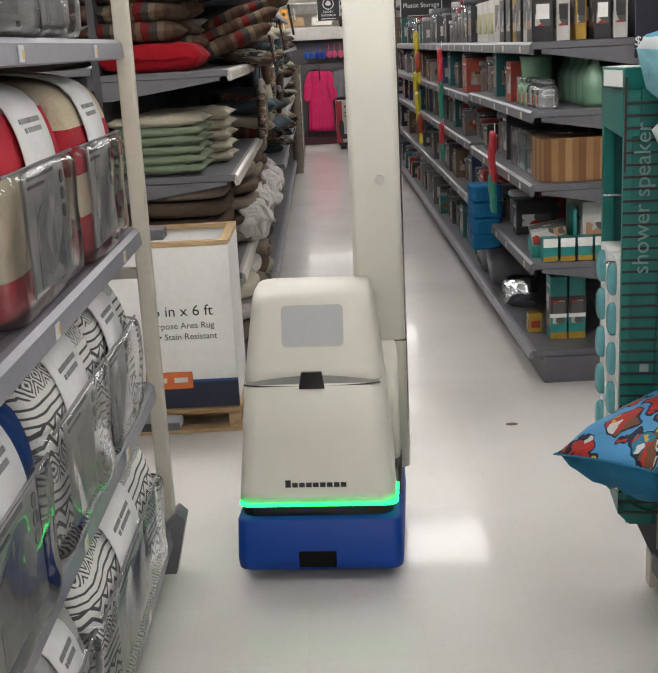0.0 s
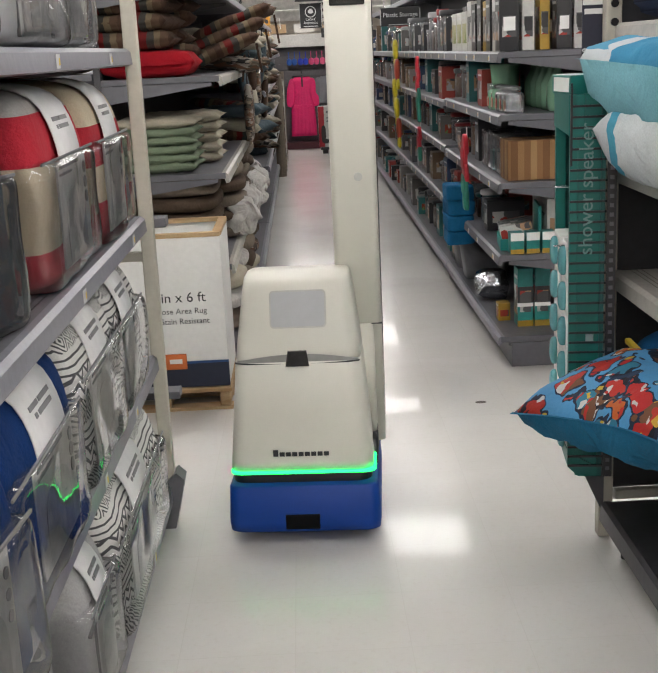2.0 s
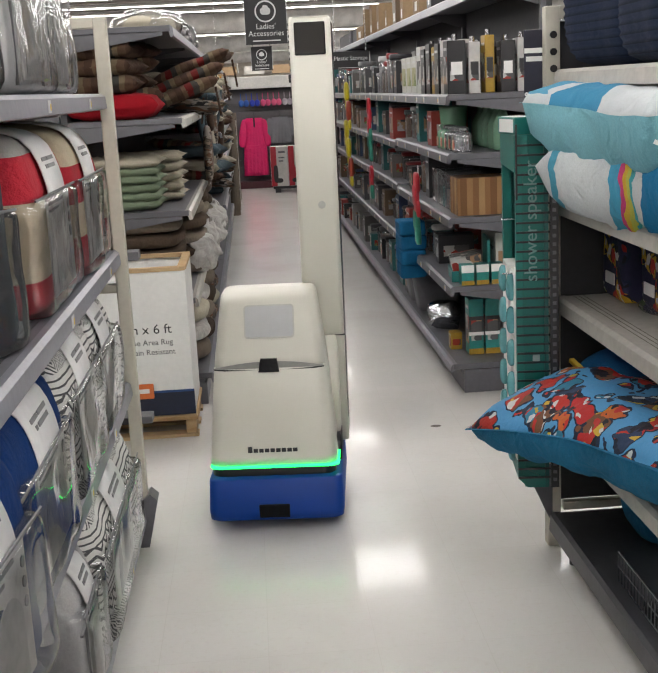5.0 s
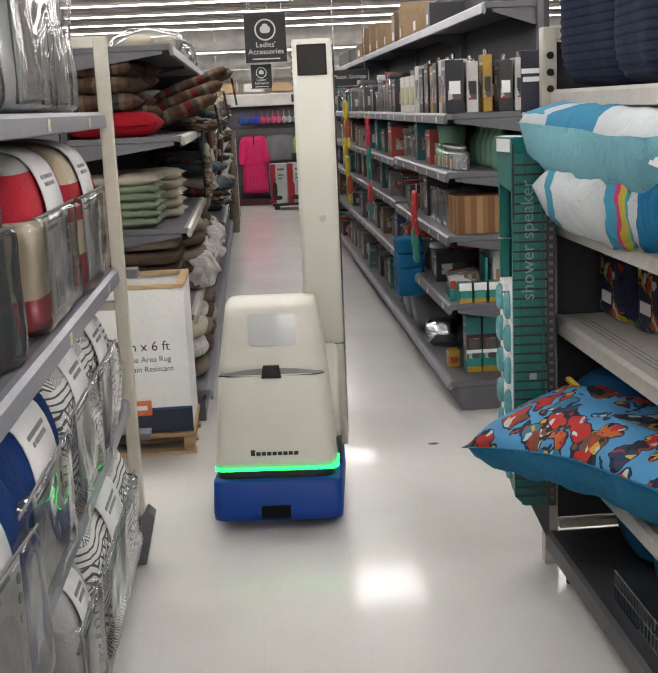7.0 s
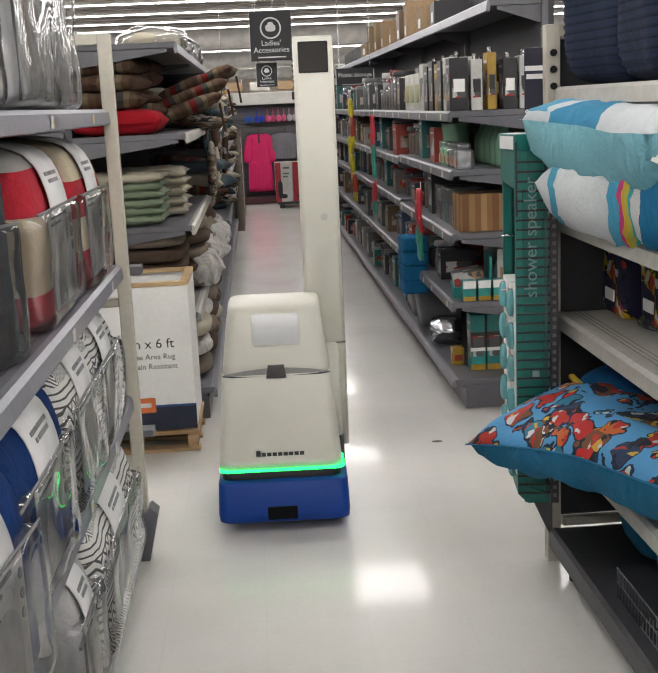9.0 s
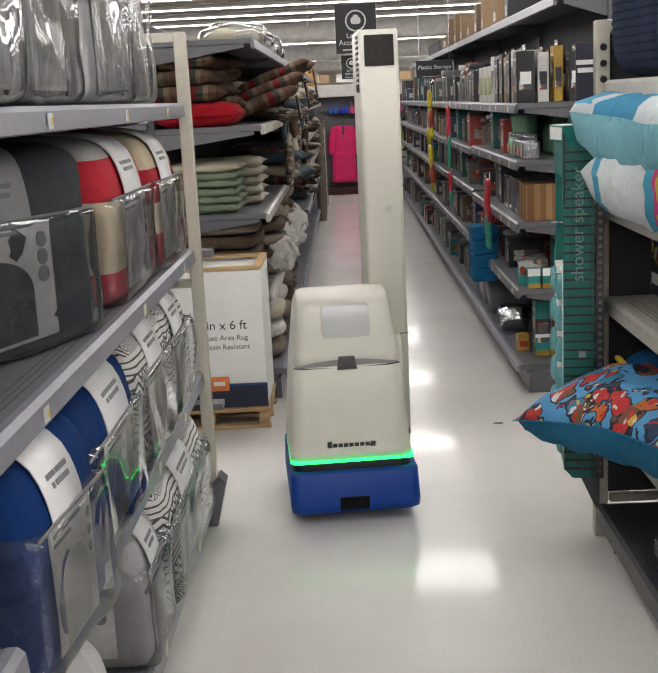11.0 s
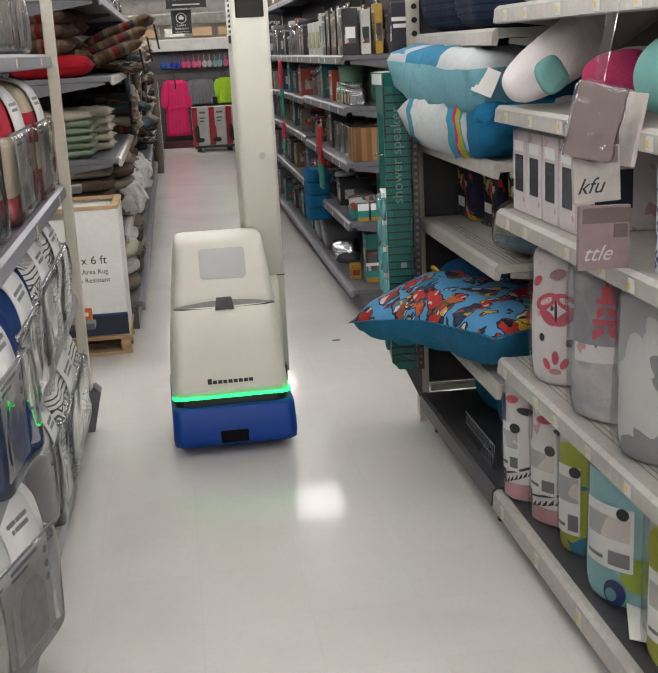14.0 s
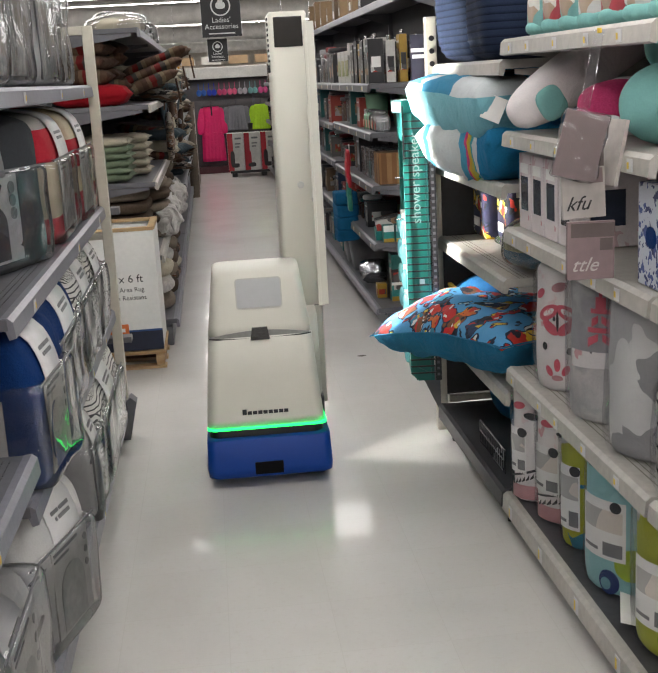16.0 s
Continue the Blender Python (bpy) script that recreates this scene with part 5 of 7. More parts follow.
for k, (x, y, mt, lb) in enumerate(((0.93, 1.70, M_PINK, "hot pink and white rolled plush blanket"), (0.95, 1.16, M_PINK, "hot pink rolled plush blanket"))):
    t = thing("plush_roll", lb, "blanket", (x, y, 1.337), 0)
    part("roll", puff(0.4, 0.20, 0.15, 3.0, 0.01, 10, seed=63 + k), mt, t, smooth=True)
    part("band", puff(0.12, 0.206, 0.155, 3.0, 0.004, 10, seed=64 + k, at=(-0.06, 0, 0)), M_PLUSHW, t, smooth=True)
toy = thing("plush_toy", "round mint plush toy with small ears", "plush toy", (0.83, 1.33, 1.337), 0)
part("body", puff(0.24, 0.24, 0.19, 2.1, 0.006, 12, seed=66), M_MINT, toy, smooth=True)
for s in (-1, 1):
    part("ear", puff(0.05, 0.07, 0.10, 2.0, 0.003, 8, seed=67), M_MINT, toy, smooth=True, m=pose(0, s * 0.08, 0.18, s * -18))
part("fin", puff(0.16, 0.07, 0.07, 2, 0.003, 8, seed=68), M_PLUSHW, toy, smooth=True, m=pose(-0.12, 0.1, 0.0, 0, 0, 40))
M_BABY = varied("baby_goods_pack", [(0.2, 0.45, 0.44), (0.62, 0.63, 0.63), (0.1, 0.12, 0.2), (0.55, 0.5, 0.5), (0.5, 0.08, 0.1), (0.15, 0.4, 0.45)])
for k in range(7):
    t = thing("baby_pack", "small pack of baby goods on an upper shelf", "pack", (RX + 0.14, 2.14 - k * 0.16, 1.617), 0, "baby goods")
    part("pack", puff(0.16, 0.12, 0.14 + 0.07 * (k % 3), 5, 0.005, 6, seed=70 + k), M_BABY, t, smooth=True)
    part("base", puff(0.18, 0.13, 0.05, 3, 0.003, 6, seed=71 + k), M_MINT, t, smooth=True)

# hanging strip of small signs
st = thing("hanging_sign_strip", "clear strip hung with mauve and white lettered signs", "sign", (0.588, 1.25, 1.0), 0)
part("strip", box(-0.011, 0.011, -0.001, 0.001, 0.0, 0.17), M_VINYL, st, "clear merchandising strip", m=pose(0.005, 0.0, 0.435, 0, 11.6))
part("strip_clip", box(0.034, 0.044, -0.003, 0.003, 0.597, 0.608, 0.001), M_YELLOW, st, "yellow clip")
M_MAUVE = plain("mauve_card", (0.26, 0.185, 0.19), 0.5)
M_TAUPE = plain("taupe_card", (0.13, 0.10, 0.095), 0.5)
M_OFFW = plain("off_white_card", (0.54, 0.50, 0.47), 0.55)
for mt, dark, x0, x1, z0, z1, y, tn, wd in ((M_MAUVE, M_TAUPE, -0.045, 0.068, 0.045, 0.18, -0.012, 1, "ttle"), (M_OFFW, M_TAUPE, -0.042, 0.060, 0.186, 0.345, 0.0, -2, "kfu")):
    sg = part("sign_board", box(x0, x1, -0.006, 0.006, z0, z1, 0.0015), mt, st, "small lettered sign board", m=pose(0, y, 0, 0, tn))
    part("header_strip", box(x0 + 0.008, x1 - 0.002, -0.0075, -0.0058, z1 - (z1 - z0) * 0.27, z1 - 0.004), dark, sg)
    part("square_tab", box(x1 - 0.036, x1 - 0.006, -0.0085, -0.0058, z1 - (z1 - z0) * 0.5, z1 - (z1 - z0) * 0.29), M_MAUVE if mt is M_OFFW else dark, sg)
    written(wd, 0.046, sg, pose((x0 + x1) / 2 - 0.016, -0.0066, z0 + 0.02, 90, 0, 0), M_INK if mt is M_OFFW else M_OFFW, slant=0.45)
part("sign_board", box(-0.03, 0.066, -0.006, 0.006, 0.0, 0.15, 0.0015), M_MAUVE, st, "small lettered sign board", m=pose(-0.05, -0.022, 0.285, 0, 14, -12))
part("sign_board", box(0.052, 0.062, -0.05, 0.05, 0.0, 0.15, 0.001), M_OFFW, st, "small lettered sign board", m=pose(0.0, 0.0, 0.27, 0, 12, 8))
part("bag_wrap", puff(0.104, 0.020, 0.158, 18, 0.006, 18, at=(0.018, 0, -0.004), seed=90, freq=34.0), M_VINYL, st, "crinkled clear wrap", smooth=True, m=pose(-0.05, -0.022, 0.285, 0, 14, -12))

# ---- teal side rack with shower speakers ----
M_TEAL = plain("teal_card", (0.004, 0.15, 0.128), 0.45, wear=0.12)
M_TEALD = plain("dark_teal_card", (0.004, 0.10, 0.09), 0.5)
M_AQUAPL = plain("aqua_plastic", (0.14, 0.42, 0.45), 0.25)
rk = thing("display_rack", "teal side rack of boxed shower speakers hung on an upright", "display rack", (0.503, 3.16, 0.285), -7)
W, D, H = 0.096, 0.40, 1.09
part("back_board", box(W - 0.012, W, 0.0, D, 0.0, H), M_TEALD, rk)
part("front_edge", box(0.0, 0.022, 0.0, 0.022, 0.03, H, 0.002), M_TEAL, rk)
part("far_edge", box(0.0, 0.03, D - 0.03, D, 0.03, H, 0.002), M_TEAL, rk)
part("side_board", box(0.022, W - 0.012, 0.008, 0.018, 0.0, H), M_TEAL, rk)
part("far_board", box(0.03, W - 0.012, D - 0.014, D - 0.004, 0.0, H), M_TEALD, rk)
part("header", box(-0.003, 0.04, 0.0, D, H - 0.11, H, 0.003), M_TEAL, rk)
bm = bmesh.new()
q = [(0.0, 0.03), (0.0, 0.075), (W, 0.02), (W, 0.0), (0.03, 0.0)]
a = [bm.verts.new((x, 0.0, z)) for x, z in q]
b = [bm.verts.new((x, D, z)) for x, z in q]
bm.faces.new(a), bm.faces.new(b[::-1])
for i in range(5):
    bm.faces.new((a[i], b[i], b[(i + 1) % 5], a[(i + 1) % 5]))
bmesh.ops.recalc_face_normals(bm, faces=bm.faces[:])
part("tray", bm, M_TEAL, rk)
for k in range(37):
    z = 0.03 + k * 0.0285
    part("wire", box(0.0, W + 0.004, -0.0035, 0.0005, z, z + 0.006), M_DARK, rk)
strip = part("perforated_strip", box(W + 0.005, W + 0.030, -0.004, 0.0, 0.0, H + 0.02), M_DARK, rk, "black perforated steel strip")
bm = bmesh.new()
for k in range(42):
    box(W + 0.012, W + 0.023, -0.0048, -0.0035, 0.02 + k * 0.0255, 0.031 + k * 0.0255, bm=bm)
tagged(part("perforation", bm, M_SHELF, strip), kind="stuff")
part("post_wire", box(0.0, 0.006, -0.006, -0.001, 0.9, H + 0.03), M_DARK, rk)
written("shower speaker", 0.056, rk, pose(0.062, -0.0045, 0.835, 90, -90, 0), plain("pale_teal_ink", (0.2, 0.36, 0.34), 0.5))
for z in (0.22, 0.31, 0.40):
    part("icon", box(0.048, 0.07, 0.0045, 0.0078, z, z + 0.026, 0.002), plain("icon_pale", (0.4, 0.5, 0.5), 0.5), rk)
for k in range(6):
    z = 0.62 - k * 0.105
    for j in range(2):
        pk = part("speaker_pack", box(0.002 - 0.006 * j, 0.05, 0.05 + 0.17 * j, 0.19 + 0.17 * j, z - 0.05, z + 0.051, 0.003), M_WHITE, rk, "white blister card")
        bm = puff(0.03, 0.06, 0.085, 2.6, 0, 8, at=(-0.004 - 0.006 * j, 0.12 + 0.17 * j, z - 0.045))
        part("speaker", bm, M_AQUAPL, pk, "aqua plastic speaker", True)
for z in (0.66, 0.83):
    part("peg_hook", tube(0.003, 0.12, z, -0.03, 0.05, axis="X"), M_WIRE, rk)
bx = thing("speaker_carton", "teal and white carton lying on top of the rack", "box", (0.555, 3.20, 1.375), 6)
part("carton", box(-0.055, 0.06, -0.03, 0.12, 0, 0.05, 0.003), M_TEAL, bx)
part("lid_label", box(-0.057, -0.054, -0.02, 0.10, 0.006, 0.044), M_WHITE, bx)
part("top_label", box(-0.05, 0.0, -0.02, 0.10, 0.0502, 0.0515), M_WHITE, bx)

sgn = thing("price_sign", "small dark price sign on a bracket", "sign", (0.628, 3.40, 1.44), 0)
part("board", box(-0.036, 0.036, 0.0, 0.006, 0.0, 0.24, 0.002), plain("dark_violet_card", (0.03, 0.03, 0.05), 0.4), sgn)
written("$8.88", 0.033, sgn, pose(0.0, -0.001, 0.03, 90), M_WHITE)
bars([(-0.035, 0.03, 0.17, 0.185), (-0.03, 0.035, 0.145, 0.16)], sgn, M_WHITE, pose(0, -0.001, 0))
part("bracket", box(-0.004, 0.07, 0.006, 0.01, 0.1, 0.12), M_WIRE, sgn)

# ---- rug carton on its pallet ----
bxr = thing("rug_carton", "white display carton for area rugs with a navy foot", "carton", (-0.88, 4.86, 0.105), 0)
X0, X1, DY, TZ = -0.30, 0.285, 0.47, 0.665
part("front_panel", box(X0, X1, 0.0, 0.012, 0.115, TZ, 0.002), M_WHITE, bxr)
part("foot_panel", box(X0 - 0.002, X1 + 0.002, -0.003, 0.012, 0.0, 0.115, 0.001), plain("navy_print", (0.012, 0.018, 0.045), 0.45), bxr, "navy printed foot")
part("blue_line", box(X0 - 0.002, X1 + 0.002, -0.0045, 0.0, 0.108, 0.118), plain("blue_print", (0.02, 0.08, 0.25), 0.45), bxr)
part("side_panel", box(X1 - 0.012, X1, 0.013, DY - 0.013, 0.0, TZ, 0.002), M_WHITE, bxr)
part("side_panel", box(X0, X0 + 0.012, 0.013, DY - 0.013, 0.0, TZ, 0.002), M_WHITE, bxr)
part("back_board", box(X0, X1, DY - 0.012, DY, 0.0, TZ, 0.002), M_WHITE, bxr)
for nm, b in (("rim_back", (X0, X1, DY - 0.035, DY + 0.004)), ("rim_front", (X0, X1, -0.004, 0.03)), ("rim_side", (X1 - 0.035, X1 + 0.004, 0.0305, DY - 0.0355)), ("rim_side", (X0 - 0.004, X0 + 0.035, 0.0305, DY - 0.0355))):
    part("wood_rim", box(*b, TZ + 0.001, TZ + 0.02, 0.002), M_WOOD, bxr, "pale wooden rim")
part("inner_rug", puff(X1 - X0 - 0.06, DY - 0.06, 0.35, 6, 0.01, 8, at=((X0 + X1) / 2, DY / 2, 0.02)), plain("brown_rug_inside", (0.06, 0.038, 0.026), 0.9), bxr)
written("6 in x 6 ft", 0.062, bxr, pose(0.085, -0.001, 0.385, 90))
written("Purpose Area Rug", 0.036, bxr, pose(0.075, -0.001, 0.333, 90))
written("e \u2022 Stain Resistant", 0.036, bxr, pose(0.085, -0.001, 0.288, 90))
tg = part("tag", box(-0.085, 0.105, -0.012, -0.006, 0.085, 0.155, 0.004), M_ORANGE, bxr, "orange printed tag")
bars([(-0.06, 0.0, 0.112, 0.132), (0.03, 0.085, 0.112, 0.132)], tg, M_WHITE, pose(0, -0.0125, 0))
pl = thing("pallet", "small pale wooden pallet under the rug carton", "pallet", (-0.88, 4.84, 0.0), 0)
part("deck", box(-0.32, 0.295, 0.0, 0.50, 0.082, 0.102, 0.003), M_WOOD, pl)
for x in (-0.28, 0.0, 0.262):
    part("runner", box(x - 0.024, x + 0.024, 0.004, 0.49, 0.016, 0.082, 0.006), M_WOOD, pl)
for y in (0.0, 0.2, 0.42):
    part("bottom_board", box(-0.32, 0.295, y, y + 0.07, 0.0, 0.016, 0.002), M_WOOD, pl)


# ---- cushions and rugs piled on the far shelves ----
M_SAGE = cloth("sage_green_canvas", (0.20, 0.25, 0.17))
M_ECRU = cloth("cream_canvas", (0.46, 0.42, 0.33))
M_PLAID = banded("brown_red_striped_print", [(0.0, (0.07, 0.04, 0.028)), (0.2, (0.13, 0.085, 0.055)), (0.32, (0.13, 0.014, 0.014)), (0.5, (0.05, 0.05, 0.045)), (0.66, (0.16, 0.125, 0.08)), (0.8, (0.10, 0.06, 0.04))], 0, 5.0, wobble=0.12)
M_PLAID2 = patched("grey_brown_print", [(0.09, 0.075, 0.06), (0.24, 0.19, 0.14), (0.03, 0.03, 0.03), (0.15, 0.08, 0.05), (0.32, 0.29, 0.26)], 26.0, 0.9, stretch=(0.5, 1, 1.6))
M_RED = cloth("red_cushion_cloth", (0.33, 0.01, 0.018))
M_BROWNRUG = cloth("brown_rug_pile", (0.085, 0.06, 0.043), grain=90.0)
M_TAUPE = cloth("taupe_rug_pile", (0.20, 0.165, 0.13), grain=90.0)
M_SHAG = cloth("white_shag_pile", (0.55, 0.53, 0.50), grain=60.0, fold=0.9)
M_STEELBLUE = cloth("steel_blue_cloth", (0.06, 0.085, 0.10))


def seat_cushion(at, size, material, label, turn=0.0, tilt=(0, 0), seed=0, tie=False):
    t = thing("seat_cushion", label, "cushion", at, turn, "seat cushions")
    t.matrix_basis = t.matrix_basis @ pose(0, 0, 0, *tilt)
    bm = pillow(*size, n=8, seed=seed, rough=0.006, edge=6.0)
    for v in bm.verts:
        v.co.z += size[2] / 2
    c = part("cover", bm, material, t, smooth=True)
    bm = bmesh.new()
    lx, ly, lz = size
    for y in (-ly / 2,):
        box(-lx * 0.42, lx * 0.42, y * 0.985 - 0.003, y * 0.985 + 0.003, lz * 0.47, lz * 0.53, bm=bm)
    part("piping", bm, material, c)
    if tie:
        part("tie", box(lx * 0.4, lx * 0.4 + 0.012, -0.02, -0.008, -0.12, lz * 0.5, 0.002), material, t, m=pose(0.02, 0, 0, 0, 12))
        part("paper_tag", box(lx * 0.47, lx * 0.475, 0.02, 0.08, -0.03, lz * 0.4), M_WHITE, t, m=pose(0.01, 0, 0, 0, 15))
    return t


for k in range(6):
    seat_cushion((-0.93 + 0.006 * (k % 2), 5.62, 0.988 + k * 0.041), (0.44, 0.40, 0.05), M_SAGE if k < 5 else M_ECRU, "sage green flat seat cushion in a stack" if k < 5 else "cream flat seat cushion on a stack", seed=k)
for k in range(5):
    seat_cushion((-0.85, 6.06, 0.988 + k * 0.05), (0.46, 0.40, 0.055), M_ECRU, "cream flat seat cushion in a stack", seed=k + 10)
seat_cushion((-0.92, 5.60, 1.432), (0.46, 0.42, 0.12), M_RED, "bright red seat cushion in clear wrap", seed=21)
r2 = random.Random(5)
for k in range(5):
    seat_cushion((-0.97 + r2.uniform(-0.03, 0.03), 6.05, 1.432 + k * 0.075), (0.48, 0.46, 0.085), M_PLAID, "brown and red plaid seat cushion in a pile", r2.uniform(-8, 8), (0, r2.uniform(-3, 3)), 22 + k)
for k in range(3):
    seat_cushion((-1.0, 5.6, 1.56 + k * 0.08), (0.44, 0.40, 0.085), M_PLAID, "brown and red plaid seat cushion in a pile", r2.uniform(-8, 8), (0, 0), 32 + k)
for k in range(3):
    seat_cushion((-0.66 + 0.05 * k, 6.35 + 0.12 * k, 1.50 + 0.075 * k), (0.50, 0.44, 0.075), M_PLAID, "plaid seat cushion sliding off its pile", 10 - 6 * k, (0, -20), 36 + k, tie=True)
for k in range(16):
    y = 6.9 + k * 0.5 + r2.uniform(-0.1, 0.1)
    z = (1.50, 1.22, 0.95, 0.62)[k % 4] + 0.002 if y > 9.3 else (1.432, 0.987)[k % 2]
    for j in range(3):
        seat_cushion((-0.72 + r2.uniform(-0.04, 0.06), y, z + j * 0.07), (0.46, 0.42, 0.075), (M_PLAID2, M_PLAID, M_ECRU, M_STEELBLUE)[(k + j) % 4], "patterned seat cushion in an untidy pile", r2.uniform(-15, 15), (r2.uniform(-5, 5), r2.uniform(-4, 10)), 50 + k * 3 + j, tie=j == 1)
for k in range(9):
    y = 7.0 + k * 0.42
    t = thing("hanging_cushion", "patterned chair pad hung by its ties", "cushion", (-0.535, y, 1.10 + 0.14 * (k % 3)), 0, "hanging chair pads")
    part("pad", puff(0.06, 0.30, 0.34, 3, 0.01, 8, seed=80 + k), (M_PLAID2, M_STEELBLUE, M_PLAID, M_ECRU)[k % 4], t, smooth=True, m=pose(0, 0, -0.1, 0, r2.uniform(-14, 10)))
    part("tie", box(-0.004, 0.004, -0.01, 0.01, 0.2, 0.34), M_DARK, t)
# folded rugs low down
for k in range(5):
    t = thing("folded_rug", "brown folded rug in a pile on a low shelf", "rug", (-0.90, 5.72, 0.552 + k * 0.078), 0, "folded rugs")
    part("rug", puff(0.52, 0.62, 0.085, 4, 0.012, 10, seed=90 + k), M_BROWNRUG if k < 4 else M_TAUPE, t, smooth=True)
for j in range(3):
    for k in range(5):
        t = thing("folded_rug", "taupe folded rug in a pile on a low shelf", "rug", (-0.82, 6.35 + j * 0.62, 0.552 + k * 0.08), r2.uniform(-4, 4), "folded rugs")
        part("rug", puff(0.54, 0.58, 0.088, 3.4, 0.014, 10, seed=100 + k + 5 * j), (M_TAUPE, M_BROWNRUG)[(k + j) % 2], t, smooth=True)
for k in range(6):
    t = thing("shag_rug", "white shaggy rug spilling over the shelf edge", "rug", (-0.60 + r2.uniform(-0.02, 0.02), 6.25 + k * 0.3, 0.553), r2.uniform(-10, 10), "shaggy rugs")
    part("fleece", puff(0.22, 0.30, 0.20 + 0.05 * (k % 2), 2.6, 0.04, 14, seed=120 + k, freq=16.0), M_SHAG, t, smooth=True)
for k in range(12):
    t = thing("folded_rug", "folded rug stacked on the bottom shelf", "rug", (-0.80, 5.75 + (k % 4) * 0.5, 0.162 + (k // 4) * 0.105), r2.uniform(-6, 6), "folded rugs")
    part("rug", puff(0.52, 0.46, 0.115, 3.0, 0.018, 10, seed=126 + k), (M_TAUPE, M_PLAID2, M_SHAG, M_BROWNRUG, M_ECRU)[(k * 3) % 5], t, smooth=True)
for k in range(4):
    t = thing("rolled_rug", "rolled rug standing at the shelf front", "rug", (-0.50, 14.2 + k * 0.7, 0.001), 0, "rolled rugs")
    part("roll", tube(0.06, 0, 0, 0, 1.25 - 0.05 * (k % 3), seg=14), (M_TAUPE, M_PLAID2, M_SHAG)[k % 3], t, smooth=False)
# bundles on the top shelf
for k in range(7):
    t = thing("wrapped_bundle", "white bundle in clear wrap on a top shelf", "bundle", (-0.82, 6.5 + k * 0.42, 1.862), r2.uniform(-20, 20), "wrapped bundles")
    part("bedding", puff(0.34, 0.36, 0.11 + 0.05 * (k % 2), 3, 0.03, 10, seed=140 + k), M_SHAG if k else M_ECRU, t, smooth=True)
    part("wrap", puff(0.36, 0.38, 0.13 + 0.05 * (k % 2), 3, 0.035, 10, seed=150 + k), M_FILM, t, smooth=True)
# the rugs on the other side of that shelving, seen through the end frame
gb = thing("gondola_shelving", "dark shelving unit with brown rugs on it", "shelving")
part("back_panel", box(-1.95, -1.92, 5.40, 9.0, 0.0, 1.9), M_BACK, gb)
for z in (0.16, 0.6, 1.02, 1.46):
    part("shelf", box(-1.91, -1.17, 5.40, 9.0, z - 0.03, z, 0.003), M_SHELF, gb)
for j, z in enumerate((0.16, 0.6, 1.02, 1.46)):
    for k in range(4):
        t = thing("folded_rug", "brown patterned folded rug in a pile", "rug", (-1.52, 5.72, z + 0.002 + k * 0.085), r2.uniform(-4, 4), "folded rugs")
        part("rug", puff(0.6, 0.55, 0.09, 3.6, 0.012, 8, seed=160 + k + 4 * j), (M_BROWNRUG, M_PLAID, M_PLAID2, M_TAUPE)[(k + j) % 4], t, smooth=True)

# ---- kitchenware on the long shelves ----
M_PACK = varied("kitchen_pack", [(0.025, 0.025, 0.03), (0.26, 0.25, 0.24), (0.13, 0.085, 0.05), (0.12, 0.115, 0.11), (0.02, 0.13, 0.13), (0.06, 0.06, 0.065), (0.30, 0.04, 0.03), (0.03, 0.06, 0.13)], panel=False)
M_MINTGL = plain("mint_glass", (0.16, 0.30, 0.20), 0.15, wear=0.1, spec=0.7)
M_LID = varied("lid_colours", [(0.4, 0.4, 0.4), (0.03, 0.16, 0.17), (0.25, 0.02, 0.02), (0.03, 0.03, 0.035), (0.15, 0.15, 0.16), (0.02, 0.05, 0.15)], panel=False)
M_CONTENT = varied("jar_contents", [(0.22, 0.13, 0.08), (0.10, 0.12, 0.12), (0.25, 0.20, 0.17), (0.06, 0.05, 0.045), (0.3, 0.3, 0.3)], panel=False)
M_BAMBOO = banded("acacia_planks", [(0.0, (0.20, 0.10, 0.045)), (0.22, (0.33, 0.19, 0.09)), (0.42, (0.25, 0.13, 0.06)), (0.62, (0.40, 0.25, 0.12)), (0.82, (0.28, 0.15, 0.07))], 1, 1 / 0.16, rough=0.45, wobble=0.02, fold=0.0)
M_BAMBOOX = banded("acacia_planks_end", [(0.0, (0.20, 0.10, 0.045)), (0.22, (0.33, 0.19, 0.09)), (0.42, (0.25, 0.13, 0.06)), (0.62, (0.40, 0.25, 0.12)), (0.82, (0.28, 0.15, 0.07))], 0, 1 / 0.15, rough=0.45, wobble=0.02, fold=0.0)
M_TEALPK = plain("teal_pack_card", (0.02, 0.25, 0.23), 0.4)
M_CORRU = plain("brown_corrugated_card", (0.30, 0.20, 0.11), 0.8)
M_PHOTO = patched("kitchen_photo_print", [(0.4, 0.25, 0.15), (0.5, 0.5, 0.48), (0.35, 0.05, 0.04), (0.1, 0.1, 0.1)], 15.0, 0.35, fold=0.0)


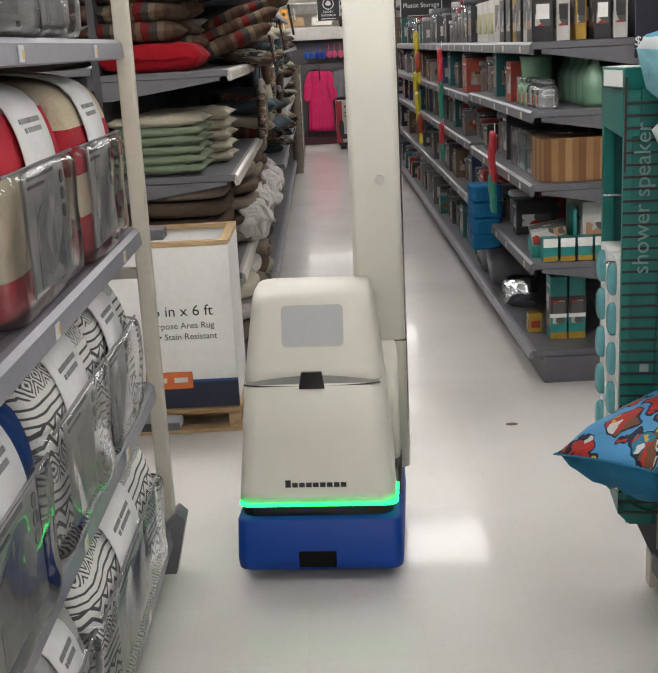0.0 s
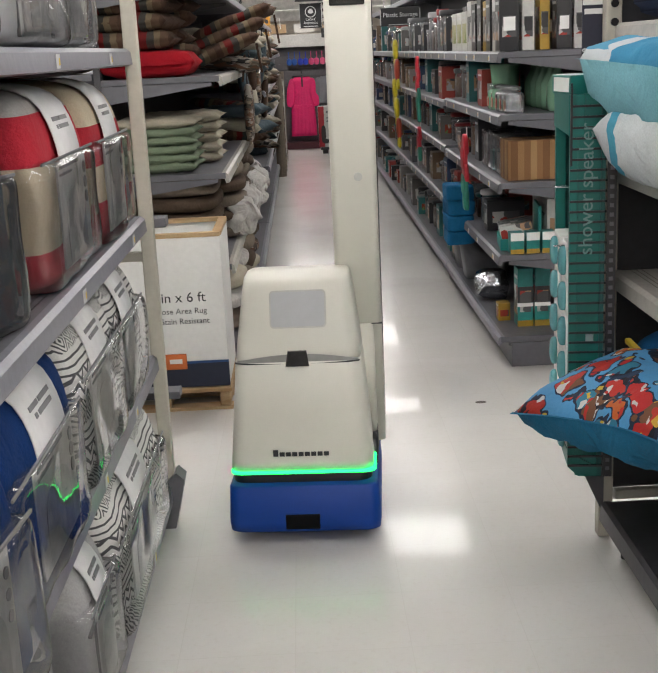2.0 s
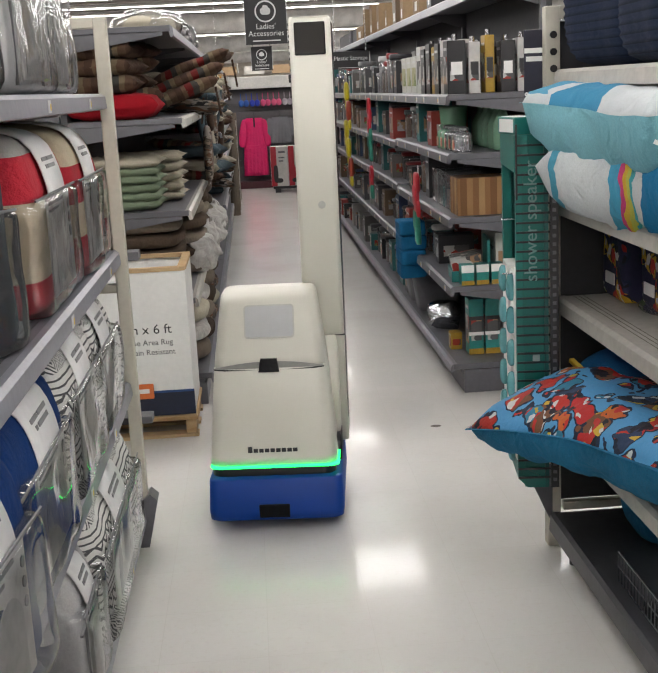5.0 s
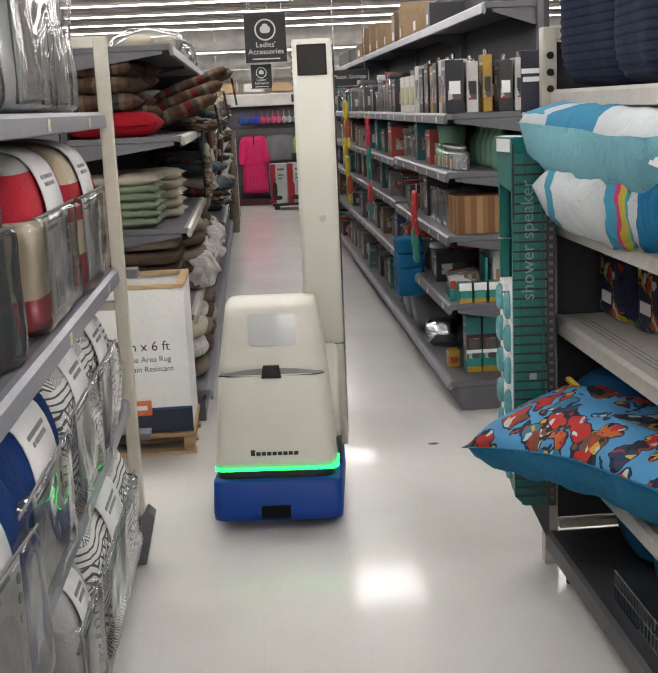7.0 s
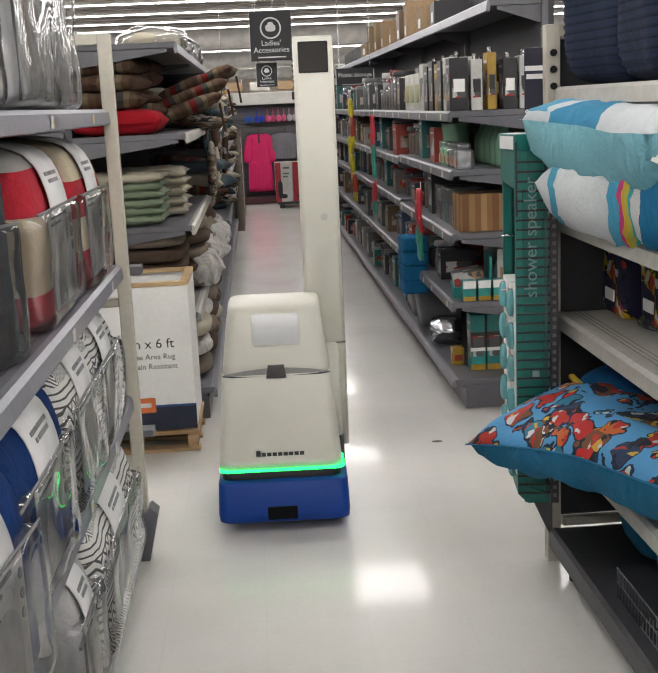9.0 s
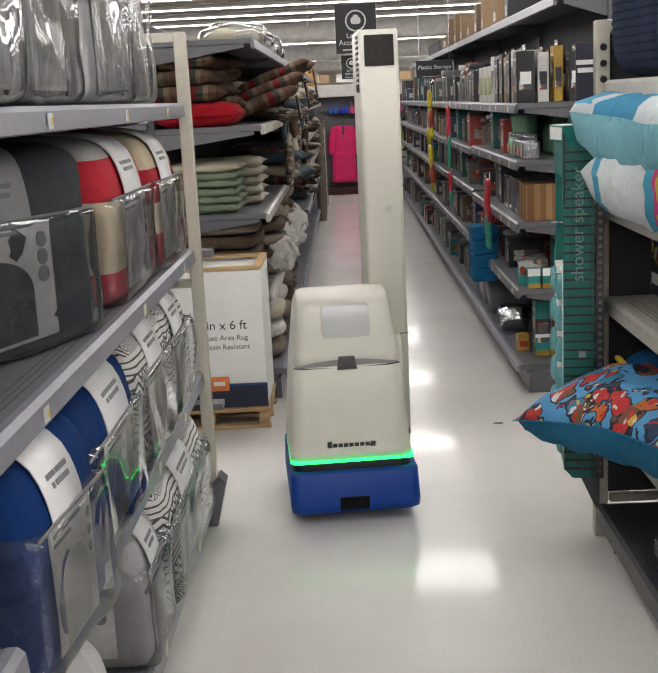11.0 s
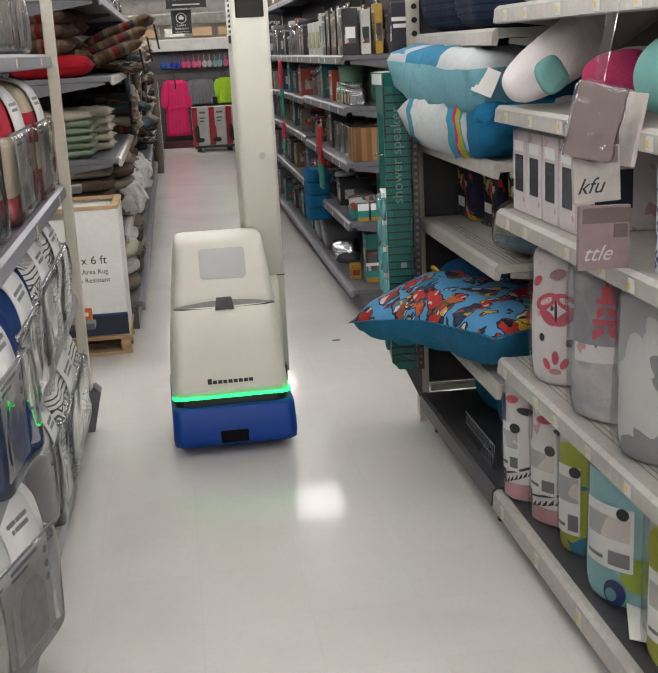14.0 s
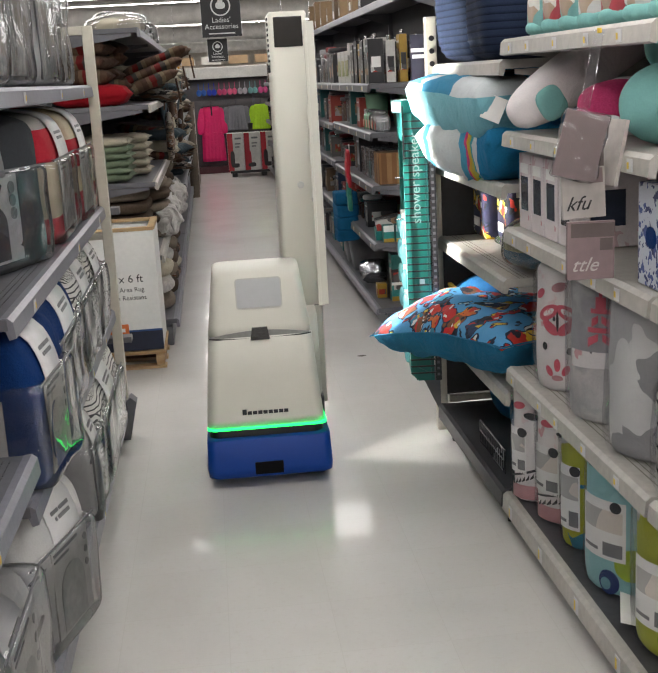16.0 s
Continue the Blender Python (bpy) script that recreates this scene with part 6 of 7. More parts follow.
def carton_at(x, y, z, w, d, h, material, label, pic=M_PHOTO, turn=0.0, group="kitchen cartons"):
    t = thing("carton", label, "box", (x, y, z), turn, group)
    part("carton", box(-d / 2, d / 2, -w / 2, w / 2, 0, h, 0.002), material, t)
    if pic:
        part("picture", box(-d / 2 - 0.0015, -d / 2 + 0.002, -w * 0.38, w * 0.38, h * 0.2, h * 0.7), pic, t)
        part("picture", box(-d * 0.36, d * 0.36, -w / 2 - 0.0015, -w / 2 + 0.002, h * 0.25, h * 0.62), pic, t)
        part("title_band", box(-d / 2 - 0.0016, -d / 2 + 0.002, -w * 0.34, w * 0.30, h * 0.82, h * 0.87), M_PAPER, t)
    return t


def jar_at(x, y, z, r, h, label="clear storage canister with a lid", group="canisters"):
    t = thing("canister", label, "canister", (x, y, z), 0, group)
    part("body", loft([ring(r * k, -r * k, r * k, zz, r * 0.7, 3) for k, zz in ((0.92, 0.0), (1.0, h * 0.06), (1.0, h * 0.8), (0.94, h * 0.86))]), M_GLASS, t, smooth=True)
    part("contents", loft([ring(r * 0.93, -r * 0.93, r * 0.93, zz, r * 0.6, 3) for zz in (0.004, h * 0.72)]), M_CONTENT, t, smooth=True)
    part("lid", loft([ring(r * k, -r * k, r * k, zz, r * 0.75, 3) for k, zz in ((1.03, h * 0.86), (1.05, h * 0.88), (1.05, h * 0.97), (0.98, h))]), M_LID, t, smooth=True)
    return t


# first section, near end, by shelf
Z1, Z2, Z3, Z4, Z5 = KZ[0] + 0.002, KZ[1] + 0.002, KZ[2] + 0.002, KZ[3] + 0.002, 0.152
BLACKPK, WHITEPK, YEL = plain("black_pack_card", (0.025, 0.025, 0.028), 0.3), plain("white_pack_card", (0.6, 0.59, 0.56), 0.4), plain("mustard_pack", (0.42, 0.26, 0.03), 0.4)
for k, (x, y, m2, w, d, h) in enumerate(((0.06, 5.36, BLACKPK, 0.11, 0.09, 0.25), (0.15, 5.38, WHITEPK, 0.11, 0.055, 0.24), (0.23, 5.40, YEL, 0.10, 0.045, 0.27), (0.31, 5.36, BLACKPK, 0.10, 0.07, 0.24), (0.39, 5.38, WHITEPK, 0.10, 0.06, 0.25), (0.10, 5.56, WHITEPK, 0.11, 0.13, 0.26), (0.10, 5.71, BLACKPK, 0.12, 0.14, 0.25), (0.10, 5.87, YEL, 0.10, 0.12, 0.24), (0.11, 6.02, BLACKPK, 0.13, 0.15, 0.26), (0.11, 6.2, BLACKPK, 0.13, 0.15, 0.24), (0.12, 6.38, WHITEPK, 0.14, 0.16, 0.26), (0.28, 5.62, BLACKPK, 0.2, 0.14, 0.22), (0.28, 5.9, BLACKPK, 0.2, 0.14, 0.24))):
    t = carton_at(FX + x, y, Z1, w, d, h, m2, "tall boxed drink dispenser with a printed front")
    part("spout", tube(0.012, 0, 0, h, h + 0.028), M_WIRE, t, "steel pump top")
    part("dark_panel", box(-d * 0.3, d * 0.3, -w / 2 - 0.0022, -w / 2 + 0.002, h * 0.36, h * 0.6), BLACKPK if m2 is not BLACKPK else M_WHITE, t)
for k in range(4):
    carton_at(FX + 0.18, 6.62 + k * 0.22, Z1, 0.20, 0.20, 0.22, WHITEPK, "white carton with a green picture", patched("green_picture_%d" % k, [(0.2, 0.25, 0.05), (0.4, 0.38, 0.2), (0.1, 0.15, 0.05)], 9.0, 0.4, fold=0.0))
for k in range(5):
    t = thing("glass_bottle", "mint green glass bottle on a shelf", "bottle", (FX + 0.30, 5.40 + k * 0.13, Z2), 0, "mint bottles")
    part("body", loft([ring(r, -r, r, zz, r * 0.95, 4) for r, zz in ((0.045, 0), (0.05, 0.02), (0.05, 0.12), (0.02, 0.18), (0.018, 0.215), (0.022, 0.22))]), M_MINTGL, t, smooth=True)
t = thing("drink_pitcher", "mint green glass pitcher", "pitcher", (FX + 0.14, 5.86, Z2), 0)
part("body", loft([ring(r, -r, r, zz, r * 0.95, 4) for r, zz in ((0.055, 0), (0.06, 0.02), (0.075, 0.2), (0.08, 0.215))]), M_MINTGL, t, smooth=True)
part("handle", box(-0.008, 0.008, 0.07, 0.11, 0.05, 0.18, 0.006), M_MINTGL, t)
for k in range(5):
    t = thing("glass_jar", "small clear glass jar with a knob lid", "jar", (FX + 0.09, 5.36 + k * 0.115, Z2), 0, "glass jars")
    part("body", loft([ring(0.045 * q, -0.045 * q, 0.045 * q, zz, 0.03, 3) for q, zz in ((0.95, 0), (1, 0.01), (1, 0.08), (0.8, 0.095))]), M_MINTGL if k > 2 else M_GLASS, t, smooth=True)
    part("lid", puff(0.07, 0.07, 0.03, 2, 0, 6, at=(0, 0, 0.095)), M_GLASS, t, smooth=True)
    part("sticker", box(-0.047, -0.044, -0.02, 0.02, 0.015, 0.06), M_PHOTO, t)
t = thing("wooden_crate", "acacia wood storage box on a shelf", "box", (FX + 0.22, 5.43, Z3), 0)
part("panel", box(-0.165, 0.165, -0.10, -0.088, 0, 0.185, 0.002), M_BAMBOOX, t)
part("panel", box(-0.165, 0.165, 0.088, 0.10, 0, 0.185, 0.002), M_BAMBOOX, t)
part("panel", box(-0.165, -0.153, -0.087, 0.087, 0, 0.185, 0.002), M_BAMBOO, t)
part("panel", box(0.153, 0.165, -0.087, 0.087, 0, 0.185, 0.002), M_BAMBOO, t)
part("lid", box(-0.150, 0.150, -0.085, 0.085, 0.17, 0.183), M_BAMBOO, t)
for k in range(3):
    t = thing("glass_bottle", "dark glass oil bottle on a shelf", "bottle", (FX + 0.34, 5.36 + k * 0.11, Z3 + 0.0), 0, "dark bottles")
    part("body", loft([ring(r, -r, r, zz, r * 0.95, 4) for r, zz in ((0.035, 0), (0.035, 0.15), (0.014, 0.2), (0.014, 0.26))]), M_HEAD, t, smooth=True)
for k in range(3):
    t = thing("glass_tank", "clear glass beverage tank on a shelf", "tank", (FX + 0.16, 5.65 + k * 0.2, Z3), 0, "glass tanks")
    part("tank", box(-0.10, 0.10, -0.08, 0.08, 0, 0.19, 0.01), M_GLASS, t)
    part("contents", box(-0.09, 0.09, -0.07, 0.07, 0.004, 0.10), M_TEALPK if k % 2 else M_PACK, t)
carton_at(FX + 0.30, 5.55, Z4, 0.34, 0.10, 0.24, WHITEPK, "flat white carton with a cooking photo")
t = thing("display_tray", "teal cardboard counter display with small packs", "display", (FX + 0.16, 5.50, Z4), -6)
part("tray", box(-0.12, 0.12, -0.12, 0.12, 0, 0.055, 0.002), M_TEALPK, t)
part("header", box(0.06, 0.075, -0.12, 0.12, 0.055, 0.21, 0.002), M_TEALPK, t)
for j in range(4):
    part("pack", box(-0.10, 0.05, -0.11 + j * 0.055, -0.065 + j * 0.055, 0.01, 0.13, 0.002), M_PHOTO, t, m=pose(0, 0, 0.0, 0, -10))
for k in range(5):
    t = carton_at(FX + 0.09 + 0.075 * k, 5.325, Z4, 0.075, 0.062, 0.10, M_TEALPK, "small teal and white boxed mug", None, group="small boxes")
    part("band", box(-0.032, 0.032, -0.0395, -0.0365, 0.0, 0.022), YEL, t)
    part("white_top", box(-0.0315, 0.0315, -0.0392, -0.036, 0.062, 0.1), M_WHITE, t)
for k in range(2):
    t = carton_at(FX + 0.16 + 0.085 * k, 5.50, Z5, 0.10, 0.075, 0.29, M_TEALPK, "tall teal boxed blender bottle", M_PHOTO, group="tall boxes")
    part("foot_band", box(-0.0385, 0.0385, -0.0515, -0.04, 0.0, 0.03), YEL, t)
    part("stripe", box(-0.0385, 0.0385, -0.0516, -0.04, 0.10, 0.118), M_WHITE, t)
    part("dark_panel", box(-0.0385, 0.0385, -0.0514, -0.04, 0.12, 0.20), BLACKPK, t)
carton_at(FX + 0.08, 5.62, Z5, 0.07, 0.06, 0.09, YEL, "small yellow and red pack", M_PHOTO, group="small boxes")
t = thing("foil_bag", "crumpled silver foil bag on the bottom shelf", "bag", (FX + 0.10, 6.12, Z5), 0)
part("foil", puff(0.18, 0.20, 0.16, 2.4, 0.05, 12, seed=7, freq=13.0), plain("silver_foil", (0.6, 0.62, 0.65), 0.2, 1.0), t, smooth=False)
for k, y in enumerate((6.75, 7.1)):
    t = thing("waste_bin", "grey plastic waste bin with a lid", "bin", (FX + 0.17, y, Z5), 0, "waste bins")
    part("bin", loft([ring(r, -r, r, zz, r * 0.5, 4) for r, zz in ((0.12, 0), (0.15, 0.24))]), plain("grey_plastic_%d" % k, (0.14, 0.14, 0.155), 0.4), t, smooth=True)
    part("lid", loft([ring(r, -r, r, zz, r * 0.5, 4) for r, zz in ((0.155, 0.241), (0.155, 0.255), (0.13, 0.275))]), M_DARK, t, smooth=True)
M_BLUEPK = cloth("bright_blue_towel", (0.012, 0.12, 0.26))
for k in range(4):
    t = thing("folded_towel", "bright blue folded pack hung at a shelf edge", "towel", (FX - 0.015, 6.52, 0.40 + k * 0.085), 0, "blue packs")
    part("towel", puff(0.16, 0.26, 0.09, 8, 0.010, 12, seed=170 + k), M_BLUEPK, t, smooth=True)
# hanging strips of red and green mitts, and yellow gloves
M_MITR, M_MITG = plain("red_silicone", (0.45, 0.015, 0.03), 0.4), plain("green_silicone", (0.02, 0.22, 0.15), 0.4)
M_GLOVE = plain("yellow_rubber", (0.6, 0.5, 0.02), 0.4)
for (y, z0, n) in ((6.05, 0.66, 5), (8.35, 0.98, 6), (8.35, 0.7, 3)):
    t = thing("merchandise_strip", "hanging strip of red and green silicone mitts", "strip", (FX - 0.03, y, z0), 0, "merchandise strips")
    part("strip", box(-0.001, 0.001, -0.012, 0.012, 0.0, n * 0.075 + 0.06), M_WHITE, t)
    for k in range(n):
        part("mitt", puff(0.03, 0.11, 0.115, 4.5, 0.012, 8, at=(-0.012, 0.012 * (k % 2), k * 0.07), seed=k), M_MITR if k >= n // 2 else M_MITG, t, smooth=True, m=pose(0, 0, 0, 0, 0, 0))
for k in range(5):
    t = thing("rubber_gloves", "pair of yellow rubber gloves hung on a strip", "gloves", (FX - 0.03, 10.2 + 0.16 * (k % 3), 0.72 + 0.17 * k), 0, "rubber gloves")
    part("cuff", puff(0.05, 0.13, 0.18, 3, 0.008, 6, seed=k), M_GLOVE if k % 3 else plain("red_rubber_%d" % k, (0.4, 0.05, 0.02), 0.4), t, smooth=True)
    for j in range(3):
        part("finger", puff(0.03, 0.035, 0.10, 2.4, 0.003, 5, at=(0, -0.045 + j * 0.045, -0.08), seed=j), M_GLOVE, t, smooth=True)
# the rest of the run
r3 = random.Random(11)
KIND = 0
M_PHOTO2 = patched("cookware_photo_print", [(0.12, 0.12, 0.13), (0.35, 0.34, 0.33), (0.05, 0.05, 0.055), (0.3, 0.2, 0.12)], 22.0, 0.35, fold=0.0)
M_PHOTO3 = patched("food_photo_print", [(0.4, 0.22, 0.1), (0.15, 0.22, 0.08), (0.45, 0.42, 0.38), (0.3, 0.05, 0.03)], 26.0, 0.35, fold=0.0)
PICS = (M_PHOTO, M_PHOTO2, M_PHOTO3, M_PHOTO2)
for i, (y0, y1) in enumerate(SECT):
    for k in range(5):
        zb = (Z1, Z2 - (0.02 if i else 0), Z3 + (0.015 if i else 0), Z4 + (0.02 if i else 0), Z5)[k]
        y = (y0 + 0.06) if i else (7.65, 6.02, 6.3, 6.0, 7.45)[k]
        if i == 0 and k == 0:
            y = 7.5
        while y < y1 - 0.16:
            w = r3.uniform(0.10, 0.20)
            h = r3.uniform(0.12, 0.24) * (1 if k != 0 else 1.2)
            if r3.random() < 0.62:
                jar_at(FX + 0.09 + w * 0.4, y + w / 2, zb, w * 0.40, h)
                if r3.random() < 0.5:
                    carton_at(FX + 0.33, y + w / 2, zb, w * 0.9, 0.14, h * 1.05, M_PACK, "printed kitchenware carton on a shelf", PICS[KIND % 4])
                    KIND += 1
            else:
                carton_at(FX + 0.15 + r3.uniform(-0.03, 0.03), y + w / 2, zb, w, 0.2, h, M_PACK, "printed kitchenware carton on a shelf", PICS[KIND % 4])
                KIND += 1
            y += w + r3.uniform(0.012, 0.05) + (0.05 if i > 3 else 0)
# cartons on the top shelf
for k in range(9):
    y = 7.2 + k * 0.55 + r3.uniform(-0.1, 0.1)
    t = carton_at(1.02, y, 1.987, r3.uniform(0.25, 0.42), 0.22, r3.uniform(0.12, 0.28), M_CORRU if k not in (0, 3) else M_PACK, "brown corrugated overstock carton on a top shelf", None, r3.uniform(-8, 8), "overstock cartons")
    part("label", box(-0.112, -0.1095, -0.05, 0.05, 0.03, 0.09), M_WHITE, t)

# ---- clothes wall at the end of the aisle ----
YB = 18.25
cw = thing("clothes_wall", "grey slatted clothing wall with a white header", "display wall", (0, YB, 0))
M_SLAT = plain("grey_slatwall", (0.13, 0.12, 0.125), 0.6)
part("panel", box(-4.0, 4.0, 0.12, 0.16, 0.0, 1.6), M_SLAT, cw)
for k in range(13):
    part("slat", box(-4.0, 4.0, 0.095, 0.12, 0.14 + k * 0.11, 0.225 + k * 0.11), M_SLAT, cw)
part("header", box(-4.0, 4.0, -0.1, 0.16, 1.58, 1.77, 0.01), plain("white_header", (0.7, 0.68, 0.64), 0.6), cw)
part("plinth", box(-4.0, 4.0, -0.15, 0.16, 0.0, 0.11, 0.01), plain("dark_red_plinth", (0.10, 0.02, 0.03), 0.5), cw, "dark red plinth")
for x in (-0.62, 0.55, -1.9, 1.9):
    part("upright", box(x - 0.02, x + 0.02, 0.05, 0.094, 0.0, 1.58), M_SHELF, cw)


def garment(x, top, length, w, material, label, robe=False):
    t = thing("garment", label, "clothing", (x, YB - 0.06, top), 0, "hanging garments")
    bm = bmesh.new()
    n, rows = 18, 12
    grid = []
    for j in range(rows + 1):
        f = j / rows
        half = w * (0.26 + 0.10 * min(1, f * 6)) if f < 0.12 else w * (0.34 - 0.07 * math.sin(min(1, f * 1.9) * math.pi) * (1 if robe else 0.2) + 0.07 * f)
        row = []
        for i in range(n + 1):
            u = -1 + 2 * i / n
            row.append(bm.verts.new((u * half, -0.05 * (1 - u * u) ** 0.5 - 0.012 * math.sin(i * 2.3 + j * 0.2) * f, -f * length)))
        grid.append(row)
    for j in range(rows):
        for i in range(n):
            bm.faces.new((grid[j][i], grid[j][i + 1], grid[j + 1][i + 1], grid[j + 1][i]))
    g = bmesh.ops.extrude_face_region(bm, geom=bm.faces[:])["geom"]
    for v in g:
        if isinstance(v, bmesh.types.BMVert):
            v.co.y += 0.03
    bmesh.ops.recalc_face_normals(bm, faces=bm.faces[:])
    part("body", bm, material, t, smooth=True)
    for s in (-1, 1):
        bm = puff(0.13, 0.05, length * (0.48 if robe else 0.7), 3, 0.008, 8, seed=int(x * 10) + s)
        part("sleeve", bm, material, t, smooth=True, m=pose(s * w * 0.43, 0, -length * (0.50 if robe else 0.74), 0, s * -9))
    if robe:
        part("belt", box(-w * 0.29, w * 0.29, -0.062, -0.05, -length * 0.52, -length * 0.47, 0.004), material, t)
        part("neck", box(-0.012, 0.012, -0.058, -0.05, -length * 0.16, 0.0), M_DARK, t, m=pose(0, 0, 0, 0, 0, 0))
    part("hanger", tube(0.006, 0, -0.02, 0.0, 0.09), M_WIRE, t)
    return t


M_ROBE = plain("hot_pink_satin", (0.85, 0.012, 0.16), 0.45, wear=0.15, fold=0.4)
garment(-0.185, 1.12, 0.92, 0.50, M_ROBE, "hot pink satin robe on a hanger", True)
garment(0.235, 1.12, 0.42, 0.46, cloth("grey_marl_knit", (0.26, 0.26, 0.28)), "grey knit top on a hanger")
garment(0.66, 1.12, 0.42, 0.40, plain("neon_yellow_knit", (0.45, 0.75, 0.03), 0.8), "neon yellow top on a hanger")
garment(0.95, 1.25, 0.6, 0.4, cloth("black_knit", (0.02, 0.02, 0.022)), "black top on a hanger")
garment(1.35, 1.12, 0.5, 0.44, cloth("teal_knit", (0.05, 0.25, 0.28)), "teal top on a hanger")
COL = [(0.03, 0.12, 0.45), (0.02, 0.05, 0.5), (0.75, 0.08, 0.22), (0.8, 0.12, 0.25), (0.5, 0.45, 0.5), (0.2, 0.45, 0.45), (0.75, 0.1, 0.3)]
for k, c in enumerate(COL):
    t = thing("bra", "small bright garment hung in a row", "clothing", (-0.33 + k * 0.175, YB - 0.03, 1.30), 0, "small hanging garments")
    mm = plain("bright_knit_%d" % k, c, 0.7)
    for s in (-1, 1):
        part("cup", puff(0.085, 0.06, 0.11, 2.2, 0.003, 8), mm, t, smooth=True, m=pose(s * 0.04, 0, 0))
        part("strap", box(-0.006, 0.006, -0.005, 0.005, 0.0, 0.12), mm, t, m=pose(s * 0.045, 0, 0.09))
# boxed boots on a low dolly
M_REDBOX = plain("red_box_card", (0.42, 0.015, 0.03), 0.4)
dl = thing("dolly", "low black display dolly", "dolly", (0.5, 17.3, 0.0))
part("deck", box(-0.45, 0.75, -0.25, 0.25, 0.06, 0.10, 0.005), M_DARK, dl)
for x in (-0.38, 0.1, 0.65):
    part("foot", box(x - 0.04, x + 0.04, -0.2, 0.2, 0.0, 0.06), M_DARK, dl)
for k in range(4):
    t = thing("boot_box", "white and red tall box printed with a boot", "box", (0.16 + k * 0.27, 17.2, 0.101), 0, "boot boxes")
    part("carton", box(-0.13, 0.13, -0.12, 0.12, 0, 0.60, 0.004), WHITEPK, t)
    part("red_panel", box(-0.131, -0.045, -0.122, -0.119, 0.0, 0.60), M_REDBOX, t)
    part("boot_picture", puff(0.07, 0.006, 0.26, 3, 0, 5, at=(-0.06, -0.122, 0.06)), M_REDBOX if k % 2 else M_DARK, t)
    part("boot_toe", puff(0.13, 0.006, 0.07, 3, 0, 5, at=(-0.02, -0.1225, 0.05)), M_DARK, t)
    bars([(-0.01, 0.08, 0.42, 0.44), (-0.01, 0.06, 0.37, 0.39), (-0.01, 0.09, 0.50, 0.53)], t, M_SHELF, pose(0, -0.1215, 0))

# ---- signs ----
M_SIGN = plain("black_sign_board", (0.018, 0.018, 0.02), 0.5)
M_SIGNW = plain("white_sign_print", (0.8, 0.8, 0.8), 0.6)


def hanging_sign(x, y, z, w, h, words, label, icon=True, sub=True):
    t = thing("hanging_sign", label, "sign", (x, y, z), 0, "hanging signs")
    part("board", box(-w / 2, w / 2, -0.01, 0.01, 0, h, 0.004), M_SIGN, t)
    for s in (-1, 1):
        part("edge", box(s * w * 0.497 - 0.004, s * w * 0.497 + 0.004, -0.012, -0.008, 0.01, h - 0.01), M_SIGNW, t)
        part("cord", box(s * w * 0.4 - 0.004, s * w * 0.4 + 0.004, -0.004, 0.004, h, ROOF - z + 0.02), M_WIRE, t)
    if icon:
        bm = bmesh.new()
        n = 40
        for k in range(n):
            a0, a1 = 2 * math.pi * k / n, 2 * math.pi * (k + 1) / n
            vs = [bm.verts.new((r * math.cos(a), -0.0125, h * 0.66 + r * math.sin(a))) for r, a in ((w * 0.25, a0), (w * 0.25, a1), (w * 0.215, a1), (w * 0.215, a0))]
            bm.faces.new(vs)
        part("icon_ring", bm, M_SIGNW, t)
        part("icon", puff(w * 0.24, 0.003, h * 0.15, 3, 0, 5, at=(0, -0.0125, h * 0.59)), M_SIGNW, t)
        part("icon_flap", puff(w * 0.13, 0.003, h * 0.06, 3, 0, 5, at=(0, -0.0125, h * 0.72)), M_SIGNW, t)
    lines = words.split("\n")
    for k, line in enumerate(lines):
        written(line, w * (0.175 if icon else 0.15), t, pose(0, -0.0125, h * ((0.31 - 0.14 * k) if icon else 0.5), 90), M_SIGNW)
    if sub:
        bars([(-w * 0.33, w * 0.33, h * 0.06, h * 0.085)], t, M_SIGNW, pose(0, -0.012, 0))
    return t


hanging_sign(0.09, 17.85, 2.245, 0.66, 0.75, "Ladies'\nAccessories", "black hanging sign reading Ladies' Accessories")
hanging_sign(0.0, 18.1, 1.855, 0.34, 0.37, "Ladies'\nIntimates", "smaller black hanging sign with a round icon")
hanging_sign(0.72, 10.6, 1.70, 0.36, 0.16, "Plastic Storage", "black hanging sign reading Plastic Storage", False)
t = thing("pennant", "tall orange banner hung over a far aisle", "banner", (-1.0, 30.0, 1.72), 0)
part("cloth", box(-0.09, 0.09, -0.01, 0.01, 0, 0.70, 0.003), plain("orange_banner", (0.55, 0.25, 0.02), 0.7), t)
part("mark", puff(0.09, 0.006, 0.10, 3, 0, 5, at=(0, -0.012, 0.52)), M_INK, t)
part("mark", box(-0.05, 0.05, -0.014, -0.009, 0.08, 0.22), M_INK, t)
part("cord", box(-0.004, 0.004, -0.004, 0.004, 0.70, ROOF - 1.70), M_WIRE, t)
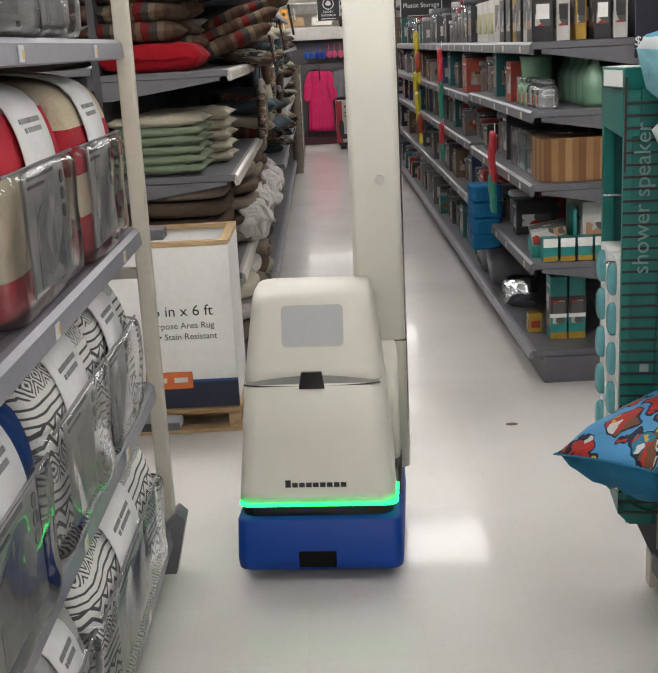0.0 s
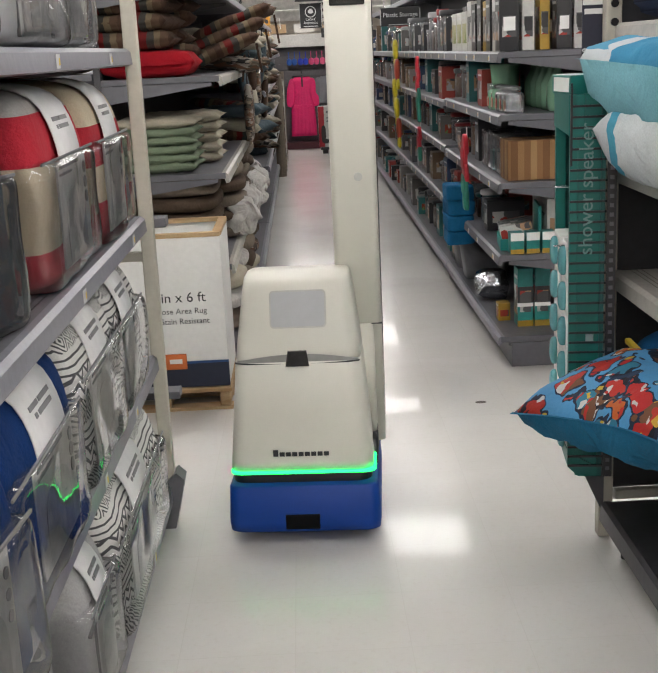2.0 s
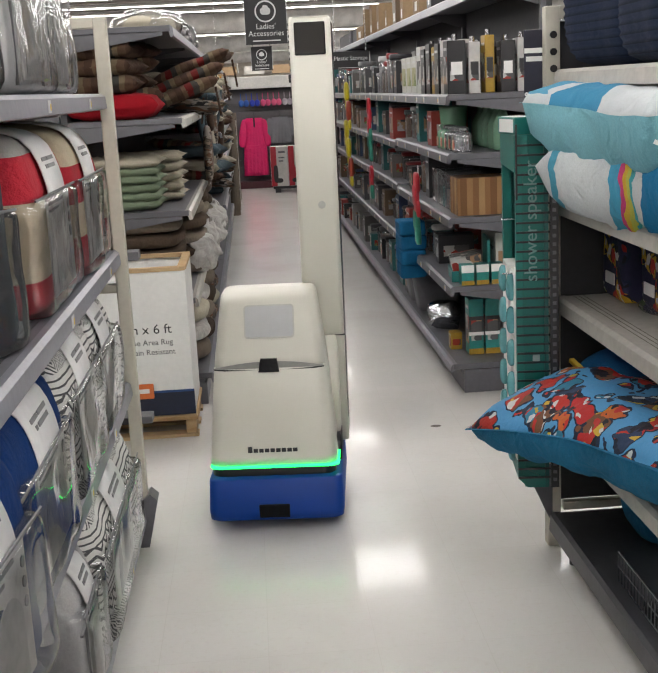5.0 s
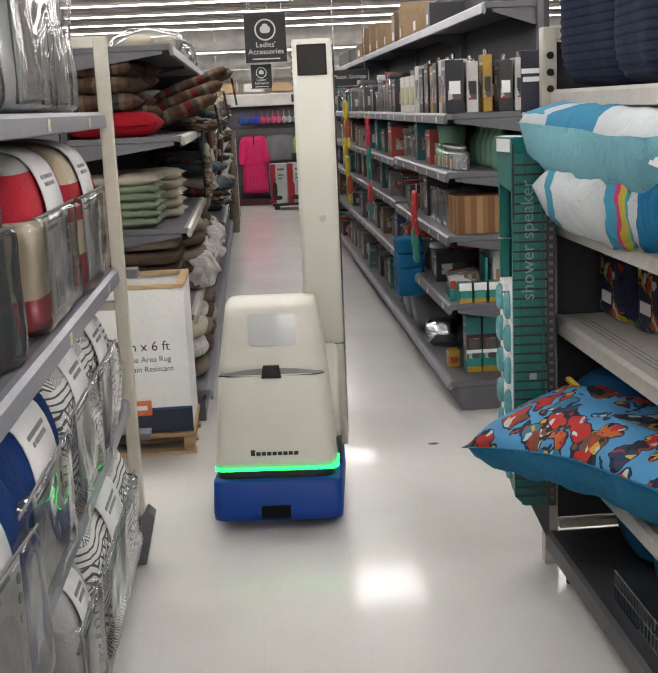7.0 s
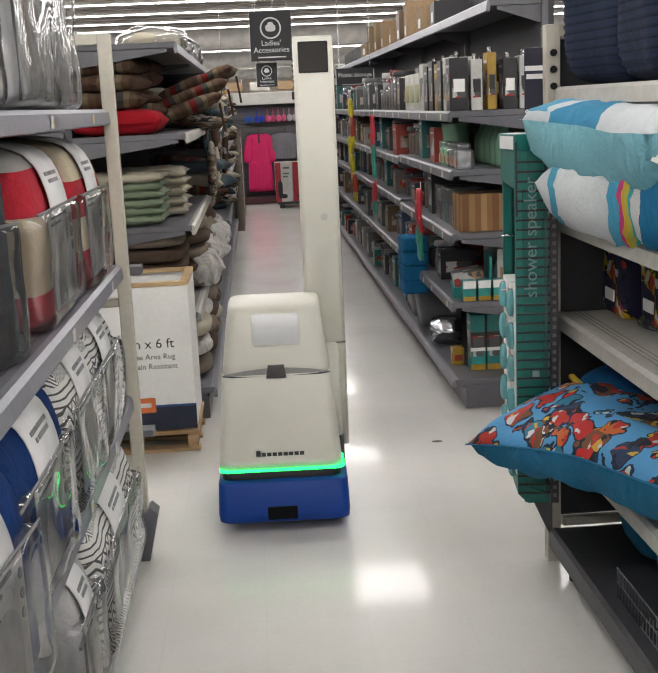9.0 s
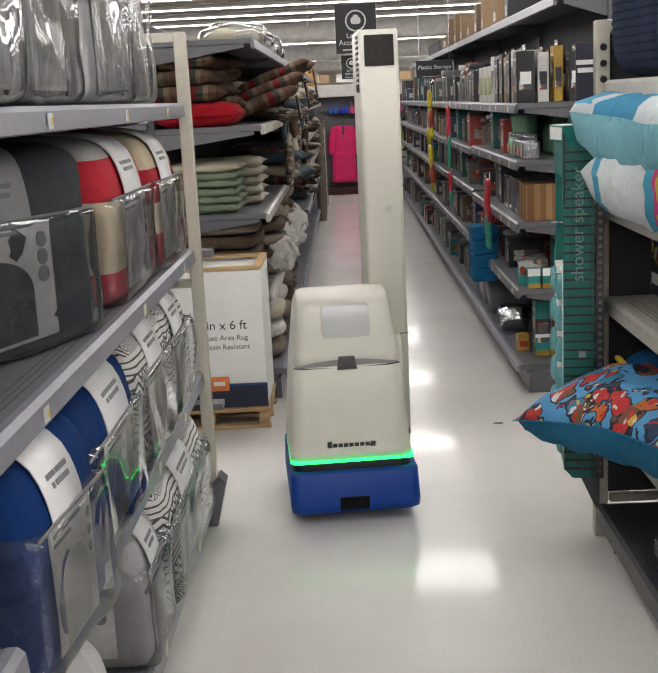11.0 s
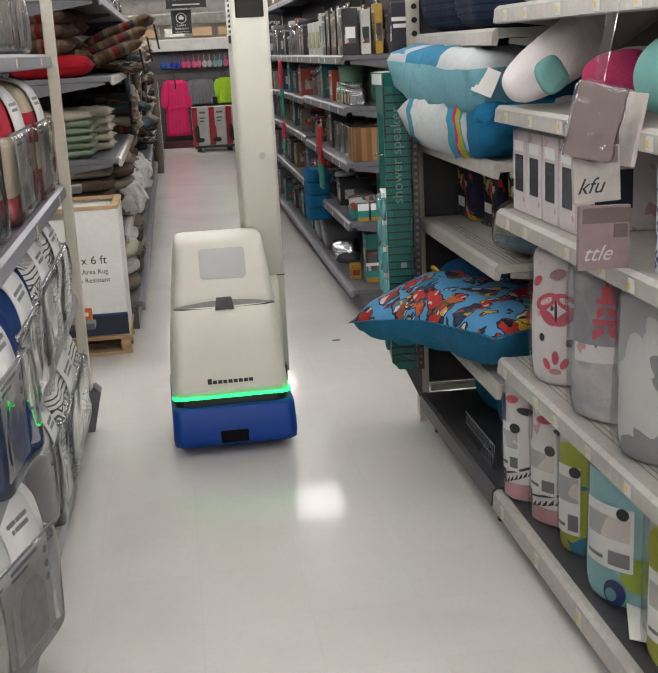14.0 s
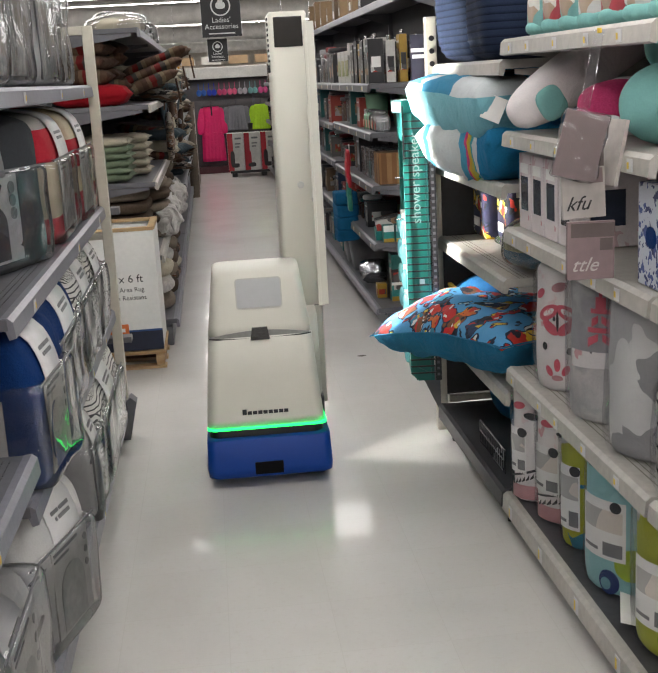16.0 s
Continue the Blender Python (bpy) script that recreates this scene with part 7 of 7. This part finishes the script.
# racks far behind the clothes wall
for k in range(9):
    t = thing("far_shelving", "far shelving run with mixed goods on top", "shelving", (-16 + k * 4.0, 26 + 3 * (k % 3), 0), 0, "far shelving")
    part("body", box(-1.9, 1.9, -0.4, 0.4, 0, 1.85 + 0.1 * (k % 2)), M_CORRU if k % 2 else M_CSHELF, t)
    for j in range(5):
        part("carton", box(-1.7 + j * 0.7, -1.2 + j * 0.7, -0.3, 0.3, 1.96, 2.05 + 0.12 * ((j * 3 + k) % 3)), M_CORRU if (j + k) % 3 else M_CSHELF, t)
# shelving runs on both sides close the view into the neighbouring aisles
for nm, x in (("shelving_run", -3.2), ("shelving_run", 3.0)):
    t = thing(nm, "tall grey shelving run in the next aisle", "shelving", (x, 8.0, 0), 0, "neighbouring shelving")
    part("back_panel", box(-0.02, 0.02, -12, 12, 0, 2.1), M_SHELF, t)
    for z in (0.15, 0.6, 1.05, 1.5, 2.0):
        part("shelf", box(-0.4, 0.4, -12, 12, z - 0.03, z), M_LIP, t)

st = tagged(new("stain", mesh_of("stain", puff(0.05, 0.035, 0.0016, 2.0, 0.0, 6, at=(0.5, 4.75, 0.0003)), plain("dried_dirt", (0.10, 0.085, 0.07), 0.8))), "small dark dried stain on the floor", "stain", kind="structure")


def motions():
    rows = [(0, -0.273, 3.508, -5.0), (0.5, -0.274, 3.46, -5.0), (1, -0.278, 3.413, -4.7), (1.5, -0.277, 3.421, -4.5), (2, -0.275, 3.441, -4.3), (2.5, -0.27, 3.478, -4.3), (3, -0.267, 3.521, -5.0), (3.5, -0.271, 3.56, -5.3), (6, -0.244, 3.763, -6.0), (6.5, -0.24, 3.804, -6.0), (7, -0.237, 3.84, -5.9), (7.5, -0.232, 3.872, -5.9), (8, -0.233, 3.861, -5.8), (10.5, -0.206, 3.651, 5.0), (11, -0.193, 3.597, 5.2), (11.5, -0.18, 3.538, 5.8), (12, -0.167, 3.477, 5.7), (12.5, -0.154, 3.421, 5.3), (13, -0.145, 3.342, 4.1), (13.5, -0.138, 3.26, 2.5), (14, -0.133, 3.182, 1.1), (14.5, -0.13, 3.103, 0.3), (15, -0.127, 3.025, -0.1), (15.5, -0.121, 2.947, -0.5), (16, -0.119, 2.877, -0.8)]
    walk(robot, [(t, pose(x, y, 0.03, 0, 0, a)) for t, x, y, a in rows])
    # kept inside the closed mast until 14.3 s so its glow stays hidden
    walk(scan, [(t, pose(x, y, 0)) for t, x, y in ((0, 0.21, 0.36), (14.2, 0.21, 0.36), (14.3, 0.21, 0.355), (14.5, 0.257, 0.23), (16, 0.257, 0.23))])


motions()
